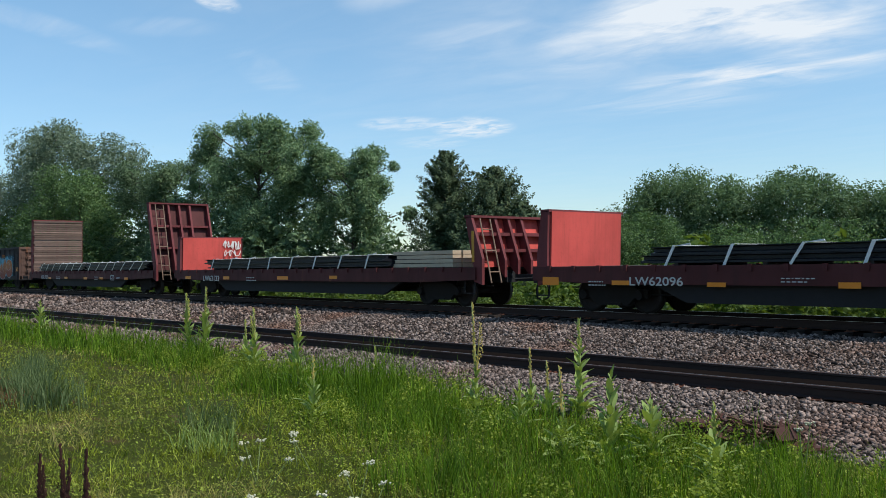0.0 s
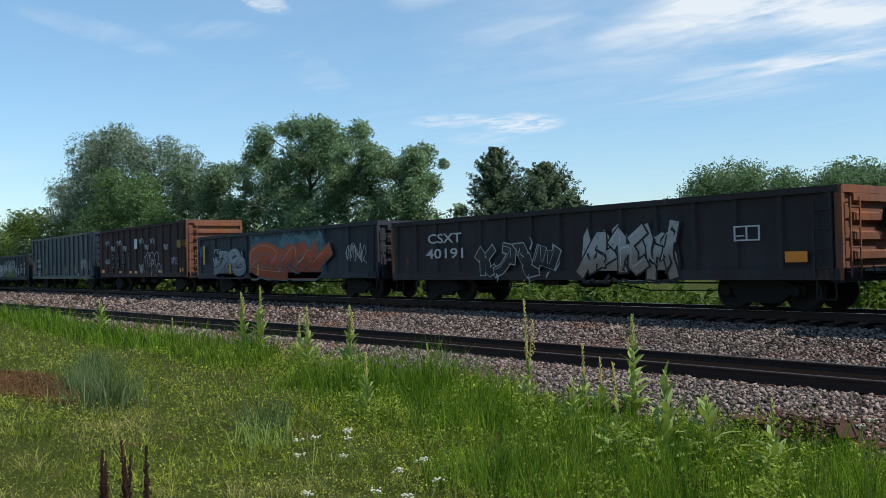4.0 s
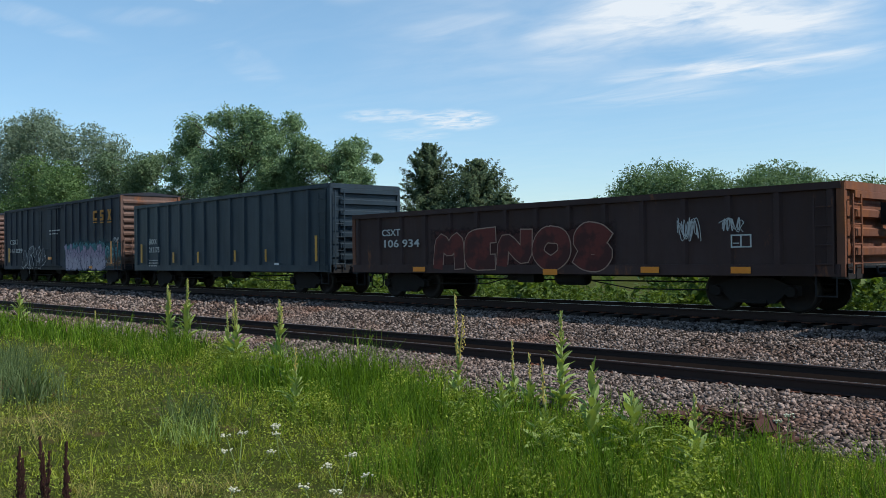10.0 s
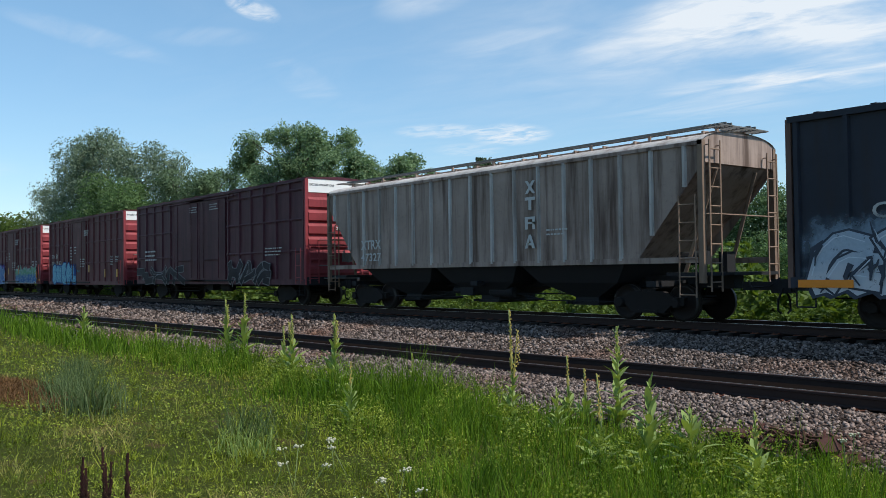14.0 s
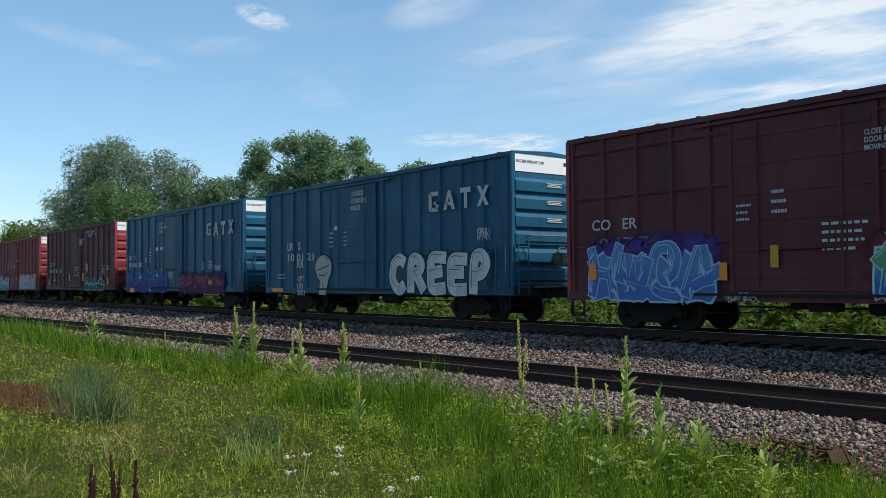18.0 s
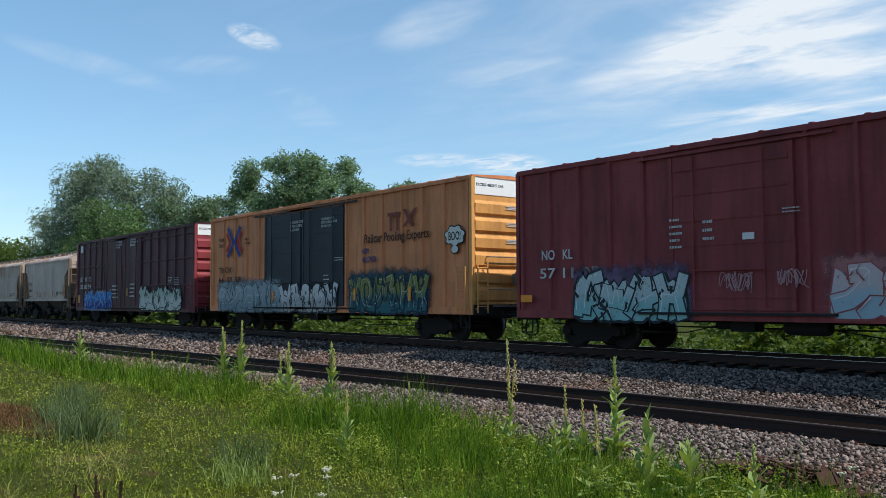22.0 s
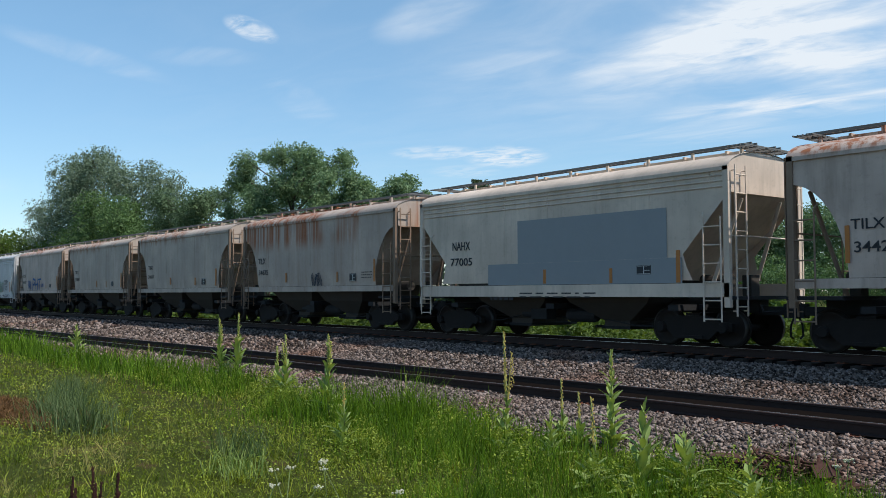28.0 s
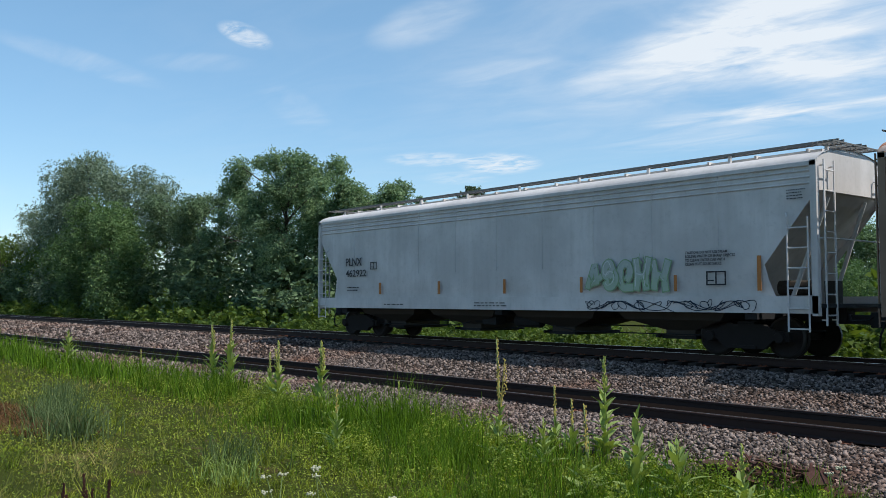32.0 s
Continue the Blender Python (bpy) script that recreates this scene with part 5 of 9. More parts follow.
    for x in (-half + 0.1, half - 0.52):
        part("step", step_form(), M_IRON, car, "stirrup step", at=pose(x, -HALF + 0.02, deck - 0.3))
    return car


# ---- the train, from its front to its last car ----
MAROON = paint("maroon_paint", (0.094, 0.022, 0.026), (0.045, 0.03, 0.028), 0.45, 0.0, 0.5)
# brighter copy of the maroon: sunlight on the car ends is in the colour
MAROON_LIT = paint("sunlit_maroon_end_paint", (0.235, 0.038, 0.045), (0.07, 0.03, 0.03), 0.35, 0.0, 0.5)
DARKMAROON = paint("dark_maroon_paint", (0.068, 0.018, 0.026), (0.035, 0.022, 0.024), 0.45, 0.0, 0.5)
BRICK = paint("brick_red_paint", (0.205, 0.038, 0.040), (0.08, 0.028, 0.028), 0.5, 0.06, 0.55)
TEAL = paint("blue_green_paint", (0.010, 0.076, 0.134), (0.012, 0.04, 0.06), 0.4, 0.0, 0.42)
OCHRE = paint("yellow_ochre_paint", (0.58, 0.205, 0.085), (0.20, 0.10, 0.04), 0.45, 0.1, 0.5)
# yellower ochre for the ends, with the sun's light put into the paint
OCHRE_LIT = paint("sunlit_ochre_end_paint", (0.60, 0.285, 0.085), (0.24, 0.13, 0.05), 0.4, 0.05, 0.5)
BLACKDOOR = paint("black_door_paint", (0.022, 0.026, 0.034), (0.05, 0.05, 0.05), 0.3, 0.0, 0.5)
NAVY = paint("dark_navy_paint", (0.021, 0.024, 0.034), (0.035, 0.027, 0.024), 0.5, 0.1, 0.55)
NAVYEND = paint("dirty_tan_end_paint", (0.11, 0.067, 0.054), (0.07, 0.04, 0.03), 0.6, 0.5, 0.65)
BLACK = paint("black_car_paint", (0.016, 0.028, 0.040), (0.020, 0.026, 0.032), 0.35, 0.0, 0.42)
RUSTBLACK = paint("rusted_black_paint", (0.031, 0.027, 0.029), (0.045, 0.023, 0.017), 0.6, 0.3, 0.65)
RUSTYBROWN = paint("rust_brown_paint", (0.045, 0.026, 0.024), (0.055, 0.03, 0.022), 0.55, 0.36, 0.7)
RUSTEND = paint("rusted_end_paint", (0.14, 0.060, 0.038), (0.08, 0.035, 0.025), 0.6, 0.8, 0.75)
SLATE = paint("slate_blue_black_paint", (0.025, 0.027, 0.034), (0.03, 0.024, 0.022), 0.5, 0.1, 0.55)
FLATRED = paint("dark_red_flat_car_paint", (0.066, 0.016, 0.016), (0.05, 0.022, 0.02), 0.5, 0.2, 0.6)
# the flat car red again, lightened by colour where sun strikes the bulkheads
BULKRED_LIT = paint("sunlit_weathered_bulkhead_red", (0.135, 0.030, 0.032), (0.07, 0.028, 0.026), 0.45, 0.1, 0.6)
PANELRED = paint("bright_red_panel_paint", (0.44, 0.062, 0.050), (0.24, 0.05, 0.04), 0.4, 0.0, 0.5)
PLANKWOOD = plain("weathered_bulkhead_planks", (0.20, 0.135, 0.108), 0.9, 0, 0.6, 2.2, 0.5, each=0.5)
GREY = paint("light_grey_paint", (0.45, 0.352, 0.298), (0.24, 0.185, 0.14), 0.4, 0.0, 0.55, rust_runs=(4.02, 4.25, 0.9))
GREYRUST = paint("grey_paint_with_rust", (0.41, 0.325, 0.265), (0.26, 0.19, 0.14), 0.35, 0.0, 0.6, rust_runs=(3.0, 3.6, 0.9))
GREYSPOT = paint("grey_paint_with_rusty_roof", (0.40, 0.325, 0.27), (0.26, 0.19, 0.14), 0.35, 0.0, 0.6, rust_runs=(3.65, 4.15, 0.8))
GREYRED = paint("grey_paint_with_red_rust_runs", (0.39, 0.315, 0.265), (0.28, 0.18, 0.12), 0.4, 0.0, 0.6, rust_runs=(2.85, 3.5, 1.0))
CREAM = paint("faded_cream_paint", (0.53, 0.43, 0.35), (0.33, 0.27, 0.21), 0.35, 0.0, 0.55)
WHITE = paint("white_car_paint", (0.50, 0.475, 0.46), (0.38, 0.36, 0.33), 0.3, 0.0, 0.5)
STAINEDGREY = paint("brown_stained_grey_paint", (0.30, 0.228, 0.190), (0.078, 0.048, 0.036), 0.9, 0.12, 0.7, streak=(1.6, 1.6, 0.12))
PALERIB = paint("pale_rib_paint", (0.42, 0.39, 0.36), (0.16, 0.11, 0.085), 0.6, 0.0, 0.6)
BAND = plain("white_height_band", (0.78, 0.77, 0.74), 0.5, 0, 0.12, 3.0, 0.0)
PATCH = plain("grey_blue_patch_paint", (0.255, 0.268, 0.28), 0.6, 0, 0.15, 2.0, 0.0)
STEEL = plain("black_steel_bars", (0.012, 0.014, 0.020), 0.45, 0.2, 0.4, 3.0)
STRAP = plain("white_strap", (0.72, 0.72, 0.70), 0.6, 0, 0.1)
LUMBER = plain("pale_dunnage_boards", (0.50, 0.40, 0.29), 0.8, 0, 0.3, 5.0)

# key, front end and rear end of the body at the start of the clip (metres along the track)
PLACES = {
    "A": (3.7, -16.30), "B": (-18.55, -38.59), "C": (-40.98, -60.28), "D": (-62.81, -78.74), "E": (-80.14, -96.08), "F": (-97.13, -113.12),
    "G": (-114.75, -128.96), "H": (-130.55, -146.59), "I": (-148.00, -164.13), "J": (-165.40, -181.30), "K": (-182.78, -198.73), "L": (-200.16, -216.11),
    "M": (-217.80, -236.40), "N": (-238.85, -254.22), "O": (-256.36, -272.85), "P": (-274.55, -292.91), "Q": (-295.16, -310.34), "S": (-312.67, -328.00),
    "T": (-330.29, -345.68), "U": (-347.99, -363.38), "V": (-365.54, -380.85), "W": (-383.10, -398.32), "X": (-400.38, -418.90), "Y": (-420.82, -439.23),
    "h1": (-441.12, -452.29), "h2": (-453.69, -464.90), "h3": (-466.18, -477.49), "h4": (-478.90, -490.19), "h5": (-491.61, -502.91), "h6": (-504.28, -515.44),
    "h7": (-516.82, -528.02), "h8": (-529.43, -540.56), "h9": (-541.99, -553.15), "h10": (-554.42, -573.76),
}
ORDER = list(PLACES)
CARS, LOADS = {}, []


def half_of(k):
    return (PLACES[k][0] - PLACES[k][1]) / 2


def settle(k, car):
    """Set the car on its place in the train and couple it."""
    a, b = PLACES[k]
    car.location = ((a + b) / 2, TRACK, 0)
    CARS[k] = car
    i = ORDER.index(k)
    front = (PLACES[ORDER[i - 1]][1] - a) / 2 if i else 0.9
    rear = (b - PLACES[ORDER[i + 1]][0]) / 2 if i + 1 < len(ORDER) else 0.9
    add_couplers(car, half_of(k), front, rear)


def carried(k, name, label, category, x, z, group=""):
    """A load that rides on a car: a thing of its own."""
    a, b = PLACES[k]
    ob = thing(name, label, category, ((a + b) / 2 + x, TRACK, z), group)
    LOADS.append(ob)
    return ob


def bundle(k, x0, x1, deck, rows, seed):
    rng = random.Random(seed)
    ob = carried(k, "steel_bundle", "black steel bars bundled with white straps on the flat car deck", "steel load", 0, deck, "steel bundles on the flat cars")
    for r in range(rows):
        for c in range(7):
            y = -1.32 + 0.44 * c
            w = 0.19
            z = 0.06 + 0.19 * r
            dx = rng.uniform(-0.25, 0.25)
            part("steel_bar", Form().prism([(y - w, z), (y + w, z), (y + w, z + 0.045), (y + 0.05, z + 0.07), (y + 0.05, z + 0.145), (y + w, z + 0.17), (y + w, z + 0.185), (y - w, z + 0.185), (y - w, z + 0.17), (y - 0.05, z + 0.145), (y - 0.05, z + 0.07), (y - w, z + 0.045)], x0 + dx, x1 + dx, "x"), STEEL, ob)
        for d in range(int((x1 - x0) / 2.2)):
            x = x0 + 0.8 + 2.2 * d
            part("spacer", Form().box(x - 0.05, x + 0.05, -1.5, 1.5, 0.19 * r + (0.0 if r == 0 else 0.055), 0.06 + 0.19 * r), M_TIE, ob)
    top = 0.06 + 0.19 * rows
    n = max(2, round((x1 - x0) / (1.2 if k == "C" else 1.6)))
    for i in range(n):
        x = x0 + (x1 - x0) * (i + 0.35) / n
        s = Form()
        lean = rng.uniform(0.45, 0.75) if k == "C" else rng.uniform(0.18, 0.32)
        s.prism([(x - 0.035, 0.0), (x + 0.035, 0.0), (x + lean + 0.04, top + 0.015), (x + lean - 0.04, top + 0.015)], -1.54, -1.525, "y")
        s.box(x + lean - 0.05, x + lean + 0.05, -1.53, 1.53, top + 0.012, top + 0.022)
        if rng.random() < 0.85:
            s.prism([(x + lean - 0.05, top), (x + lean + 0.05, top), (x + lean + 0.45, top + 0.03), (x + lean + 0.42, top + 0.07)], -1.55, -1.535, "y")
        part("strap", s, STRAP, ob, "white binding strap")


def boards(k, x0, x1, deck):
    ob = carried(k, "dunnage_boards", "stack of pale wooden dunnage boards on the deck", "lumber", 0, deck)
    for r in range(4):
        for c in range(6):
            part("board", Form().box(x0 + 0.1 * ((r * 7 + c) % 3), x1, -1.3 + 0.43 * c, -0.95 + 0.43 * c, 0.02 + 0.13 * r, 0.13 + 0.13 * r), LUMBER, ob)


def flats():
    g = "bulkhead flat cars"
    k = "A"
    h = half_of(k)
    car = flat_car("bulkhead_flat_car", "dark red bulkhead flat car loaded with strapped black steel", h, FLATRED, frame_skin=BULKRED_LIT, panel=PANELRED, front=2.64, rear=2.64, group=g)
    settle(k, car)
    bundle(k, -h + 3.6, h - 1.2, 1.18, 2, 1)
    k = "B"
    h = half_of(k)
    car = flat_car("bulkhead_flat_car", "dark red bulkhead flat car with strapped steel and pale boards", h, FLATRED, frame_skin=BULKRED_LIT, panel=PANELRED, front=2.64, rear=2.64, seed=2, group=g)
    settle(k, car)
    bundle(k, -h + 2.9, h - 4.4, 1.18, 2, 2)
    boards(k, h - 4.2, h - 1.3, 1.18)
    k = "C"
    h = half_of(k)
    car = flat_car("bulkhead_flat_car", "brown bulkhead flat car with a tall plank end wall", h, FLATRED, frame_skin=BULKRED_LIT, wood=PLANKWOOD, front=4.42, rear=4.42, group=g)
    settle(k, car)
    bundle(k, -h + 1.4, -h + 9.5, 1.18, 2, 3)
    bundle(k, -h + 9.9, h - 1.2, 1.18, 2, 4)


def gondolas():
    g = "gondola cars"
    for k, z0, z1, skin, end, ribs, label in (
        ("D", 0.66, 2.82, RUSTBLACK, NAVYEND, 14, "black gondola covered in pink, teal and orange graffiti"),
        ("E", 0.72, 2.67, RUSTBLACK, RUSTEND, 14, "black rusty gondola with pale outlined graffiti"),
        ("F", 0.78, 2.82, SLATE, SLATE, 9, "dark blue-black gondola with a large orange graffiti letter"),
        ("G", 0.86, 3.78, RUSTYBROWN, RUSTEND, 13, "tall rusty brown gondola with white outline graffiti"),
        ("H", 0.76, 3.84, BLACK, BLACK, 14, "tall black gondola with yellow reflector stripes"),
        ("I", 0.72, 2.76, SLATE, SLATE, 14, "black gondola with silver and green graffiti"),
        ("J", 0.74, 2.66, RUSTYBROWN, RUSTEND, 14, "long dark rusty gondola with faint white tags"),
        ("K", 0.80, 2.67, RUSTYBROWN, RUSTEND, 14, "dark brown rusty gondola with a red outlined graffiti word"),
        ("L", 0.80, 3.83, BLACK, BLACK, 14, "tall clean black gondola with yellow reflector stripes"),
    ):
        settle(k, gondola("gondola_car", label, half_of(k), z0, z1, skin, ribs=ribs, end_skin=end, group=g))


def box_cars():
    g = "box cars"
    two = lambda c: ((c - 1.55, 3.0), (c + 1.55, 3.0))
    for k, z0, z1, skin, kw, label in (
        ("M", 0.80, 4.50, NAVY, dict(end_skin=NAVYEND, doors=((-1.2, 3.0),), plate_f=False, creases=False, ribs=17), "weathered dark blue box car with white and lilac graffiti"),
        ("N", 0.86, 4.45, NAVY, dict(end_skin=NAVYEND, doors=((-1.6, 3.0),), plate_f=False, creases=False, ribs=14), "old dark navy box car with a rusty corrugated end"),
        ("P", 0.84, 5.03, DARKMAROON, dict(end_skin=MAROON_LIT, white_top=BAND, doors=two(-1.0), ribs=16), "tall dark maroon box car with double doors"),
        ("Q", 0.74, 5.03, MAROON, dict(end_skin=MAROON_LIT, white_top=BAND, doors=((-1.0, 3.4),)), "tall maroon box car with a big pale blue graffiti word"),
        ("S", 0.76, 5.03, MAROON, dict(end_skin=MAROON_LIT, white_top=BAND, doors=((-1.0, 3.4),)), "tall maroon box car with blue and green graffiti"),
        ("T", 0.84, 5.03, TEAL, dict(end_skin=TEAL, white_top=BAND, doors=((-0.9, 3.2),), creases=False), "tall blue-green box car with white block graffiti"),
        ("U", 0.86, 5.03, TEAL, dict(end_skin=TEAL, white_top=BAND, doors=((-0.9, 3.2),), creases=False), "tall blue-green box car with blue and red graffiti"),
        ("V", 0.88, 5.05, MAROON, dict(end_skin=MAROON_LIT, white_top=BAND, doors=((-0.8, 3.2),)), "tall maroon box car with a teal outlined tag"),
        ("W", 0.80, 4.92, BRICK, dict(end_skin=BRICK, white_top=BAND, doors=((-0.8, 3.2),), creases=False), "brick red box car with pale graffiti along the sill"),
        ("X", 0.86, 5.08, OCHRE, dict(end_skin=OCHRE_LIT, white_top=BAND, doors=two(-0.9), door_skin=BLACKDOOR, creases=False, ribs=16), "yellow ochre box car with black double doors and graffiti"),
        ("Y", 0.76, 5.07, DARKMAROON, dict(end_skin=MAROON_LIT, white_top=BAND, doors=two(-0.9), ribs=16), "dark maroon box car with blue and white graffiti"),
    ):
        car = box_car("box_car", label, half_of(k), z0, z1, skin, group=g, **kw)
        settle(k, car)


def hoppers():
    g = "covered hoppers"
    h = half_of("O")
    settle("O", hopper_car("covered_hopper", "brown-stained grey ribbed covered hopper with a sloping end", h, STAINEDGREY, eave=4.22, crown=4.55, waist=1.50, sill=(1.42, 1.56), cut=1.95, bays=3, ribs=17, end_top=3.75, angular=True, bay_skin=M_IRON, rib_skin=PALERIB, group=g))
    dark = plain("grimy_bay_paint", (0.055, 0.045, 0.037), 0.85, 0, 0.4, 3.0)
    for k, skin, label in (
        ("h1", GREY, "light grey rounded covered hopper with orange reflector strips"),
        ("h2", GREYRUST, "grey covered hopper with orange rust streaks under the roof"),
        ("h3", WHITE, "clean white covered hopper with a round emblem"),
        ("h4", GREY, "light grey rounded covered hopper"),
        ("h5", CREAM, "cream covered hopper patched with blue-grey paint"),
        ("h6", GREYRED, "grey covered hopper heavily streaked with red rust"),
        ("h7", GREYSPOT, "grey covered hopper with rust spots along the roof"),
        ("h8", GREYSPOT, "grey covered hopper with an orange stained roof edge"),
        ("h9", GREY, "grey covered hopper with a blue sprayed tag"),
    ):
        deep = k == "h5"
        settle(k, hopper_car("covered_hopper", label, half_of(k), skin, bay_skin=dark, sill=(1.18, 1.50) if deep else (1.36, 1.56), deep_sill=deep, angular=deep, rusty_fittings=k not in ("h3", "h5"), group=g))
    settle("h10", hopper_car("covered_hopper", "long white covered hopper, last car, with a green graffiti piece", half_of("h10"), WHITE, eave=4.12, crown=4.5, sill=(1.0, 1.36), waist=1.36, cut=1.2, bays=4, seams=11, deep_sill=True, angular=True, rusty_fittings=False, bay_skin=dark, group=g))


flats()
gondolas()
box_cars()
hoppers()


# ---- markings and spray paint on the cars ----
PAINTS = {
    "white": (0.66, 0.66, 0.64), "grey": (0.20, 0.20, 0.20), "teal": (0.05, 0.26, 0.30), "orange": (0.62, 0.22, 0.04), "pink": (0.62, 0.34, 0.36),
    "blue": (0.05, 0.14, 0.36), "dark": (0.03, 0.045, 0.075), "yellow": (0.30, 0.20, 0.03), "palegrey": (0.36, 0.37, 0.36), "gold": (0.46, 0.19, 0.03), "brown": (0.22, 0.055, 0.045),
}
# fill, outline, cloud behind, lower colour
STYLES = {
    "orange_teal": ((0.46, 0.17, 0.06), (0.40, 0.44, 0.44), (0.14, 0.37, 0.46), (0.27, 0.08, 0.05)),
    "pink": ((0.24, 0.12, 0.13), (0.05, 0.03, 0.035), (0.12, 0.05, 0.06), (0.12, 0.16, 0.13)),
    "paleoutline": ((0.05, 0.045, 0.045), (0.42, 0.40, 0.38), None, None),
    "silver": ((0.40, 0.38, 0.36), (0.03, 0.03, 0.03), None, (0.26, 0.20, 0.16)),
    "bigorange": ((0.50, 0.10, 0.04), (0.10, 0.16, 0.18), (0.12, 0.21, 0.23), None),
    "pale": ((0.30, 0.32, 0.33), (0.04, 0.05, 0.06), None, None),
    "white": ((0.58, 0.58, 0.57), (0.035, 0.04, 0.05), None, None),
    "silvergreen": ((0.34, 0.35, 0.34), (0.03, 0.035, 0.03), (0.12, 0.125, 0.12), (0.17, 0.24, 0.07)),
    "lilac": ((0.34, 0.25, 0.33), (0.10, 0.10, 0.15), (0.07, 0.20, 0.22), (0.42, 0.35, 0.40)),
    "whiteoutline": ((0.05, 0.05, 0.06), (0.50, 0.50, 0.49), None, None),
    "teal": ((0.07, 0.22, 0.23), (0.03, 0.06, 0.07), (0.03, 0.11, 0.12), (0.20, 0.10, 0.05)),
    "paleblue": ((0.36, 0.43, 0.50), (0.05, 0.06, 0.08), (0.18, 0.24, 0.30), (0.48, 0.50, 0.53)),
    "greyoutline": ((0.03, 0.026, 0.03), (0.22, 0.22, 0.22), None, None),
    "bluepurple": ((0.10, 0.22, 0.42), (0.34, 0.50, 0.62), (0.07, 0.035, 0.22), (0.07, 0.15, 0.40)),
    "bluegreen": ((0.12, 0.30, 0.17), (0.42, 0.56, 0.56), (0.16, 0.03, 0.035), (0.03, 0.13, 0.34)),
    "blue": ((0.04, 0.11, 0.28), (0.035, 0.05, 0.17), None, (0.035, 0.05, 0.20)),
    "red": ((0.24, 0.020, 0.045), (0.015, 0.03, 0.10), (0.07, 0.02, 0.06), (0.12, 0.015, 0.06)),
    "whiteteal": ((0.42, 0.50, 0.50), (0.025, 0.035, 0.04), (0.15, 0.10, 0.17), (0.22, 0.42, 0.42)),
    "pinkwhite": ((0.52, 0.42, 0.42), (0.30, 0.08, 0.08), (0.36, 0.15, 0.15), (0.30, 0.40, 0.45)),
    "paleblue2": ((0.30, 0.36, 0.38), (0.06, 0.08, 0.09), (0.24, 0.28, 0.30), (0.20, 0.26, 0.28)),
    "greenblue": ((0.20, 0.21, 0.06), (0.02, 0.04, 0.06), (0.03, 0.08, 0.11), (0.03, 0.12, 0.14)),
    "brightblue": ((0.02, 0.20, 0.55), (0.36, 0.46, 0.55), None, (0.015, 0.06, 0.26)),
    "palegreen": ((0.40, 0.47, 0.40), (0.02, 0.024, 0.024), None, (0.50, 0.53, 0.48)),
    "softgreen": ((0.40, 0.45, 0.40), (0.26, 0.38, 0.22), None, (0.36, 0.45, 0.34)),
}


def side_of(k):
    """How far out the painted side of a car lies."""
    if k in "ABC":
        return -HALF - 0.064
    if k == "O":
        return -HALF - 0.028
    if k.startswith("h"):
        return -HALF + 0.034 - (0.036 if k == "h10" else 0)
    return -HALF - 0.024 if k in "MNPQSTUVWXY" else -HALF - 0.002


def fitted(k, text, x, z, w, h, material, y, name="lettering"):
    me = lettering(text, 1.0, material, 0.012, 0.002)
    co = np.empty(len(me.vertices) * 3, np.float32)
    me.vertices.foreach_get("co", co)
    co = co.reshape(-1, 3)
    lo, hi = co.min(0), co.max(0)
    sx, sz = w / max(1e-3, hi[0] - lo[0]), h / max(1e-3, hi[2] - lo[2])
    return part(name, me, material, CARS[k], at=pose(x - lo[0] * sx, y, z - lo[2] * sz) @ Matrix.Diagonal((sx, 1, sz, 1)))


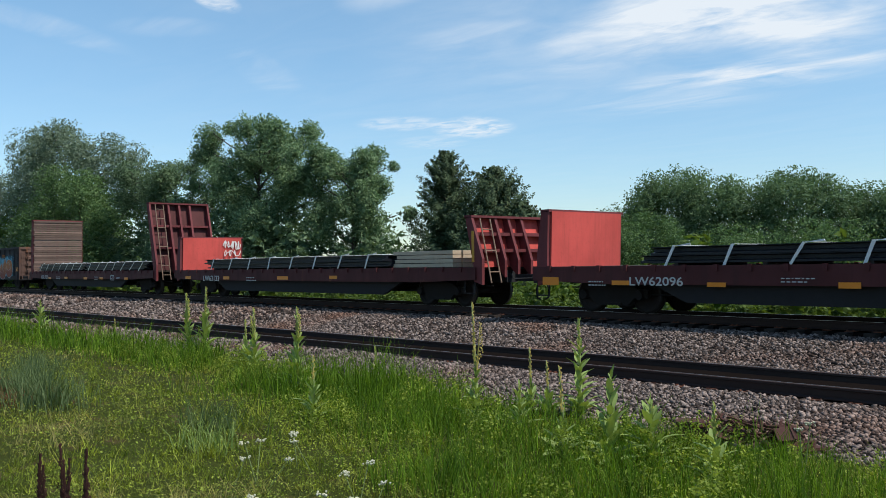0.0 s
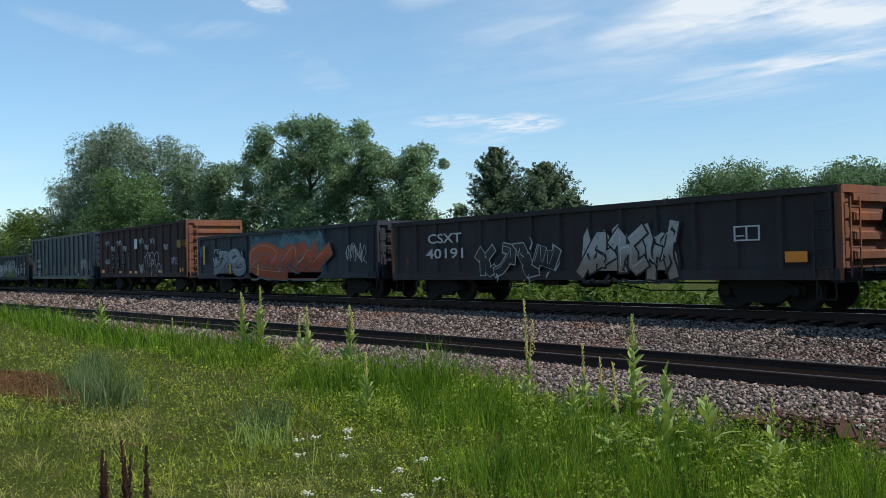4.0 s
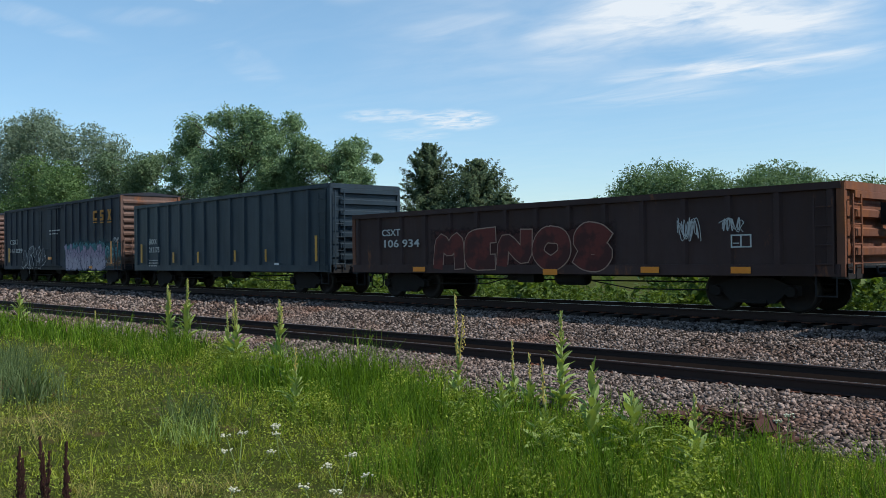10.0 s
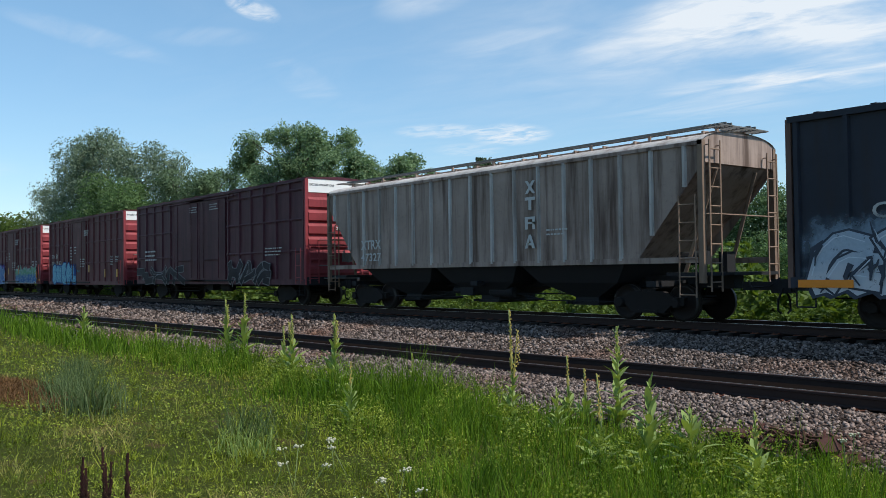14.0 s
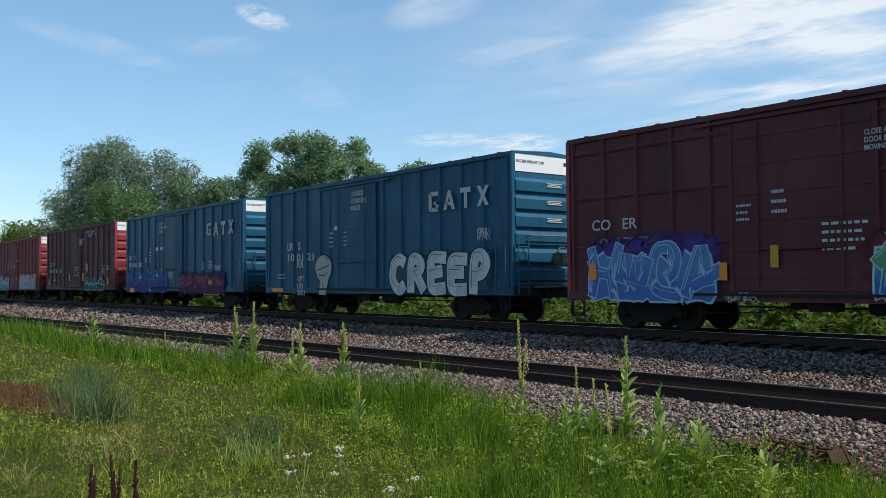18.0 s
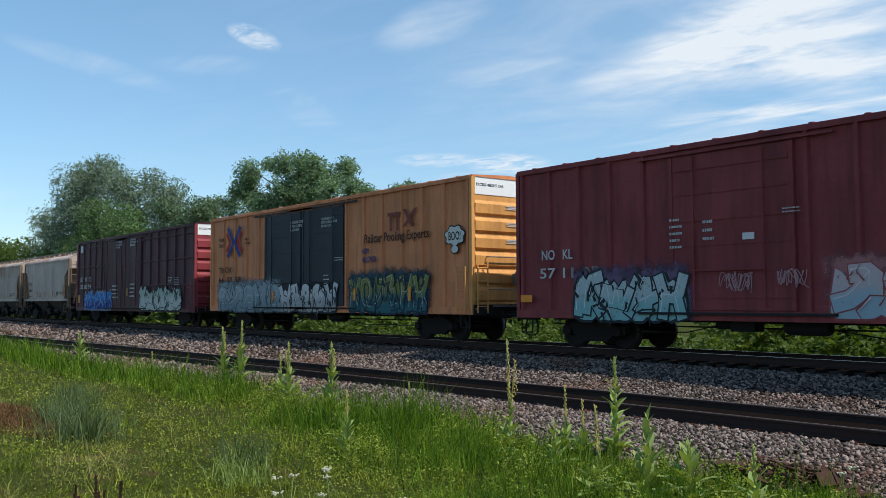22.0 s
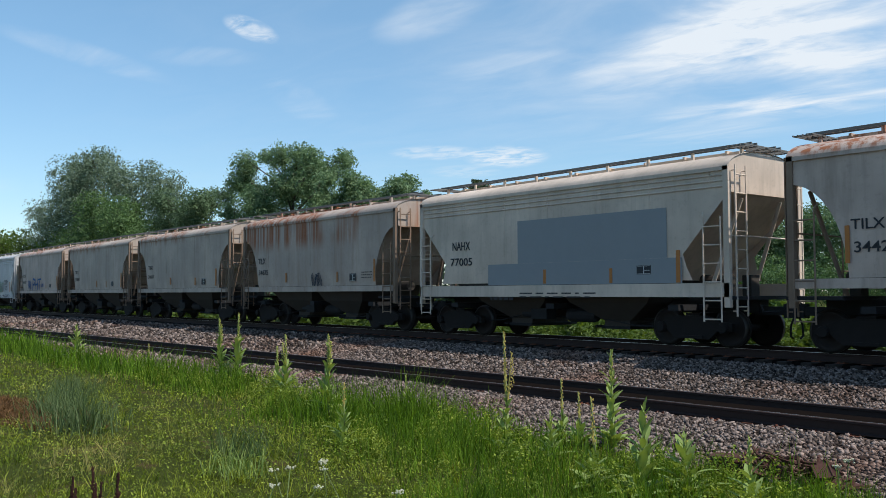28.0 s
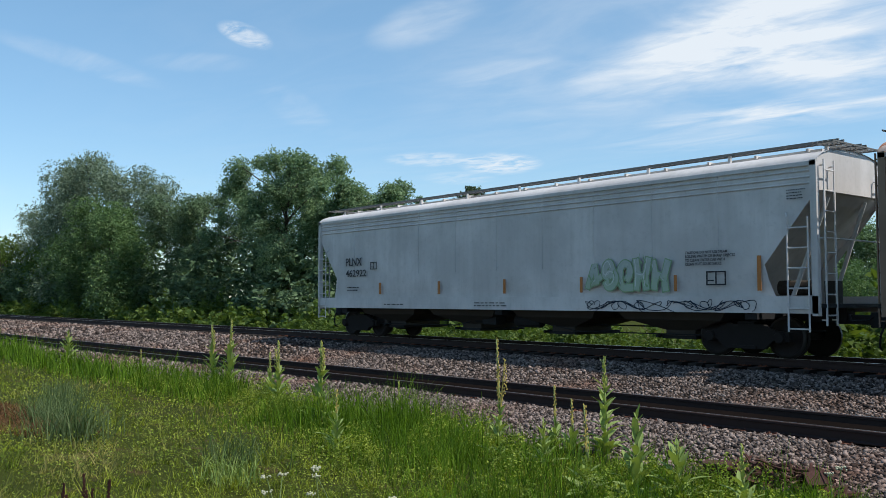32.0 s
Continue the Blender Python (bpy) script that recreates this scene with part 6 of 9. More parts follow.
def emblem(k, which, x, z, w, h, material, y):
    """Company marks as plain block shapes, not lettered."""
    f = Form()
    box = lambda a, b, c, d: f.box(x + a * w, x + b * w, -0.003, 0.003, z + c * h, z + d * h)
    if which == 0:
        box(0, 0.35, 0.2, 1), box(0.35, 1, 0.8, 1), box(0.35, 1, 0.2, 0.4), box(0, 1, 0, 0.09)
    elif which == 1:
        box(0, 1, 0.82, 1), box(0, 0.35, 0.6, 0.82), box(0, 1, 0.5, 0.66), box(0.65, 1, 0.36, 0.5), box(0, 1, 0.2, 0.36), box(0, 1, 0, 0.09)
    elif which == 2:
        f.prism([(x, z + 0.2 * h), (x + 0.35 * w, z + 0.2 * h), (x + w, z + h), (x + 0.65 * w, z + h)], -0.003, 0.003)
        f.prism([(x, z + h), (x + 0.35 * w, z + h), (x + w, z + 0.2 * h), (x + 0.65 * w, z + 0.2 * h)], -0.005, 0.005)
        box(0, 1, 0, 0.09)
    elif which in (3, 10):
        f.prism([(x, z), (x + 0.28 * w, z), (x + w, z + h), (x + 0.72 * w, z + h)], -0.003, 0.003)
        f.prism([(x, z + h), (x + 0.28 * w, z + h), (x + w, z), (x + 0.72 * w, z)], -0.005, 0.005)
    elif which in (4, 9):
        box(0, 1, 0.76, 1), box(0.36, 0.64, 0, 0.76)
    elif which == 5:
        box(0, 0.28, 0, 1), box(0.28, 1, 0.8, 1), box(0.28, 1, 0.42, 0.58), box(0.74, 1, 0, 0.8)
    elif which in (6, 8):
        f.prism([(x, z), (x + 0.26 * w, z), (x + 0.6 * w, z + h), (x + 0.4 * w, z + h)], -0.003, 0.003)
        f.prism([(x + w, z), (x + 0.74 * w, z), (x + 0.4 * w, z + h), (x + 0.6 * w, z + h)], -0.005, 0.005)
        box(0.25, 0.75, 0.22, 0.4)
    elif which == 7:
        box(0, 0.3, 0.05, 0.95), box(0.15, 0.95, 0.8, 1), box(0.15, 0.95, 0, 0.2), box(0.72, 0.98, 0.1, 0.48), box(0.5, 0.98, 0.36, 0.5)
    elif which == 12:
        box(0, 0.48, 0.8, 1), box(0.16, 0.32, 0, 0.8), box(0.52, 1, 0.8, 1), box(0.68, 0.84, 0, 0.8)
    elif which == 13:
        f.prism([(x, z + 0.05 * h), (x + 0.2 * w, z + 0.05 * h), (x + w, z + h), (x + 0.8 * w, z + h)], -0.003, 0.003)
        f.prism([(x, z + h), (x + 0.2 * w, z + h), (x + 0.8 * w, z), (x + 0.6 * w, z)], -0.005, 0.005)
    elif which == 11:
        for col, lines in (((0.02, 0.06, 0.26), ([(0.06, 0.97), (0.46, 0.5), (0.06, 0.03)], [(0.94, 0.97), (0.54, 0.5), (0.94, 0.03)])), ((0.46, 0.035, 0.04), ([(0.0, 0.80), (0.24, 0.5), (0.0, 0.20)], [(1.0, 0.80), (0.76, 0.5), (1.0, 0.20)]))):
            for pts in lines:
                part("emblem", ribbon(Form(), [(x + w * p, z + h * q) for p, q in pts], 0.07 * w), spray(col, None, 0.05), CARS[k], at=pose(0, y, 0))
        return
    part("emblem", f, material, CARS[k], at=pose(0, y, 0))


COUNT = [0]


def mark(k, kind, x, z, w, h, what):
    """One marking on the near side of car k: its lower left corner, width and height in metres."""
    COUNT[0] += 1
    seed = COUNT[0]
    car, y = CARS[k], side_of(k)
    if k.startswith("h") and z + h < 1.5:
        y = -HALF - 0.006
    if kind == "T":
        fitted(k, what, x, z, w, h, M_LETTER, y)
    elif kind == "D":
        fitted(k, what, x, z, w, h, M_BLACKLETTER if k != "X" else spray((0.06, 0.03, 0.02)), y)
    elif kind == "X":
        fitted(k, what, x, z, w, h, M_LETTER if not what.startswith(("next", "any")) else spray((0.06, 0.03, 0.02)), y, "stencil")
    elif kind == "N":
        fitted(k, what, x, z, w, h, spray((0.03, 0.05, 0.16), None, 0.1), y - 0.004, "graffiti_tag")
    elif kind in "BE":
        bars(car, x, z, w, h, int(what), M_LETTER if kind == "B" else M_BLACKLETTER, y, seed)
    elif kind == "O" and k.startswith("h"):
        part("reflector", Form().box(x, x + 0.6 * w, -0.004, 0.004, z, z + 0.85 * h), M_FADED, car, "faded orange reflector strip", at=pose(0, y - 0.008, 0))
    elif kind in "OY":
        part("reflector", Form().box(x, x + w, -0.004, 0.004, z, z + h), M_ORANGE if kind == "O" else M_YELLOW, car, at=pose(0, y - (0.048 if k in "DEFIKMNPQSTUVWXY" else 0.008), 0))
    elif kind in ("S", "R2"):
        f = Form()
        for a, b, c, d in ((0, 1, 0, 0.1), (0, 1, 0.9, 1), (0, 0.07, 0.1, 0.9), (0.93, 1, 0.1, 0.9), (0.46, 0.53, 0.1, 0.9), (0.1, 0.4, 0.3, 0.38)):
            f.box(x + a * w, x + b * w, -0.003, 0.003, z + c * h, z + d * h)
        part("stencil_box", f, M_LETTER if kind == "S" else M_BLACKLETTER, car, at=pose(0, y, 0))
    elif kind == "R":
        p = part("consolidated_stencil", Form().box(x, x + w, -0.003, 0.003, z, z + h), M_BLACKLETTER, car, at=pose(0, y, 0))
        f = Form()
        for a, b, c, d in ((0.04, 0.96, 0.90, 0.95), (0.04, 0.96, 0.05, 0.10), (0.47, 0.53, 0.1, 0.9), (0.55, 0.92, 0.42, 0.48)):
            f.box(x + a * w, x + b * w, -0.0025, 0.0025, z + c * h, z + d * h)
        part("stencil_lines", f, M_LETTER, p, at=pose(0, -0.004, 0))
    elif kind == "K":
        for j in range(3):
            scribble(car, x + 0.04 * w * j, z + 0.10 * h * j, w * (0.95 - 0.1 * j), h * (0.9 - 0.15 * j), y - 0.004 * j, tuple(0.7 * v for v in PAINTS[what]), seed * 3 + j, r=max(0.009, 0.013 * h), loops=2 + j)
    elif kind == "L":
        if k == "G":
            bubbles = (bow(0.10, 0.42, 0.10, 0.42, 60, 330), bow(0.27, 0.55, 0.16, 0.45, 200, -20), bow(0.47, 0.52, 0.17, 0.47, 190, -15), bow(0.30, 0.62, 0.07, 0.28, 250, -70), bow(0.36, 0.25, 0.10, 0.27, 100, -60), bow(0.72, 0.72, 0.10, 0.27, 160, -80) + [(0.70, 0.40), (0.66, 0.0)], bow(0.83, 0.33, 0.07, 0.18, 150, -200), bow(0.96, 0.22, 0.03, 0.22, 90, -80), [(0.48, 0.72), (0.50, 0.55), (0.54, 0.70), (0.57, 0.52), (0.60, 0.68)], bow(0.55, 0.42, 0.06, 0.08, 160, 20))
            colour = (0.50, 0.51, 0.50)
        else:
            bubbles = [[(0.02 + 0.32 * j, 0.15), (0.08 + 0.32 * j, 0.85), (0.22 + 0.32 * j, 0.92), (0.15 + 0.32 * j, 0.50), (0.30 + 0.32 * j, 0.42), (0.25 + 0.32 * j, 0.05), (0.05 + 0.32 * j, 0.10)] for j in range(3)] + [[(0.10, 0.80), (0.24, 0.20), (0.36, 0.72), (0.52, 0.10)], [(0.48, 0.95), (0.60, 0.35), (0.76, 0.90), (0.98, 0.55), (0.92, 0.02)], [(0.0, 0.45), (0.2, 0.55), (0.45, 0.40), (0.70, 0.52), (1.0, 0.35)]]
            colour = (0.28, 0.46, 0.42)
        for j, pts in enumerate(bubbles):
            f = ribbon(Form(), rounded([(x + w * p, z + h * q) for p, q in pts], 2 if k == "G" else 1), 0.020)
            part("graffiti_outline", f, spray(colour), car, at=pose(0, y - 0.005 - 0.002 * j, 0))
        if k != "G":
            part("graffiti_fill", jagged_band(w, 0.9 * h, 3, random.Random(seed)), spray((0.05, 0.10, 0.11), (0.03, 0.06, 0.07), 0.3, False, False, True), car, at=pose(x, y - 0.003, z))
    elif kind == "W":
        n, style = what.split()
        fill, edge, glow, second = STYLES[style]
        wildstyle(car, x, z, w, h, int(n), y, fill, edge, glow, second, seed, "sprayed lettering that cannot be read", style in ("paleoutline", "whiteoutline", "greyoutline", "softgreen", "orange_teal"), 2 if style == "orange_teal" else 1)
    elif kind in ("G", "G2"):
        rng = random.Random(seed)
        n = len(what)
        fill, edge, glow, fat, shine = {
            "CROT": (spray((0.02, 0.018, 0.018), None, 0.1), spray((0.42, 0.42, 0.41), None, 0.2), None, 0.11, None),
            "MENOS": (spray((0.13, 0.030, 0.024), (0.06, 0.02, 0.018), 0.2), spray((0.34, 0.22, 0.17), None, 0.12), (0.05, 0.014, 0.012), 0.17, None),
            "SHEOL": (spray((0.21, 0.50, 0.60), (0.015, 0.09, 0.22), 0.0, False, True), spray((0.012, 0.055, 0.20), None, 0.0), (0.012, 0.06, 0.22), 0.235, None),
            "CREEP": (spray((0.60, 0.60, 0.56), (0.45, 0.47, 0.46), 0.12), spray((0.02, 0.025, 0.03), None, 0.1), (0.03, 0.08, 0.11), 0.185, spray((0.03, 0.10, 0.13))),
            "PHT": (spray((0.04, 0.12, 0.30), None, 0.1), spray((0.04, 0.12, 0.30), None, 0.1), None, 0.04, None)}[what]
        if glow:
            mist(car, x - 0.06 * w, z - 0.06 * h, w * 1.12, h * 1.2, y, glow)
        for i, ch in enumerate(what):
            cw = w / n
            sprayed_letter(car, ch, x + cw * i, z + rng.uniform(0, 0.04) * h, cw * (0.60 if what == "CROT" else 1.02), h * rng.uniform(0.95, 1.03), y - 0.006 - 0.014 * (i % 2), fat * min(h, cw), fill, edge, rng, 0.08 if what == "SHEOL" else (0.018 if what == "CROT" else 0.03), shine, 0.04, "sprayed graffiti letter")
    elif kind == "P":
        if what == "palegrey":
            for grow, tint, off in ((0.05, (0.02, 0.025, 0.03), 0.004), (0.0, (0.42, 0.42, 0.38), 0.009)):
                f = Form()
                if k == "T":
                    f.prism([(0.22 * w - grow, 0.0), (0.62 * w + grow, 0.0), (0.86 * w + grow, 0.55 * h), (0.35 * w - grow, 0.5 * h)], -0.001, 0.001)
                ring = [(w / 2 + (0.47 * w + grow) * math.cos(a) * (1 + 0.04 * math.sin(3 * a)), (0.66 if k == "T" else 0.5) * h + ((0.33 if k == "T" else 0.45) * h + grow) * math.sin(a)) for a in (0.2 * i for i in range(31))]
                f.prism(ring, -0.002, 0.002)
                part("graffiti_cloud", f, spray(tint, None, 0.1), car, at=pose(x, y - off, z))
            if k == "T":
                f = Form()
                for pts in ([(0.15, 0.62), (0.45, 0.66), (0.85, 0.74)], [(0.25, 0.50), (0.55, 0.47), (0.72, 0.56)], [(0.42, 0.30), (0.50, 0.18), (0.66, 0.12)], [(0.62, 0.95), (0.68, 0.86)], [(0.74, 0.93), (0.78, 0.84)]):
                    ribbon(f, rounded([(w * p, h * q) for p, q in pts], 2), 0.02)
                part("graffiti_stroke", f, spray((0.02, 0.025, 0.03), None, 0.1), car, at=pose(x, y - 0.014, z))
        else:
            part("paint_patch", Form().box(x, x + w, -0.002, 0.002, z, z + h), PATCH if what == "patch" else spray(PAINTS[what]), car, at=pose(0, y + (0.002 if what == "patch" else 0), 0))
    elif kind == "C":
        tint, which = what.split()
        emblem(k, int(which), x, z, w, h, M_LETTER if tint == "white" else spray(PAINTS.get(tint, (0.4, 0.05, 0.05))), y)


mark("A", "T", -6.84, 0.71, 1.49, 0.21, "LW62096")
mark("A", "B", -8.09, 0.7, 0.53, 0.17, "2")
mark("A", "B", -2.99, 0.81, 0.72, 0.14, "2")
mark("A", "O", -9.63, 0.7, 0.55, 0.21, "")
mark("A", "O", -7.36, 0.72, 0.52, 0.11, "")
mark("A", "O", -4.72, 0.7, 0.46, 0.1, "")
mark("A", "O", -1.79, 0.7, 0.44, 0.12, "")
mark("B", "T", -7.13, 0.71, 1.46, 0.23, "LW62133")
mark("B", "B", -3.31, 0.73, 0.85, 0.22, "2")
mark("B", "O", -8.86, 0.79, 0.52, 0.13, "")
mark("B", "O", -5.27, 0.78, 0.51, 0.13, "")
mark("B", "O", -0.93, 0.79, 0.77, 0.13, "")
mark("B", "O", 2.6, 0.83, 0.47, 0.11, "")
mark("C", "T", -7.24, 0.73, 1.33, 0.21, "NOKL 72537")
mark("C", "B", -4.41, 0.73, 0.73, 0.2, "2")
mark("C", "B", 1.86, 0.71, 0.56, 0.24, "2")
mark("C", "B", 5.05, 0.77, 0.5, 0.12, "2")
mark("C", "O", -5.83, 0.73, 0.48, 0.12, "")
mark("C", "O", -2.93, 0.73, 0.51, 0.13, "")
mark("C", "O", 0.26, 0.72, 0.52, 0.13, "")
mark("C", "O", 2.69, 0.73, 0.46, 0.12, "")
mark("C", "O", 6.12, 0.72, 0.46, 0.12, "")
mark("C", "S", 4.23, 0.69, 0.46, 0.27, "")
mark("D", "W", 0.42, 0.67, 6.21, 1.41, "4 orange_teal")
mark("D", "W", -7.29, 0.7, 7.15, 1.56, "5 pink")
mark("D", "K", 1.59, 2.09, 0.59, 0.24, "orange")
mark("D", "K", 2.93, 2.09, 0.45, 0.28, "orange")
mark("D", "K", 4.16, 2.09, 0.57, 0.31, "orange")
mark("D", "O", -7.71, 1.08, 0.61, 0.27, "")
mark("D", "O", 7.46, 1.21, 0.5, 0.24, "")
mark("D", "T", -6.05, 2.09, 0.63, 0.2, "58")
mark("E", "T", -5.93, 1.89, 1.74, 0.31, "CSXT")
mark("E", "T", -6.05, 1.4, 1.93, 0.32, "40191")
mark("E", "W", -3.48, 0.74, 3.46, 1.14, "4 paleoutline")
mark("E", "W", 0.87, 0.7, 3.17, 1.51, "3 silver")
mark("E", "S", 5.54, 1.59, 0.66, 0.34, "")
mark("E", "O", 6.81, 1.1, 0.51, 0.23, "")
mark("E", "O", 9.6, 1.12, 0.65, 0.21, "")
mark("F", "T", -6.01, 1.94, 0.7, 0.22, "ITFX")
mark("F", "T", -6.2, 1.58, 1.04, 0.2, "604243")
mark("F", "B", -6.08, 0.99, 0.87, 0.27, "2")
mark("F", "W", -2.1, 0.74, 6.48, 1.78, "2 bigorange")
mark("F", "W", -6.17, 0.81, 3.59, 1.38, "2 pale")
mark("F", "K", 5.92, 1.3, 1.55, 0.88, "white")
mark("F", "K", -4.21, 1.1, 0.75, 0.99, "white")
mark("F", "K", -4.97, 0.91, 0.54, 0.59, "grey")
mark("F", "K", -7.8, 1.73, 0.44, 0.73, "teal")
mark("F", "Y", -7.27, 1.46, 0.22, 0.9, "")
mark("F", "Y", -4.23, 0.97, 0.15, 0.46, "")
mark("F", "Y", -1.37, 0.93, 0.13, 0.46, "")
mark("G", "K", -5.98, 2.78, 0.81, 0.39, "white")
mark("G", "K", -4.95, 2.41, 0.87, 0.42, "white")
mark("G", "K", -3.8, 2.73, 0.86, 0.4, "white")
mark("G", "K", -2.7, 2.38, 0.83, 0.41, "white")
mark("G", "K", 0.15, 2.7, 0.81, 0.44, "white")
mark("G", "K", 1.02, 2.38, 0.8, 0.37, "white")
mark("G", "K", 1.98, 2.64, 0.75, 0.44, "white")
mark("G", "K", 4.04, 2.29, 0.66, 0.41, "white")
mark("G", "K", 5.07, 1.49, 0.92, 0.49, "white")
mark("G", "G", -4.95, 1.44, 3.85, 0.79, "CROT")
mark("G", "L", 0.86, 0.94, 2.95, 1.33, "3")
mark("G", "K", 0.15, 0.98, 0.69, 0.75, "white")
mark("G", "P", -0.68, 2.49, 0.51, 0.58, "white")
mark("G", "T", -6.11, 1.68, 0.82, 0.29, "4331")
mark("G", "O", -6.74, 1.13, 0.46, 0.2, "")
mark("G", "O", -3.43, 1.11, 0.43, 0.13, "")
mark("G", "O", -1.62, 1.09, 0.45, 0.13, "")
mark("G", "O", -0.69, 1.08, 0.51, 0.14, "")
mark("G", "O", 3.24, 1.1, 0.45, 0.12, "")
mark("G", "O", 6.29, 1.12, 0.47, 0.21, "")
mark("G", "P", 5.92, 2.39, 0.66, 0.4, "yellow")
mark("G", "P", 6.71, 2.39, 0.46, 0.38, "yellow")
mark("H", "T", -6.43, 2.01, 0.96, 0.23, "SRXX")
mark("H", "T", -6.44, 1.64, 1.1, 0.23, "212222")
mark("H", "B", -6.45, 1.02, 1.02, 0.41, "3")
mark("H", "K", 5.36, 1.26, 1.29, 0.99, "white")
mark("H", "P", 4.54, 1.01, 0.29, 0.12, "white")
mark("H", "Y", -7.34, 1.15, 0.18, 0.92, "")
mark("H", "Y", -3.98, 1.14, 0.15, 0.5, "")
mark("H", "Y", -1.65, 1.14, 0.13, 0.51, "")
mark("H", "Y", 1.5, 1.17, 0.12, 0.47, "")
mark("H", "Y", 3.85, 1.17, 0.12, 0.48, "")
mark("H", "Y", 7.15, 1.35, 0.1, 0.72, "")
mark("I", "T", -4.1, 1.83, 1.22, 0.21, "OFOX")
mark("I", "T", -4.11, 1.35, 1.34, 0.21, "31 655")
mark("I", "W", -2.4, 0.95, 1.44, 1.13, "3 white")
mark("I", "W", -0.79, 0.77, 4.23, 1.59, "5 silvergreen")
mark("I", "W", 3.59, 0.83, 0.73, 1.18, "2 silver")
mark("I", "K", -6.28, 0.85, 0.98, 0.7, "white")
mark("I", "K", -5.08, 0.89, 0.63, 0.48, "white")
mark("I", "K", -7.56, 1.3, 1.08, 0.49, "white")
mark("I", "K", 4.53, 0.99, 0.48, 0.86, "white")
mark("I", "K", 5.31, 1.7, 0.57, 0.38, "white")
mark("I", "K", 6.56, 1.01, 0.53, 0.9, "white")
mark("I", "S", 5.4, 1.3, 0.65, 0.36, "")
mark("I", "O", -7.36, 1.87, 0.42, 0.2, "")
mark("I", "O", 6.82, 1.9, 0.34, 0.2, "")
mark("J", "T", -6.39, 1.93, 0.68, 0.25, "SO")
mark("J", "T", -6.41, 1.49, 2.04, 0.23, "150 564")
mark("J", "K", -4.06, 1.47, 0.69, 0.5, "white")
mark("J", "K", -3.02, 1.61, 0.74, 0.58, "white")
mark("J", "K", 0.04, 1.4, 0.76, 0.8, "white")
mark("J", "K", 0.31, 0.75, 0.56, 0.57, "white")
mark("J", "K", 0.98, 1.21, 0.8, 0.42, "grey")
mark("J", "S", 5.63, 1.16, 0.48, 0.29, "")
mark("J", "O", -7.7, 1.11, 0.82, 0.13, "")
mark("J", "O", -3.82, 1.07, 0.54, 0.13, "")
mark("J", "O", -0.79, 1.06, 0.52, 0.13, "")
mark("J", "O", 3.4, 1.09, 0.49, 0.12, "")
mark("J", "O", 6.93, 1.15, 0.41, 0.13, "")
mark("K", "T", -6.45, 1.94, 0.9, 0.21, "CSXT")
mark("K", "T", -6.34, 1.58, 1.69, 0.24, "106 934")
mark("K", "G", -3.99, 0.87, 6.51, 1.17, "MENOS")
mark("K", "K", 4.33, 1.53, 0.58, 0.63, "white")
mark("K", "K", 5.39, 1.72, 0.6, 0.39, "white")
mark("K", "O", -4.9, 0.84, 0.55, 0.14, "")
mark("K", "O", 0.31, 0.78, 0.48, 0.15, "")
mark("K", "O", 3.34, 0.85, 0.5, 0.14, "")
mark("K", "O", 5.65, 0.85, 0.46, 0.14, "")
mark("K", "S", 5.63, 1.4, 0.48, 0.28, "")
mark("L", "T", -6.41, 1.99, 0.84, 0.24, "SRXX")
mark("L", "T", -6.39, 1.62, 1.1, 0.24, "212175")
mark("L", "B", -6.4, 0.99, 1.02, 0.38, "3")
mark("L", "Y", -7.3, 1.14, 0.19, 0.88, "")
mark("L", "Y", -3.95, 1.15, 0.16, 0.45, "")
mark("L", "Y", -1.63, 1.15, 0.14, 0.45, "")
mark("L", "Y", 1.49, 1.18, 0.14, 0.44, "")
mark("L", "Y", 3.83, 1.17, 0.12, 0.46, "")
mark("L", "Y", 7.17, 1.17, 0.14, 0.89, "")
mark("L", "P", 4.49, 1.01, 0.31, 0.11, "white")
mark("M", "C", 5.83, 3.21, 0.57, 0.63, "gold 0")
mark("M", "C", 6.79, 3.18, 0.44, 0.66, "gold 1")
mark("M", "C", 7.74, 3.17, 0.51, 0.66, "gold 2")
mark("M", "T", -8.02, 2.33, 1.61, 0.31, "CSXT")
mark("M", "T", -8.03, 1.8, 2.41, 0.27, "161029")
mark("M", "W", 1.84, 0.8, 5.65, 1.35, "6 lilac")
mark("M", "W", -5.63, 0.76, 4.27, 1.39, "4 whiteoutline")
mark("M", "W", 7.49, 0.99, 1.91, 1.09, "3 teal")
mark("M", "B", -0.76, 2.79, 1.77, 0.37, "2")
mark("M", "K", 8.46, 2.12, 0.79, 0.36, "white")
mark("M", "Y", -8.23, 1.23, 0.29, 0.89, "")
mark("M", "O", 8.21, 1.1, 0.16, 1.14, "")
mark("M", "O", -0.9, 1.37, 0.59, 0.15, "")
mark("M", "O", 5.36, 0.88, 0.44, 0.12, "")
mark("M", "S", 6.79, 1.64, 0.49, 0.29, "")
mark("N", "W", -7.21, 0.71, 5.61, 1.44, "4 paleblue")
mark("N", "W", 1.66, 0.8, 5.79, 1.14, "5 greyoutline")
mark("N", "P", 7.15, 1.61, 0.36, 0.41, "white")
mark("N", "O", 6.82, 0.9, 0.96, 0.12, "")
mark("N", "O", 4.51, 0.71, 0.48, 0.11, "")
mark("N", "O", 1.65, 0.7, 0.49, 0.13, "")
mark("N", "O", -0.03, 0.69, 0.6, 0.13, "")
mark("N", "O", -7.48, 0.87, 1.17, 0.16, "")
mark("N", "K", 7.02, 2.58, 0.59, 0.72, "grey")
mark("N", "T", -5.93, 2.23, 1.35, 0.31, "CSXT")
mark("N", "S", 3.7, 1.54, 0.59, 0.35, "")
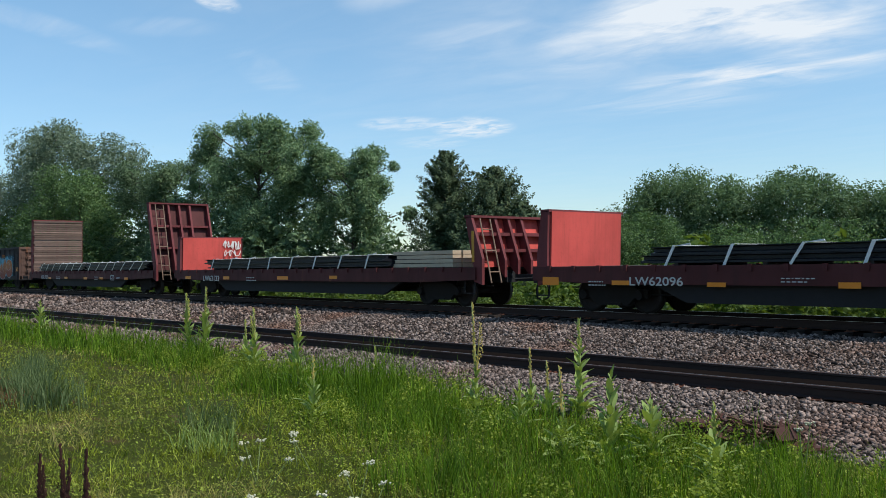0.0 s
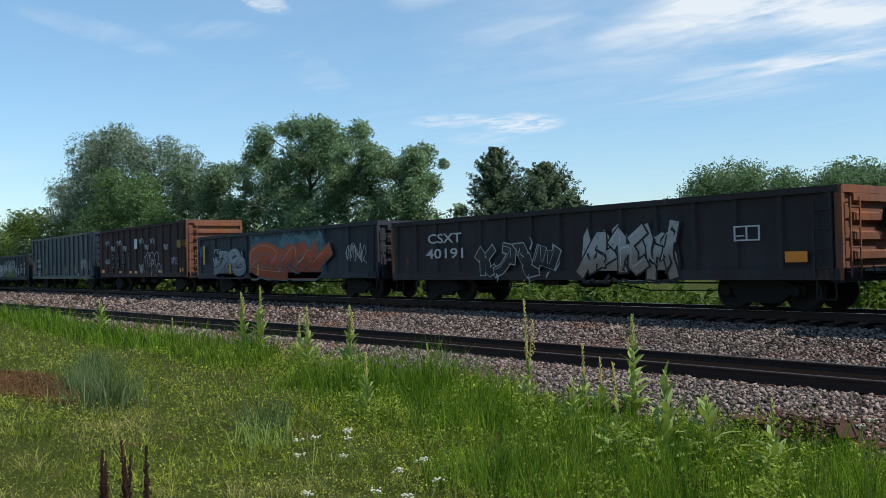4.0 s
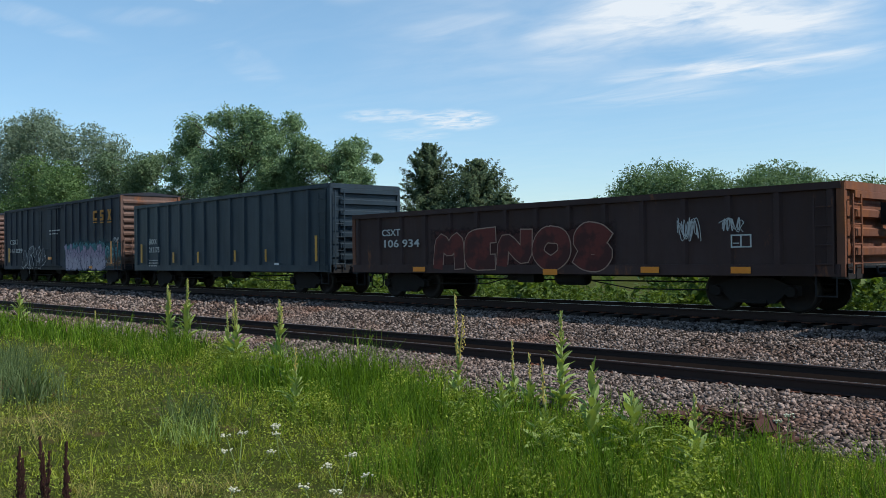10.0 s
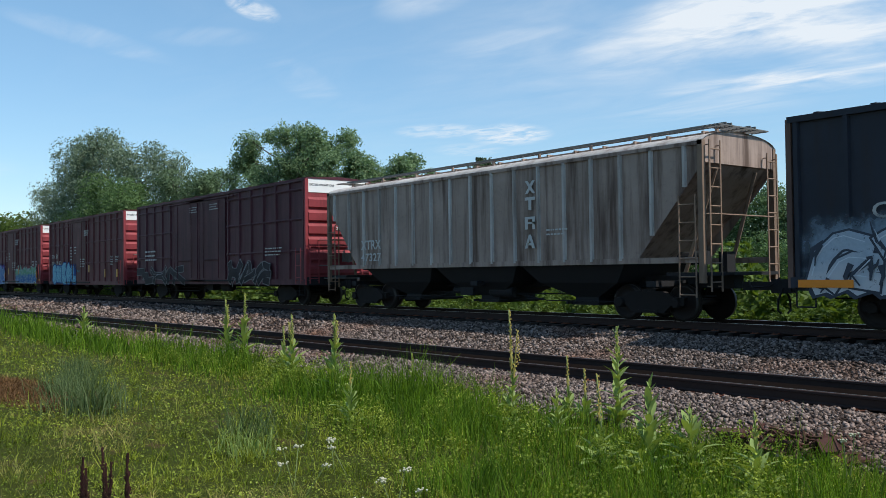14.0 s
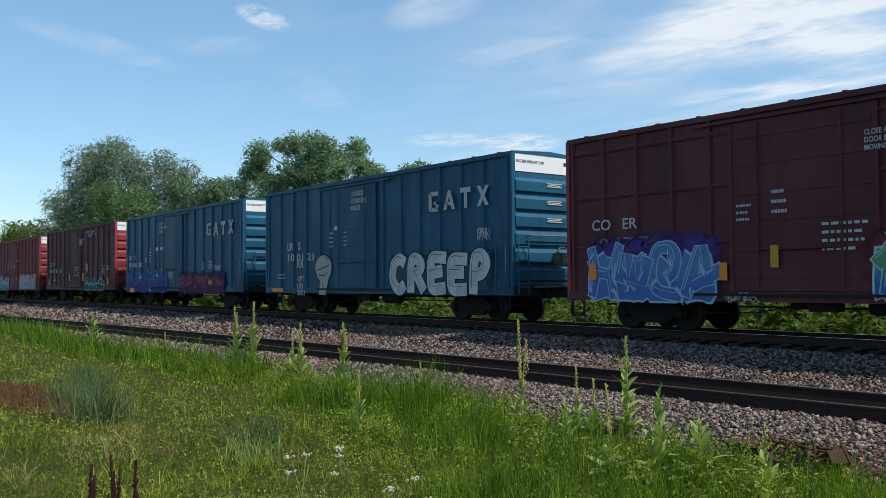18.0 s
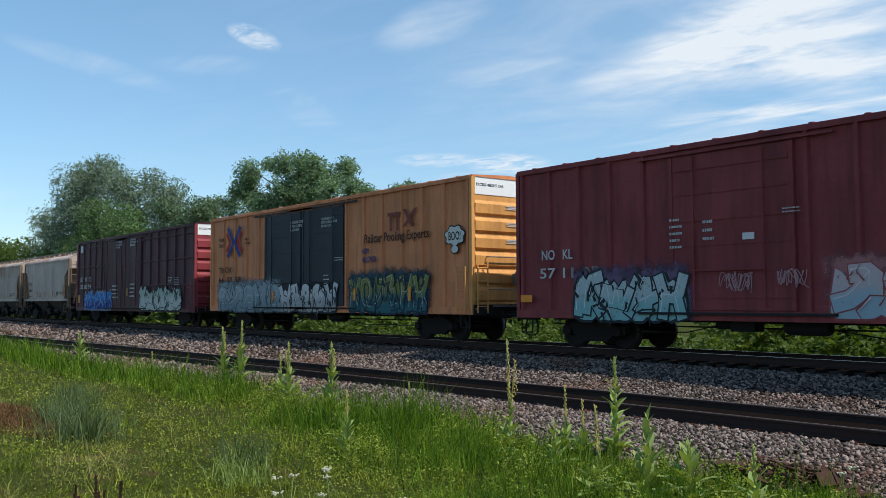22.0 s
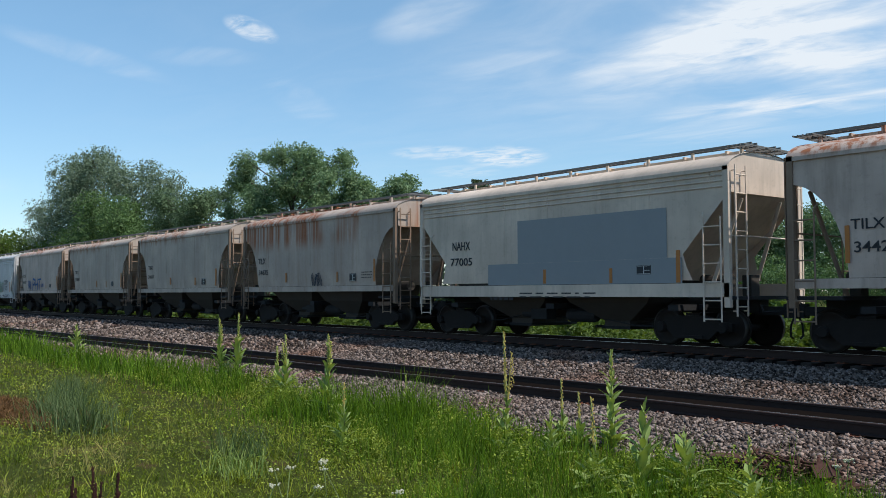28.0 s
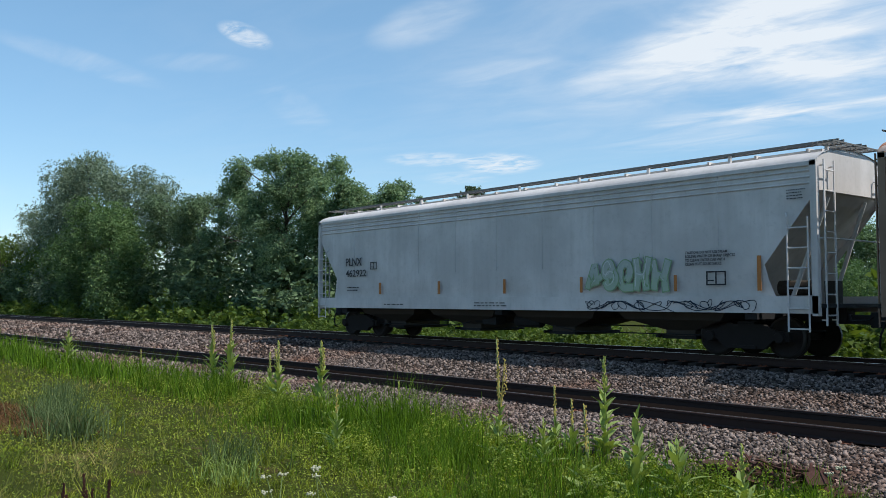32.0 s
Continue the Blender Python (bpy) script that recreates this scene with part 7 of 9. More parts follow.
mark("N", "P", -2.27, 2.66, 0.43, 0.39, "white")
mark("N", "P", -0.54, 3.01, 0.44, 0.13, "white")
mark("O", "C", 2.43, 3.44, 0.4, 0.36, "white 3")
mark("O", "C", 2.42, 2.98, 0.4, 0.36, "white 4")
mark("O", "C", 2.41, 2.44, 0.4, 0.35, "white 5")
mark("O", "C", 2.4, 1.91, 0.4, 0.38, "white 6")
mark("O", "T", -5.93, 2.09, 1.23, 0.32, "XTRX")
mark("O", "T", -5.93, 1.68, 1.23, 0.28, "47327")
mark("O", "B", 3.25, 2.25, 0.78, 0.24, "2")
mark("P", "W", -9.01, 0.77, 6.27, 1.03, "3 greyoutline")
mark("P", "W", 2.39, 0.79, 3.92, 1.17, "3 greyoutline")
mark("P", "B", -1.9, 4.28, 0.9, 0.34, "3")
mark("P", "B", 0.4, 4.30, 0.9, 0.34, "3")
mark("P", "B", -7.88, 2.06, 1.79, 0.66, "3")
mark("P", "B", 5.92, 2.05, 1.47, 0.4, "3")
mark("Q", "T", -6.79, 2.52, 1.35, 0.27, "CO   ER")
mark("Q", "T", -6.74, 2.06, 2.15, 0.25, "10 17 83")
mark("Q", "G", -6.66, 0.74, 5.45, 1.33, "SHEOL")
mark("Q", "X", 0.41, 3.82, 0.91, 0.37, "CLOSE AND LOCK\nDOOR BEFORE\nMOVING CAR")
mark("Q", "B", -2.53, 2.35, 0.37, 0.96, "5")
mark("Q", "B", -1.62, 2.75, 0.37, 0.57, "3")
mark("Q", "B", -0.37, 1.89, 0.88, 0.59, "4")
mark("Q", "B", 5.42, 1.92, 0.51, 0.6, "6")
mark("Q", "B", 6.31, 2.12, 0.59, 0.37, "4")
mark("Q", "Y", 1.46, 1.53, 0.18, 0.45, "")
mark("Q", "Y", 4.52, 1.21, 0.14, 0.47, "")
mark("Q", "Y", 6.61, 1.22, 0.21, 0.46, "")
mark("Q", "K", -1.1, 1.53, 0.66, 0.18, "teal")
mark("S", "T", -6.79, 2.54, 1.49, 0.28, "CO   ER")
mark("S", "T", -6.74, 2.09, 2.09, 0.25, "10 17 74")
mark("S", "W", -6.9, 0.75, 3.91, 1.47, "4 bluepurple")
mark("S", "W", 0.55, 0.84, 6.05, 1.28, "7 bluegreen")
mark("S", "K", -2.82, 0.74, 0.81, 0.25, "white")
mark("S", "X", 0.43, 3.79, 1, 0.42, "CLOSE AND LOCK\nDOOR BEFORE\nMOVING CAR")
mark("S", "B", -2.49, 2.56, 0.39, 0.46, "3")
mark("S", "B", -1.62, 2.68, 0.37, 0.64, "3")
mark("S", "B", -0.49, 1.84, 0.96, 0.69, "4")
mark("S", "B", 5.5, 1.88, 0.59, 0.62, "6")
mark("S", "B", 6.39, 2.06, 0.58, 0.43, "4")
mark("S", "O", -6.87, 1.26, 0.25, 0.43, "")
mark("S", "O", -2.92, 1.24, 0.2, 0.4, "")
mark("S", "Y", -1.64, 1.51, 0.19, 0.48, "")
mark("S", "Y", 1.51, 1.48, 0.17, 0.46, "")
mark("S", "Y", 6.66, 1.22, 0.21, 0.45, "")
mark("S", "Y", 7.26, 0.99, 0.47, 0.13, "")
mark("T", "C", 3.81, 3.5, 0.51, 0.64, "white 7")
mark("T", "C", 4.58, 3.52, 0.57, 0.61, "white 8")
mark("T", "C", 5.43, 3.52, 0.49, 0.63, "white 9")
mark("T", "C", 6.22, 3.53, 0.55, 0.61, "white 10")
mark("T", "T", -5.76, 2.56, 1.08, 0.3, "LR   S")
mark("T", "T", -5.71, 2.12, 2.07, 0.29, "10 01 21")
mark("T", "G", 1.53, 0.78, 5.35, 1.42, "CREEP")
mark("T", "P", -3.53, 0.78, 1.29, 1.53, "palegrey")
mark("T", "X", -4.96, 1.84, 0.52, 0.32, "KR")
mark("T", "X", -4.94, 1.28, 0.55, 0.25, "OPT")
mark("T", "X", -4.94, 1.01, 0.44, 0.22, "103")
mark("T", "X", -4.95, 0.75, 0.59, 0.22, "2021")
mark("T", "X", -0.91, 3.85, 1.01, 0.72, "CLOSE AND LOCK\nBOTH DOORS BEFORE\nMOVING CAR")
mark("T", "B", -2.43, 2.58, 0.31, 0.66, "4")
mark("T", "P", -2.07, 3.21, 0.25, 0.14, "white")
mark("T", "B", -1.42, 2.6, 0.26, 0.63, "4")
mark("T", "B", -6.58, 1.42, 0.62, 0.28, "2")
mark("T", "O", -7.01, 0.89, 0.91, 0.14, "")
mark("T", "K", 6.2, 2.44, 0.65, 0.51, "white")
mark("U", "C", 3.82, 3.55, 0.5, 0.57, "white 7")
mark("U", "C", 4.60, 3.51, 0.57, 0.61, "white 8")
mark("U", "C", 5.45, 3.5, 0.49, 0.63, "white 9")
mark("U", "C", 6.25, 3.52, 0.52, 0.63, "white 10")
mark("U", "T", -7.2, 2.6, 1.07, 0.27, "LR   S")
mark("U", "T", -7.17, 2.18, 2.11, 0.26, "10 00 50")
mark("U", "W", -7.5, 0.80, 6.3, 1.22, "5 blue")
for px, pz, r in ((-7.7, 0.98, 0.16), (-5.2, 1.62, 0.26), (-3.7, 0.9, 0.2), (-2.6, 1.70, 0.24)):
    star = Form().prism([(px + (r if q % 2 == 0 else 0.22 * r) * math.sin(q * math.pi / 4), pz + (r if q % 2 == 0 else 0.22 * r) * math.cos(q * math.pi / 4)) for q in range(8)], -0.002, 0.002)
    part("graffiti_star", star, spray((0.60, 0.62, 0.62), None, 0.05), CARS["U"], "white sprayed star", at=pose(0, side_of("U") - 0.048, 0))
for px, pz, r in ((-4.1, 1.78, 0.30), (-2.1, 1.86, 0.26), (-5.3, 1.72, 0.2)):
    puff = Form().prism([(px + r * (1 + 0.12 * math.sin(5 * a)) * math.cos(a), pz + r * (1 + 0.12 * math.sin(5 * a)) * math.sin(a)) for a in (0.25 * q for q in range(25))], -0.001, 0.001)
    part("graffiti_cloud", puff, spray((0.10, 0.17, 0.24), None, 0.1), CARS["U"], at=pose(0, side_of("U") - 0.003, 0))
mark("U", "W", 0.46, 0.79, 5.36, 0.94, "6 red")
mark("U", "X", -2.4, 3.93, 0.99, 0.6, "CLOSE AND LOCK\nBOTH DOORS BEFORE\nMOVING CAR")
mark("U", "B", -3.91, 2.45, 0.33, 0.82, "5")
mark("U", "P", -2.95, 3.01, 0.34, 0.2, "white")
mark("U", "P", -2.26, 3.06, 0.33, 0.12, "white")
mark("U", "S", -4.62, 2.43, 0.29, 0.23, "")
mark("U", "B", 3.25, 1.91, 0.3, 0.44, "5")
mark("U", "B", 4.05, 1.96, 0.49, 0.4, "5")
mark("U", "Y", 4.12, 1.2, 0.41, 0.19, "")
mark("U", "O", -6.88, 0.77, 0.71, 0.23, "")
mark("U", "K", 4.73, 1.83, 0.74, 0.33, "white")
mark("U", "K", -1.1, 1.46, 0.69, 0.48, "white")
mark("V", "T", -6.7, 2.51, 1.24, 0.27, "UC   RY")
mark("V", "T", -6.67, 2.05, 1.87, 0.26, "15 71 8")
mark("V", "X", 0.53, 3.83, 0.91, 0.41, "CLOSE AND LOCK\nDOOR BEFORE\nMOVING CAR")
mark("V", "L", 1.65, 0.8, 4.39, 0.97, "6")
mark("V", "K", 2.08, 4.24, 2.18, 0.56, "white")
mark("V", "K", 1.98, 1.92, 0.5, 0.86, "white")
mark("V", "Y", -6.88, 1.14, 0.25, 0.52, "")
mark("V", "Y", -1.69, 1.47, 0.24, 0.48, "")
mark("V", "Y", 1.41, 1.45, 0.24, 0.53, "")
mark("V", "Y", 6.48, 1.18, 0.26, 0.47, "")
mark("V", "S", -4.03, 2.05, 0.33, 0.3, "")
mark("V", "B", -5.83, 1.52, 0.6, 0.2, "2")
mark("V", "B", 5.3, 1.91, 0.61, 0.56, "5")
mark("V", "B", 6.17, 2.1, 0.6, 0.37, "4")
mark("V", "B", -0.49, 1.83, 0.89, 0.65, "4")
mark("W", "T", -6.63, 2.37, 1.13, 0.27, "NO   KL")
mark("W", "T", -6.71, 1.87, 2.1, 0.28, "57 11 05")
mark("W", "W", -5.4, 0.77, 3.53, 1.25, "4 whiteteal")
mark("W", "W", 1.57, 0.89, 5.22, 1.17, "5 pinkwhite")
mark("W", "K", -0.96, 1.41, 0.84, 0.56, "pink")
mark("W", "K", 0.36, 1.52, 0.7, 0.47, "pink")
mark("W", "B", -2.37, 2.49, 0.35, 0.8, "5")
mark("W", "B", -1.45, 2.64, 0.3, 0.58, "3")
mark("W", "B", 0.53, 3.12, 0.42, 0.15, "2")
mark("W", "P", -0.43, 2.6, 0.29, 0.15, "white")
mark("W", "O", -7.43, 1.23, 0.45, 0.2, "")
mark("W", "Y", 6.52, 1.39, 0.32, 0.21, "")
mark("X", "X", -8.35, 3.72, 0.55, 0.44, "next\nload")
mark("X", "X", -5.77, 3.75, 0.53, 0.27, "any\nroad")
mark("X", "D", -8.35, 2.56, 1.34, 0.25, "TB OX")
mark("X", "D", -8.35, 2.12, 2.2, 0.25, "66 32 58")
mark("X", "C", -7.54, 3.21, 1.42, 1.39, "emblem 11")
mark("X", "D", 3.56, 3.2, 3.69, 0.41, "Railcar Pooling Experts")
mark("X", "C", 4.97, 3.63, 0.74, 0.62, "brown 12")
mark("X", "C", 5.83, 3.71, 0.8, 0.61, "brown 13")
mark("X", "W", -8.3, 0.84, 5.8, 1.28, "5 paleblue2")
mark("X", "W", -2.52, 0.87, 4.3, 1.2, "5 white")
mark("X", "W", 2.6, 0.88, 4.6, 1.35, "6 greenblue")
mark("X", "X", -1.74, 4.04, 1.01, 0.41, "CLOSE THIS DOOR\nBEFORE CLOSING\nMAIN DOOR")
mark("X", "X", 0.62, 4.05, 1.13, 0.37, "CLOSE AND LOCK\nBOTH DOORS BEFORE\nMOVING CAR")
mark("X", "N", 3.42, 2.62, 0.85, 0.5, "HAPPY\nHALLOWEEN")
mark("X", "B", 0.81, 1.92, 0.43, 0.44, "3")
mark("X", "B", 1.59, 2.77, 0.57, 0.17, "2")
mark("X", "O", 2.94, 1.3, 0.12, 0.42, "")
mark("X", "O", 6.2, 1.29, 0.14, 0.45, "")
mark("X", "O", -3.19, 1.31, 0.16, 0.39, "")
mark("Y", "T", -8.47, 2.54, 1.46, 0.28, "UC   RY")
mark("Y", "T", -8.4, 2.09, 2.14, 0.28, "30 00 99")
for grow, tint, off in ((0.04, (0.02, 0.02, 0.02), 0.006), (0.0, (0.62, 0.62, 0.58), 0.010)):
    ring = [(8.55 + (0.44 + grow) * math.cos(a) * (1 + 0.10 * math.sin(7 * a)), 3.28 + (0.29 + grow) * math.sin(a) * (1 + 0.10 * math.sin(7 * a))) for a in (0.12 * q for q in range(52))]
    puff = Form().prism(ring, -0.002, 0.002)
    puff.prism([(8.55 + (0.16 + grow) * math.cos(0.4 * q), 2.86 + (0.11 + grow) * math.sin(0.4 * q)) for q in range(16)], -0.002, 0.002)
    part("graffiti_cloud", puff, spray(tint, None, 0.05), CARS["X"], "white sprayed speech bubble", at=pose(0, side_of("X") - off, 0))
fitted("X", "BOO!", 8.26, 3.14, 0.58, 0.27, spray((0.02, 0.02, 0.02), None, 0.05), side_of("X") - 0.014, "graffiti_tag")
mark("Y", "W", -7.47, 0.81, 5.01, 1.24, "5 brightblue")
mark("Y", "W", 2.08, 0.84, 5.72, 1.32, "6 palegreen")
mark("Y", "X", 0.47, 4.37, 1.18, 0.44, "CLOSE AND LOCK\nBOTH DOORS BEFORE\nMOVING CAR")
mark("Y", "X", -1.83, 4.35, 0.97, 0.41, "CLOSE THIS DOOR\nBEFORE CLOSING\nMAIN DOOR")
mark("Y", "P", -8.44, 4.38, 0.49, 0.42, "white")
mark("Y", "S", -6.64, 2.55, 0.36, 0.27, "")
mark("Y", "B", 6.03, 2.27, 0.53, 0.29, "4")
mark("Y", "B", 6.91, 2.12, 0.56, 0.43, "5")
mark("Y", "Y", -8.6, 1.23, 0.33, 0.48, "")
mark("Y", "Y", 0.16, 1.61, 0.14, 0.43, "")
mark("Y", "B", -2.34, 1.51, 0.91, 0.87, "4")
mark("Y", "B", 0.53, 1.56, 0.75, 0.87, "4")
mark("h1", "D", -4.32, 2.47, 0.86, 0.25, "TILX")
mark("h1", "D", -4.3, 2.03, 0.93, 0.23, "34665")
mark("h1", "E", -4.3, 1.68, 0.93, 0.17, "1")
mark("h1", "O", -2, 1.63, 0.18, 0.54, "")
mark("h1", "O", -0.07, 1.67, 0.18, 0.49, "")
mark("h1", "O", 1.81, 1.67, 0.17, 0.48, "")
mark("h1", "O", 4.23, 1.71, 0.17, 0.91, "")
mark("h1", "R", 2.66, 1.74, 0.4, 0.27, "")
mark("h1", "E", -1.51, 1.68, 0.54, 0.28, "3")
mark("h1", "E", 3.42, 1.83, 0.78, 0.28, "3")
mark("h1", "O", -4.59, 1.69, 0.26, 1.02, "")
mark("h2", "D", -4.34, 2.51, 0.68, 0.23, "TILX")
mark("h2", "D", -4.3, 2.05, 0.83, 0.23, "34654")
mark("h2", "O", -1.94, 1.68, 0.17, 0.36, "")
mark("h2", "O", -0.09, 1.69, 0.18, 0.37, "")
mark("h2", "O", 1.75, 1.68, 0.18, 0.43, "")
mark("h2", "R", 2.58, 1.75, 0.39, 0.25, "")
mark("h2", "E", 3.29, 1.82, 0.86, 0.27, "2")
mark("h3", "D", -4.37, 2.71, 1.13, 0.23, "MWCX")
mark("h3", "D", -4.36, 2.26, 1.35, 0.22, "300397")
mark("h3", "R", 2.62, 1.74, 0.51, 0.28, "")
mark("h3", "P", 3.85, 3.05, 0.64, 0.59, "palegrey")
mark("h4", "D", -4.31, 2.53, 0.68, 0.21, "TILX")
mark("h4", "D", -4.25, 2.07, 0.87, 0.22, "34425")
mark("h4", "O", -1.9, 1.68, 0.17, 0.45, "")
mark("h4", "O", -0.01, 1.7, 0.16, 0.44, "")
mark("h4", "O", 1.87, 1.69, 0.14, 0.46, "")
mark("h4", "R", 2.67, 1.7, 0.38, 0.3, "")
mark("h4", "E", -1.43, 1.77, 0.56, 0.27, "3")
mark("h4", "O", -4.43, 1.86, 0.16, 0.89, "")
mark("h5", "D", -4.05, 2.58, 0.83, 0.26, "NAHX")
mark("h5", "D", -4.14, 2.11, 1.01, 0.24, "77005")
mark("h5", "P", -1.16, 2.112, 5.12, 1.2, "patch")
mark("h5", "P", -2.41, 1.51, 6.79, 0.6, "patch")
mark("h5", "O", -0.15, 1.54, 0.17, 0.45, "")
mark("h5", "O", 2.19, 1.53, 0.15, 0.44, "")
mark("h5", "O", 4.22, 1.52, 0.19, 0.9, "")
mark("h5", "R", 3.05, 1.73, 0.43, 0.22, "")
mark("h5", "E", -2.27, 1.09, 1.12, 0.24, "1")
mark("h5", "E", -1.04, 1.16, 2.9, 0.2, "2")
mark("h6", "D", -4.26, 2.51, 0.64, 0.24, "TILX")
mark("h6", "D", -4.21, 2.05, 0.82, 0.22, "34675")
mark("h6", "K", 0.11, 1.42, 0.79, 0.75, "dark")
mark("h6", "O", -1.92, 1.73, 0.16, 0.45, "")
mark("h6", "O", 1.89, 1.7, 0.13, 0.45, "")
mark("h6", "O", 4.27, 1.7, 0.16, 0.92, "")
mark("h6", "R", 2.75, 1.72, 0.4, 0.28, "")
mark("h6", "E", 3.53, 1.83, 0.71, 0.28, "3")
mark("h7", "D", -4.16, 2.56, 0.62, 0.2, "TILX")
mark("h7", "D", -4.13, 2.09, 0.81, 0.2, "34657")
mark("h7", "O", -1.2, 1.75, 0.24, 0.42, "")
mark("h7", "O", 1.83, 1.71, 0.2, 0.41, "")
mark("h7", "R", 2.61, 1.72, 0.39, 0.3, "")
mark("h7", "O", 4.1, 1.66, 0.24, 0.92, "")
mark("h8", "D", -4.16, 2.56, 0.65, 0.19, "TILX")
mark("h8", "D", -4.13, 2.11, 0.85, 0.2, "33064")
mark("h8", "O", -0.03, 1.7, 0.18, 0.46, "")
mark("h8", "O", 1.75, 1.69, 0.16, 0.45, "")
mark("h8", "O", 4.2, 1.67, 0.24, 0.93, "")
mark("h8", "R", 2.59, 1.74, 0.39, 0.28, "")
mark("h9", "D", -4.32, 2.52, 0.85, 0.23, "TILX")
mark("h9", "D", -4.29, 2.07, 0.9, 0.21, "34697")
mark("h9", "G2", -1.64, 1.55, 2.16, 0.85, "PHT")
mark("h9", "K", 0.52, 1.77, 0.74, 0.31, "blue")
mark("h9", "K", -2.85, 1.48, 0.91, 0.98, "blue")
mark("h9", "O", 1.77, 1.68, 0.14, 0.44, "")
mark("h9", "O", 4.22, 1.71, 0.17, 0.93, "")
mark("h9", "R", 2.64, 1.74, 0.37, 0.26, "")
mark("h10", "D", -7.81, 2.47, 1, 0.28, "PLNX")
mark("h10", "D", -7.81, 2.09, 1.28, 0.24, "462922")
mark("h10", "R2", -6.3, 2.32, 0.4, 0.25, "")
mark("h10", "E", -7.69, 1.6, 0.71, 0.2, "2")
mark("h10", "W", 3.47, 1.48, 2.57, 0.82, "5 softgreen")
mark("h10", "K", 3.31, 0.99, 2.8, 0.33, "dark")
mark("h10", "K", 6.11, 1.02, 2.32, 0.3, "dark")
mark("h10", "D", 6.48, 2.07, 1.3, 0.33, "CAUTION: DO NOT USE STEAM\nBOILING WATER OR SHARP OBJECTS\nTO CLEAN. ENTER CAR WITH\nCLEAN SOFT SOLED SHOES.")
mark("h10", "R2", 7.04, 1.61, 0.51, 0.32, "")
mark("h10", "E", 9.03, 3.39, 0.41, 0.24, "4")
mark("h10", "O", -5.76, 1.47, 0.2, 0.46, "")
mark("h10", "O", -2.61, 1.46, 0.19, 0.47, "")
mark("h10", "O", 0.35, 1.46, 0.16, 0.48, "")
mark("h10", "O", 3.25, 1.47, 0.15, 0.47, "")
mark("h10", "O", 6.17, 1.48, 0.13, 0.45, "")
mark("h10", "O", 8.32, 1.48, 0.16, 0.89, "")
mark("h10", "E", -5.46, 1.12, 1.32, 0.09, "1")
mark("h10", "E", -0.89, 1.1, 1.45, 0.16, "2")


# ---- trees and undergrowth beyond the track ----
M_BARK = plain("grey_brown_bark", (0.10, 0.08, 0.065), 0.9, 0, 0.4, 5.0, 0.6)
# broad and pale leaves: bluish haze is mixed into both leaf colours
M_LEAF = leafy("broad_leaves", (0.084, 0.146, 0.078), (0.265, 0.365, 0.190), None, 0.5, 0.38, 0, (1.05, 1.15, 0.8))
M_LEAF_PALE = leafy("pale_leaves", (0.082, 0.122, 0.082), (0.235, 0.295, 0.200), None, 0.5, 0.28, 0, (1.1, 1.15, 0.8))
M_MAPLE = leafy("bright_maple_leaves", (0.056, 0.106, 0.042), (0.160, 0.240, 0.092), None, 0.5, 0.34, 0, (1.1, 1.2, 0.75))
M_CEDAR = leafy("cedar_needles", (0.042, 0.070, 0.038), (0.112, 0.152, 0.076), None, 0.6, 0.15)
# haze over the distant wood is put into its leaf colour
M_FARLEAF = leafy("hazy_far_wood_leaves", (0.070, 0.122, 0.062), (0.175, 0.255, 0.125), None, 0.6, 0.36, 0, (1.15, 1.2, 0.8))
M_THICKET = leafy("shady_thicket_leaves", (0.054, 0.094, 0.050), (0.165, 0.235, 0.120), None, 0.5, 0.22, 0, (1.15, 1.2, 0.7))
M_BUSH = leafy("bush_leaves", (0.052, 0.096, 0.022), (0.145, 0.205, 0.052), None, 0.5, 0.38)


def leaf_cloud(lobes, count, leaf, rng, clump=0.5, flat=0.8, reach=1.25):
    """Low growth: leaves as small quads in clumps on the outer part of each lobe. lobes: x, y, z, radius."""
    lobes = np.asarray(lobes, float)
    weight = lobes[:, 3] ** 2
    per = 26
    n = max(1, count // per)
    pick = rng.choice(len(lobes), n, p=weight / weight.sum())
    way = rng.normal(0, 1, (n, 3))
    way /= np.linalg.norm(way, axis=1)[:, None]
    rad = lobes[pick, 3] * rng.uniform(0.35, 1.08, n) ** 0.6
    heart = lobes[pick, :3] + way * rad[:, None] * np.array([1.0, 1.0, flat])
    twig = way + rng.normal(0, 0.5, (n, 3)) + np.array([0, 0, 0.25])
    along = rng.uniform(0, 1, (n, per, 1))
    spread = np.clip(rng.normal(0, 1, (n, per, 3)), -1.5, 1.5)
    size = (clump * rng.uniform(0.6, 1.3, n))[:, None, None]
    spot = heart[:, None] + spread * size * 0.52 * (1.15 - 0.8 * along) * np.array([1, 1, 0.7]) + twig[:, None] * along * size * reach
    return leaf_quads(spot.reshape(-1, 3), None, leaf, rng)


def leaf_quads(spot, normal, leaf, rng, slim=0.50):
    """One rhombic leaf at every spot, facing its normal or any way."""
    k = len(spot)
    a = rng.normal(0, 1, (k, 3))
    if normal is None:
        a[:, 2] *= 0.6
        normal = rng.normal(0, 1, (k, 3))
    else:
        a -= normal * (a * normal).sum(1)[:, None]
    a /= np.linalg.norm(a, axis=1)[:, None] + 1e-9
    b = np.cross(a, normal)
    b /= np.linalg.norm(b, axis=1)[:, None] + 1e-9
    size = leaf * rng.uniform(0.55, 1.3, k)
    a, b = a * size[:, None], b * (size * slim)[:, None]
    verts = np.stack([spot - a, spot + b, spot + a, spot - b], 1).reshape(-1, 3)
    return verts, np.arange(4 * k).reshape(-1, 4)


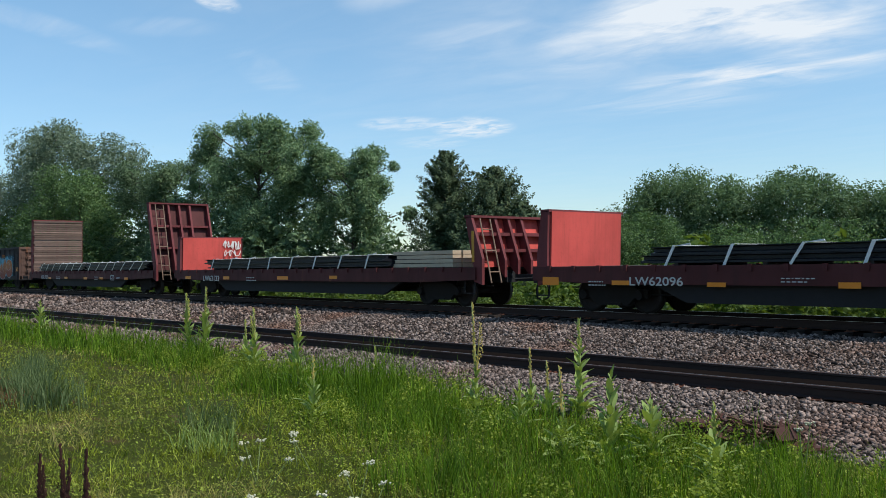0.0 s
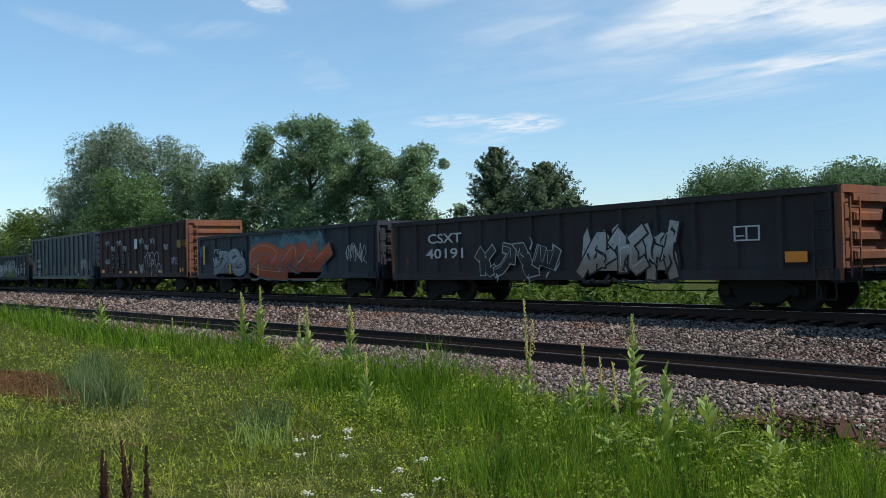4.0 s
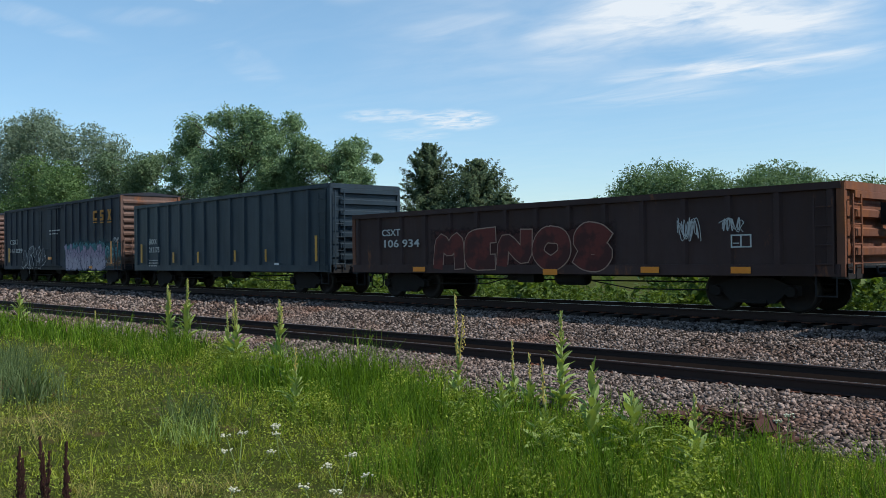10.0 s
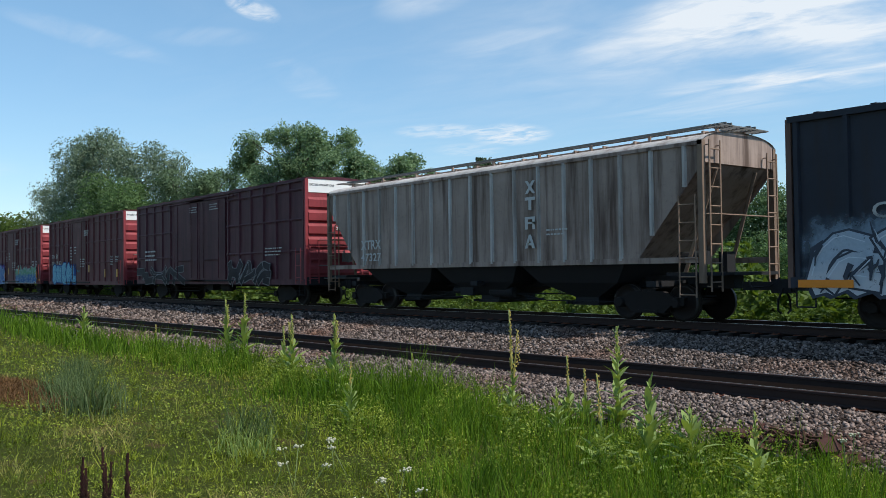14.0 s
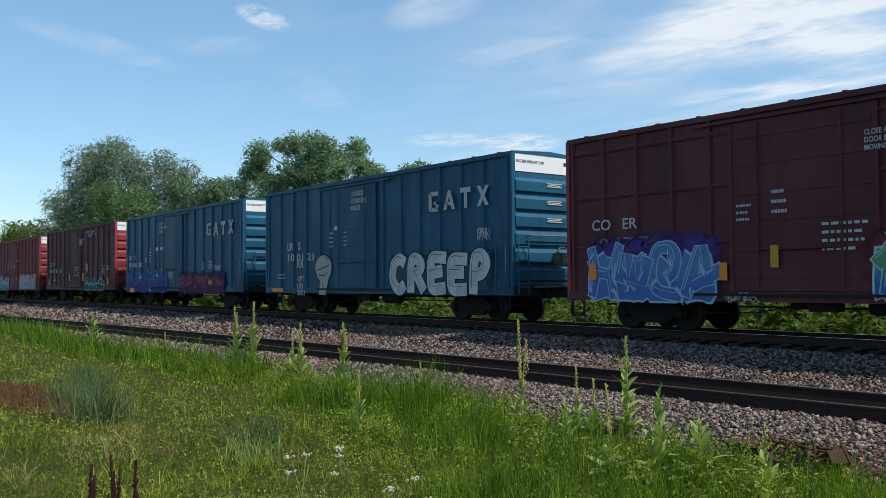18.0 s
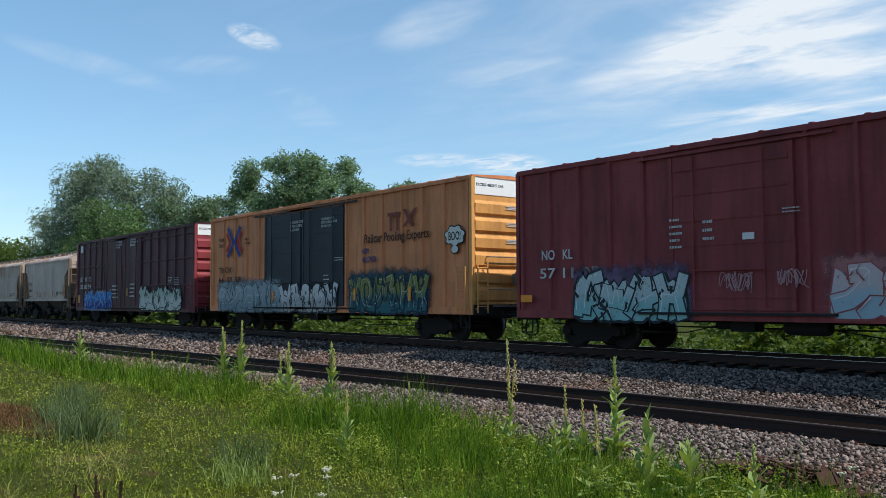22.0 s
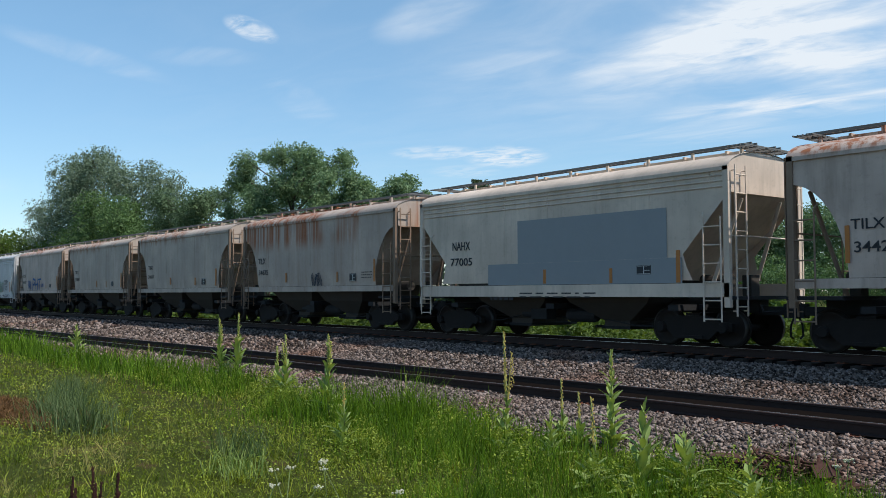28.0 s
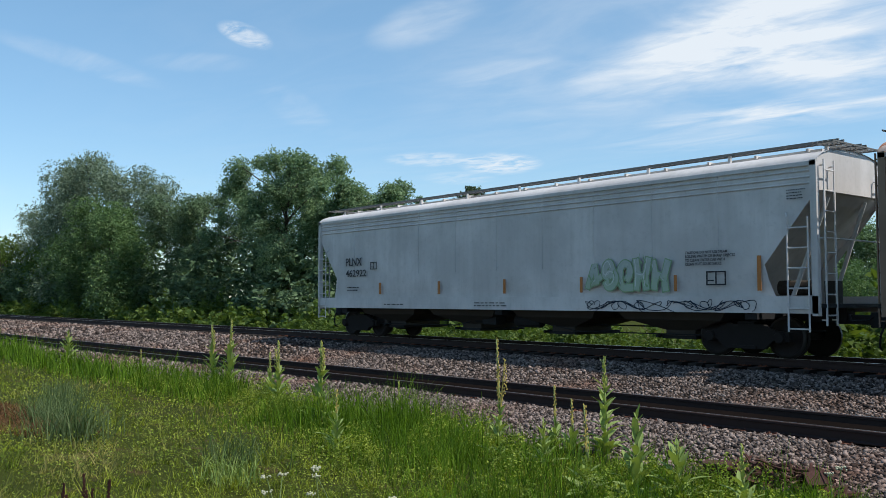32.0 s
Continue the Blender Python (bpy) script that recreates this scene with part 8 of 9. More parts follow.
def bough_cloud(lobes, count, leaf, rng, spray=0.24, boughs=46):
    """A crown: every lobe carries drooping fan-shaped boughs, with leaves that lie along them, and shaded gaps between."""
    lobes = np.asarray(lobes, float)
    weight = lobes[:, 3] ** 1.7
    centre, up, size, share = [], [], [], []
    for (x, y, z, r), w in zip(lobes, weight):
        n = max(4, int(boughs * (0.6 + r)))
        for _ in range(n):
            d = rng.normal(0, 0.54, 3)
            d = d / max(1.0, np.linalg.norm(d) / 1.15)
            if rng.random() < 0.14:
                d = d / (np.linalg.norm(d) + 1e-6) * rng.uniform(0.95, 1.3)
                d[2] += 0.2
            centre.append(np.array([x, y, z]) + d * r * np.array([1, 1, 0.9]))
            d = d / (np.linalg.norm(d) + 1e-6)
            v = 0.75 * d + np.array([0, 0, 0.75]) + rng.normal(0, 0.22, 3)
            up.append(v / np.linalg.norm(v))
            size.append((spray * r + 0.14) * rng.uniform(0.5, 1.3))
            share.append(w / n)
    centre, up, size, share = np.array(centre), np.array(up), np.array(size), np.array(share) * (0.4 + np.array(size))
    outer = int(count * 0.66)
    pick = rng.choice(len(centre), outer, p=share / share.sum())
    side = np.cross(up, rng.normal(0, 1, up.shape))
    side /= np.linalg.norm(side, axis=1)[:, None]
    other = np.cross(up, side)
    ang, rho = rng.uniform(0, 2 * np.pi, outer), rng.uniform(0, 1, outer) ** 0.6
    rho = rho * (0.72 + 0.28 * np.sin(ang * rng.integers(3, 6, len(centre))[pick] + 2 * np.pi * rng.uniform(0, 1, len(centre))[pick]))
    b = size[pick]
    spot = centre[pick] + (side[pick] * (np.cos(ang) * rho * b)[:, None] + other[pick] * (np.sin(ang) * rho * b * 0.8)[:, None])
    spot += rng.normal(0, 0.26, (outer, 3)) * b[:, None]
    spot[:, 2] -= 0.40 * rho ** 2 * b
    normal = up[pick] + rng.normal(0, 0.55, (outer, 3))
    inner = count - outer
    pick = rng.choice(len(lobes), inner, p=weight / weight.sum())
    fill = lobes[pick, :3] + np.clip(rng.normal(0, 0.52, (inner, 3)), -1.0, 1.0) * lobes[pick, 3][:, None]
    spot = np.concatenate([spot, fill])
    normal = np.concatenate([normal, rng.normal(0, 1, (inner, 3))])
    normal /= np.linalg.norm(normal, axis=1)[:, None] + 1e-9
    return leaf_quads(spot, normal, leaf, rng)


def needle_cloud(height, width, count, rng):
    """A cedar: whorls of upswept, ragged sprays round the trunk, shorter towards the pointed top."""
    n = 520
    u = rng.uniform(0.0, 1.0, n) ** 0.8
    long = width * ((1 - u) ** 0.62 + 0.04) * rng.uniform(0.45, 1.15, n)
    turn = rng.uniform(0, 2 * np.pi, n)
    rise = rng.uniform(0.25, 0.75, n) + 0.5 * u
    pick = rng.choice(n, count, p=(long + 0.25) / (long + 0.25).sum())
    q = rng.uniform(0.12, 1.05, count) ** 0.75
    l = long[pick]
    wide = (0.16 + 0.22 * l) * (1.2 - q)
    x = np.cos(turn[pick]) * q * l + rng.normal(0, 1, count) * wide * 0.5
    y = np.sin(turn[pick]) * q * l + rng.normal(0, 1, count) * wide * 0.5
    z = 0.25 + (height - 0.45) * u[pick] + rise[pick] * l * q * q * 0.55 + rng.normal(0, 1, count) * wide * 0.38
    spot = np.stack([x, y, np.clip(z, 0.05, height)], 1)
    normal = np.stack([0.6 * np.cos(turn[pick]), 0.6 * np.sin(turn[pick]), np.full(count, 0.8)], 1) + rng.normal(0, 0.4, (count, 3))
    normal /= np.linalg.norm(normal, axis=1)[:, None]
    return leaf_quads(spot, normal, 0.085, rng, 0.42)


def tree(name, label, base, lobes, leaf, count, material, trunk=0.22, clump=0.5, seed=1, group="", lean=0.0, spire=None):
    """base: foot of the trunk; lobes: masses of the crown, relative to the foot."""
    rng = np.random.default_rng(seed)
    ob = thing(name, label, "tree", base, group)
    f = Form()
    top = max(z for _, _, z, _ in lobes)
    pts = [Vector((lean * u + 0.12 * math.sin(5 * u + seed), 0.1 * math.sin(3 * u + seed), top * 0.9 * u)) for u in (0, 0.2, 0.4, 0.6, 0.8, 1.0)]
    for i in range(5):
        f.tube(pts[i] - Vector((0, 0, 0.2 if i == 0 else 0)), pts[i + 1], trunk * (1 - 0.17 * i), 8, trunk * (1 - 0.17 * (i + 1)))
    part("trunk", f, M_BARK, ob, "grey-brown trunk", True)
    if not spire:
        for x, y, z, r in lobes:
            g = Form()
            u = max(0.12, min(0.85, (z - 0.9 * r) / top))
            i = min(4, int(u * 5))
            start = pts[i].lerp(pts[i + 1], u * 5 - i)
            mid = start.lerp(Vector((x, y, z)), 0.55) + Vector((0, 0, 0.12 * r))
            end = Vector((x, y, z + 0.5 * r))
            g.tube(start, mid, trunk * 0.30, 6, trunk * 0.16)
            g.tube(mid, end, trunk * 0.16, 6, trunk * 0.05)
            for _ in range(5):
                w = Vector(rng.normal(0, 1, 3)).normalized() * r * 0.85
                s = mid.lerp(end, rng.uniform(0.1, 0.9))
                g.tube(s, s + w, trunk * 0.12, 4, trunk * 0.03)
            part("limb", g, M_BARK, ob)
    leaves = needle_cloud(*spire, count, rng) if spire else bough_cloud(lobes, count, leaf, rng, clump)
    part("crown", mass("crown", *leaves, material), material, ob)
    return ob


def conifer(name, label, base, height, width, seed, group=""):
    return tree(name, label, base, [(0, 0, height, 0.2)], 0.075, 60000, M_CEDAR, 0.14, 0.34, seed, group, 0, (height, width))


def relative(lobes, x, y, z=-0.81):
    return [(a - x, b - y, c - z - 0.42 * r, 1.46 * r) for a, b, c, r in lobes]


def woods():
    g = "trees along the track"
    deep = lambda rows, y, seed: [(x, y + 1.9 * math.sin(seed + 2.3 * i), z, r) for i, (x, z, r) in enumerate(rows)]
    tree("cottonwood_tree", "tall airy broadleaf tree with grey-green leaves", (-102, 33, -0.81), relative(deep([(-106.5, 17.4, 1.15), (-110.2, 16.9, 1.03), (-101.9, 16.1, 1.24), (-114.7, 16.0, 1.38), (-107.6, 15.3, 1.73), (-98.7, 14.6, 1.2), (-92.6, 14.4, 0.95), (-91.0, 13.5, 1.24), (-86.0, 12.4, 1.18), (-95.7, 12.6, 1.55), (-103.6, 12.8, 1.81), (-88.6, 11.4, 1.45), (-83.7, 10.6, 0.75), (-112.1, 13.2, 1.64), (-119.7, 13.9, 0.95), (-121.0, 12.0, 1.3), (-122.6, 10.3, 1.1), (-115.6, 10.8, 1.69), (-107.8, 10.1, 1.87), (-85.7, 8.8, 1.17), (-94.4, 9.8, 1.53), (-119.4, 8.1, 1.74), (-110.1, 7.2, 2.05), (-99.9, 6.8, 2.01), (-91.2, 6.6, 1.85), (-117.1, 4.4, 2.32), (-103.9, 3.4, 2.5)], 33, 1), -102, 33), 0.13, 105000, M_LEAF_PALE, 0.34, 0.22, 11, g)
    tree("young_maple_tree", "dense bright green broadleaf tree", (-87, 29.5, -0.81), relative(deep([(-89.2, 10.1, 1.2), (-85.2, 9.4, 1.15), (-92.7, 9.2, 1.37), (-81.4, 8.4, 1.11), (-87.3, 8.3, 1.53), (-95.5, 7.8, 1.4), (-90.2, 6.5, 1.69), (-83.0, 6.7, 1.46), (-78.7, 6.2, 1.07), (-98.4, 6.0, 1.44), (-86.9, 4.7, 1.75), (-80.1, 4.2, 1.52), (-94.7, 3.8, 1.77), (-85.4, 2.2, 1.95), (-78.8, 1.8, 1.5), (-96.6, 1.1, 1.93)], 29.5, 4), -87, 29.5), 0.12, 70000, M_MAPLE, 0.24, 0.22, 12, g)
    tree("locust_tree", "dark rounded broadleaf tree with gaps in its crown", (-71, 31, -0.81), relative(deep([(-72.7, 9.8, 0.66), (-74.5, 9.5, 0.72), (-70.7, 9.2, 0.74), (-67.8, 9.5, 0.48), (-67.4, 8.8, 0.66), (-76.1, 8.9, 0.73), (-72.7, 8.4, 1.01), (-69.0, 8.0, 0.87), (-66.1, 7.4, 0.61), (-75.2, 7.5, 0.93), (-71.3, 6.9, 1.09), (-67.2, 6.4, 0.85), (-64.8, 6.5, 0.37), (-74.0, 5.7, 1.23), (-69.4, 5.2, 1.16), (-65.7, 4.8, 0.74), (-73.5, 3.7, 1.42), (-68.3, 3.3, 1.24)], 31, 2), -71, 31), 0.1, 60000, M_THICKET, 0.2, 0.24, 13, g)
    tree("elm_tree", "large dark green broadleaf tree with a ragged crown", (-55, 31, -0.81), relative(deep([(-59.7, 11.7, 0.35), (-59.5, 11.0, 0.6), (-57.3, 10.9, 0.5), (-55.4, 11.1, 0.57), (-53.2, 11.0, 0.48), (-51.2, 10.6, 0.46), (-49.7, 10.2, 0.45), (-53.9, 10.2, 0.72), (-51.5, 9.9, 0.69), (-49.5, 9.5, 0.45), (-56.7, 10.0, 0.66), (-62.5, 9.9, 0.63), (-60.5, 9.8, 0.7), (-58.4, 9.2, 0.76), (-54.7, 9.1, 0.81), (-52.0, 8.7, 0.78), (-49.5, 8.4, 0.67), (-47.8, 8.4, 0.44), (-64.0, 9.4, 0.32), (-61.6, 8.7, 0.71), (-57.2, 8.0, 0.91), (-53.6, 7.5, 0.87), (-50.3, 7.2, 0.75), (-63.1, 7.7, 0.54), (-59.8, 7.1, 0.86), (-55.6, 6.4, 0.97), (-51.7, 6.0, 0.92), (-48.9, 6.0, 0.74), (-63.4, 6.2, 0.54), (-60.8, 5.6, 0.87), (-56.4, 4.9, 1.07), (-52.5, 4.5, 1.01), (-59.0, 3.5, 1.19)], 31, 3), -55, 31), 0.085, 125000, M_LEAF, 0.28, 0.26, 14, g)
    tree("elm_tree", "broadleaf tree with a spreading side branch", (-46.5, 33, -0.81), relative(deep([(-48.0, 8.8, 0.37), (-46.6, 8.5, 0.51), (-45.2, 8.1, 0.43), (-48.9, 8.4, 0.45), (-49.9, 7.9, 0.5), (-47.4, 7.8, 0.67), (-45.6, 7.4, 0.58), (-44.3, 7.6, 0.21), (-49.2, 7.0, 0.68), (-46.6, 6.6, 0.73), (-44.7, 6.4, 0.5), (-43.5, 6.2, 0.21), (-48.6, 5.7, 0.75), (-46.0, 5.4, 0.72), (-43.9, 5.4, 0.42), (-43.2, 4.6, 0.28), (-48.0, 4.4, 0.82), (-45.2, 4.2, 0.64), (-46.7, 3.1, 0.95)], 33, 5), -46.5, 33), 0.085, 62000, M_LEAF, 0.2, 0.26, 15, g)
    tree("hedge_tree", "low rounded yellow-green tree", (-130, 30, -0.81), relative(deep([(-121.0, 8.4, 1.11), (-114.5, 7.8, 1.06), (-128.1, 8.3, 1.26), (-135.4, 8.0, 1.41), (-144.8, 8.1, 1.69), (-158.8, 8.2, 2.06), (-123.8, 6.4, 1.78), (-112.1, 5.6, 1.48), (-136.1, 5.7, 1.95), (-118.5, 3.7, 1.87), (-131.4, 3.2, 1.89), (-150.6, 5.3, 2.34)], 30, 6), -130, 30), 0.17, 36000, M_BUSH, 0.25, 0.24, 16, g)
    conifer("cedar_tree", "dark pointed cedar tree", (-37.6, 33, -0.81), 8.6, 2.9, 21, g)
    conifer("cedar_tree", "dark broad cedar tree", (-34.1, 33.4, -0.81), 7.4, 3.3, 22, g)
    conifer("cedar_tree", "small dark cedar tree beside larger ones", (-31.7, 33, -0.81), 5.4, 2.0, 23, g)
    tree("young_ash_tree", "small pale green tree beside the cedars", (-30.2, 34, -0.81), relative(deep([(-30.9, 3.2, 0.4), (-30.3, 2.6, 0.5), (-30.9, 2.0, 0.6), (-29.9, 1.7, 0.5), (-30.4, 0.9, 0.7)], 34, 7), -30.2, 34), 0.06, 12000, M_LEAF_PALE, 0.07, 0.5, 17, g)
    rng = np.random.default_rng(31)
    lobes = []
    knots = ((-86, 7.6), (-83.6, 9.4), (-80.9, 12.6), (-76.9, 15.4), (-74.5, 15.1), (-70.8, 13.8), (-67.7, 13.0), (-64.2, 12.8), (-61.7, 13.5), (-58.9, 13.8), (-55.5, 13.2), (-52.6, 12.0), (-50.5, 11.6), (-48.1, 10.6), (-40, 10.2), (-28, 10.0))
    for k in range(34):
        x = -86 + 1.7 * k + rng.uniform(-0.4, 0.4)
        top = float(np.interp(x, [a for a, b in knots], [b for a, b in knots])) - 0.5 * (k % 2) + rng.uniform(-0.3, 0.2)
        r = rng.uniform(1.3, 2.0)
        lobes.append((x, 111 + rng.uniform(-3, 3), top - r, r))
        for q in range(5):
            lobes.append((x + rng.uniform(-1.3, 1.3), 108.5 + rng.uniform(-2.5, 2.5), (top - r) * (0.88 - 0.17 * q), r * rng.uniform(0.8, 1.15)))
    tagged(new("far_wood", mass("far_wood", *bough_cloud([(a, b, c - 0.2 * r, 1.22 * r) for a, b, c, r in lobes], 210000, 0.19, rng, 0.22, 36), M_FARLEAF)), "distant dense green wood beyond the fields", "woods", kind="stuff")
    lobes = [(x, 80 + rng.uniform(-3, 3), z, r) for x, z, r in ((-72.5, 5.9, 0.8), (-73.2, 4.6, 1.1), (-67.7, 5.3, 1.0), (-65.6, 5.9, 0.9), (-64.0, 5.2, 1.0), (-61.6, 5.6, 1.0), (-59.7, 6.0, 1.1), (-57.8, 5.2, 1.1), (-56.1, 4.3, 1.0), (-67, 3.6, 1.6), (-63, 3.4, 1.8), (-59, 3.6, 1.9), (-55, 2.8, 1.8), (-70, 3.0, 1.5), (-60, 1.6, 2.0), (-66, 1.6, 2.0), (-50, 3.0, 2.0), (-46, 2.6, 2.0), (-41, 2.8, 2.2), (-36, 2.6, 2.2), (-79, 2.4, 2.2), (-85, 3, 2.2))]
    tagged(new("far_thicket", mass("far_thicket", *bough_cloud([(a, b, c - 0.2 * r, 1.2 * r) for a, b, c, r in lobes], 50000, 0.13, rng, 0.24, 36), M_MAPLE)), "pale green thicket in front of the far wood", "bushes", kind="stuff")
    lobes = []
    for i in range(420):
        x = rng.uniform(-150, 12)
        y = 24.2 + abs(rng.normal(0, 3.6)) + (1.5 if x < -60 else 0)
        h = rng.uniform(0.15, 0.75) * (1 + max(0, y - 25) * 0.22)
        lobes.append((x, y, -0.7 + h * 0.6, 0.35 + h * 0.8))
    for x, y, z, r in ((-11, 25.5, 0.4, 0.9), (-16, 26, 0.5, 1.1), (-6, 25.5, 0.2, 0.8), (-24, 27, 0.4, 1.0), (-2, 26, 0.3, 0.9)):
        lobes += [(x, y, z, r), (x + 0.7, y + 0.4, z - 0.4, r * 0.8)]
    tagged(new("undergrowth", mass("undergrowth", *leaf_cloud(lobes, 110000, 0.19, rng, 0.4, 0.8), M_BUSH)), "low sunlit green bushes and weeds behind the track", "undergrowth", kind="stuff")
    lobes = []
    for i in range(170):
        x = rng.uniform(-40, 8)
        y = 23.3 + abs(rng.normal(0, 1.1))
        h = rng.uniform(0.15, 0.6)
        lobes.append((x, y, -0.75 + h * 0.5, 0.25 + h * 0.7))
    tagged(new("undergrowth", mass("undergrowth", *leaf_cloud(lobes, 60000, 0.065, rng, 0.25, 0.8), M_BUSH)), "bright green weeds growing beside the bank", "undergrowth", kind="stuff")
    lobes = []
    for i in range(190):
        x = rng.uniform(-150, -42)
        lobes.append((x, rng.uniform(28.0, 35), rng.uniform(0.0, 3.2) + (1.6 * rng.random() if x < -50 else 0), rng.uniform(1.1, 2.2)))
    tagged(new("thicket", mass("thicket", *leaf_cloud(lobes, 90000, 0.20, rng, 0.6, 0.9), M_THICKET)), "dark thicket under the trees beside the track", "bushes", kind="stuff")


# ---- grass and weeds on the verge ----
M_GRASS = leafy("short_grass", (0.090, 0.118, 0.012), (0.450, 0.500, 0.080), (0.470, 0.400, 0.170), 0.6, 0.45, 0.65)
M_TALL = leafy("feathery_green_weeds", (0.042, 0.092, 0.008), (0.210, 0.340, 0.032), None, 0.6, 0.42, 0.55)
M_CLOVER = leafy("clover_leaves", (0.105, 0.150, 0.018), (0.450, 0.520, 0.095), None, 0.6, 0.40, 0.6)
M_BLUEGRASS = leafy("blue_green_tuft", (0.050, 0.085, 0.034), (0.165, 0.215, 0.095), None, 0.6, 0.3)
M_DRY = leafy("dry_brown_grass", (0.060, 0.032, 0.014), (0.220, 0.120, 0.055), None, 0.8, 0.2)
M_MULLEIN = leafy("woolly_mullein_leaf", (0.120, 0.190, 0.045), (0.340, 0.420, 0.150), None, 0.8, 0.25)
M_STALK = plain("pale_green_stalk", (0.20, 0.25, 0.09), 0.8, 0, 0.25, 20.0)
M_SPIKE = plain("yellow_green_spike", (0.34, 0.34, 0.07), 0.8, 0, 0.35, 30.0)
M_SPIKEOLD = plain("ochre_flower_spike", (0.46, 0.35, 0.09), 0.8, 0, 0.35, 30.0)
M_DOCK = plain("dark_dock_seed", (0.050, 0.017, 0.013), 0.9, 0, 0.5, 40.0)
M_SCRAP = plain("dark_rusty_scrap", (0.075, 0.030, 0.021), 0.9, 0, 0.6, 12.0, 0.5)
M_YARROW = plain("white_yarrow_flower", (0.58, 0.55, 0.40), 0.8, 0, 0.15, 30.0)


def sod(x, y):
    return ground_height(x, y) + 0.035 * noise.noise((x * 0.45, y * 0.45, 0)) + 0.02 * noise.noise((x * 1.7, y * 1.7, 3))


def blades(x, y, height, width, rng, bend=0.35, upright=1.0):
    """Two-piece bent blades at the given feet."""
    k = len(x)
    z = np.array([sod(a, b) for a, b in zip(x, y)])
    a = rng.uniform(0, 2 * np.pi, k)
    side = np.stack([np.cos(a), np.sin(a), 0 * a], 1) * (width / 2)[:, None]
    out = rng.normal(0, bend, (k, 2)) / upright
    foot = np.stack([x, y, z - 0.03], 1)
    mid = foot + np.stack([out[:, 0] * height * 0.35, out[:, 1] * height * 0.35, height * 0.55], 1)
    tip = foot + np.stack([out[:, 0] * height, out[:, 1] * height, height * np.clip(1.05 - 0.35 * np.hypot(out[:, 0], out[:, 1]), 0.4, 1.1)], 1)
    verts = np.stack([foot - side, foot + side, mid + side * 0.8, mid - side * 0.8, tip + side * 0.15, tip - side * 0.15], 1).reshape(-1, 3)
    base = 6 * np.arange(k)[:, None]
    faces = np.concatenate([base + np.array([[0, 1, 2, 3]]), base + np.array([[3, 2, 4, 5]])])
    return verts, faces


def fan(count, rng, near, far, low=6, high=74):
    """Feet spread over the verge, thinner with distance."""
    th = np.radians(rng.uniform(low, high, count))
    r = np.exp(rng.uniform(np.log(near), np.log(far), count))
    return -r * np.cos(th), r * np.sin(th), r


def is_tall(x, y):
    """Where the feathery weeds stand: along the ballast edge and in one thick patch."""
    edge = 13.22 + SIDING_SLOPE * x - np.interp(x, VERGE_X, VERGE_W) - y
    patch = np.exp(-(((x + 11.2) / 2.7) ** 2 + ((y - 7.6) / 1.25) ** 2))
    patch2 = np.exp(-(((x + 8.0) / 1.2) ** 2 + ((y - 6.7) / 1.0) ** 2)) * 0.6
    strip = np.where(x < -16, np.exp(-((edge - 0.9) / 1.0) ** 2), 0.25 * np.exp(-((edge - 0.7) / 0.6) ** 2))
    right = np.where((x > -6.6) & (y > 4.6) & (y < 7.9), 0.46, 0)
    return np.clip(patch + patch2 + strip + right, 0, 1)


def worn(x, y):
    """The brown worn patch in the lawn."""
    u, v = x + 16.3, y - 3.75 - 0.10 * (x + 16.3)
    return np.exp(-((u / 3.0) ** 2 + (v / 0.72) ** 2) ** 2)


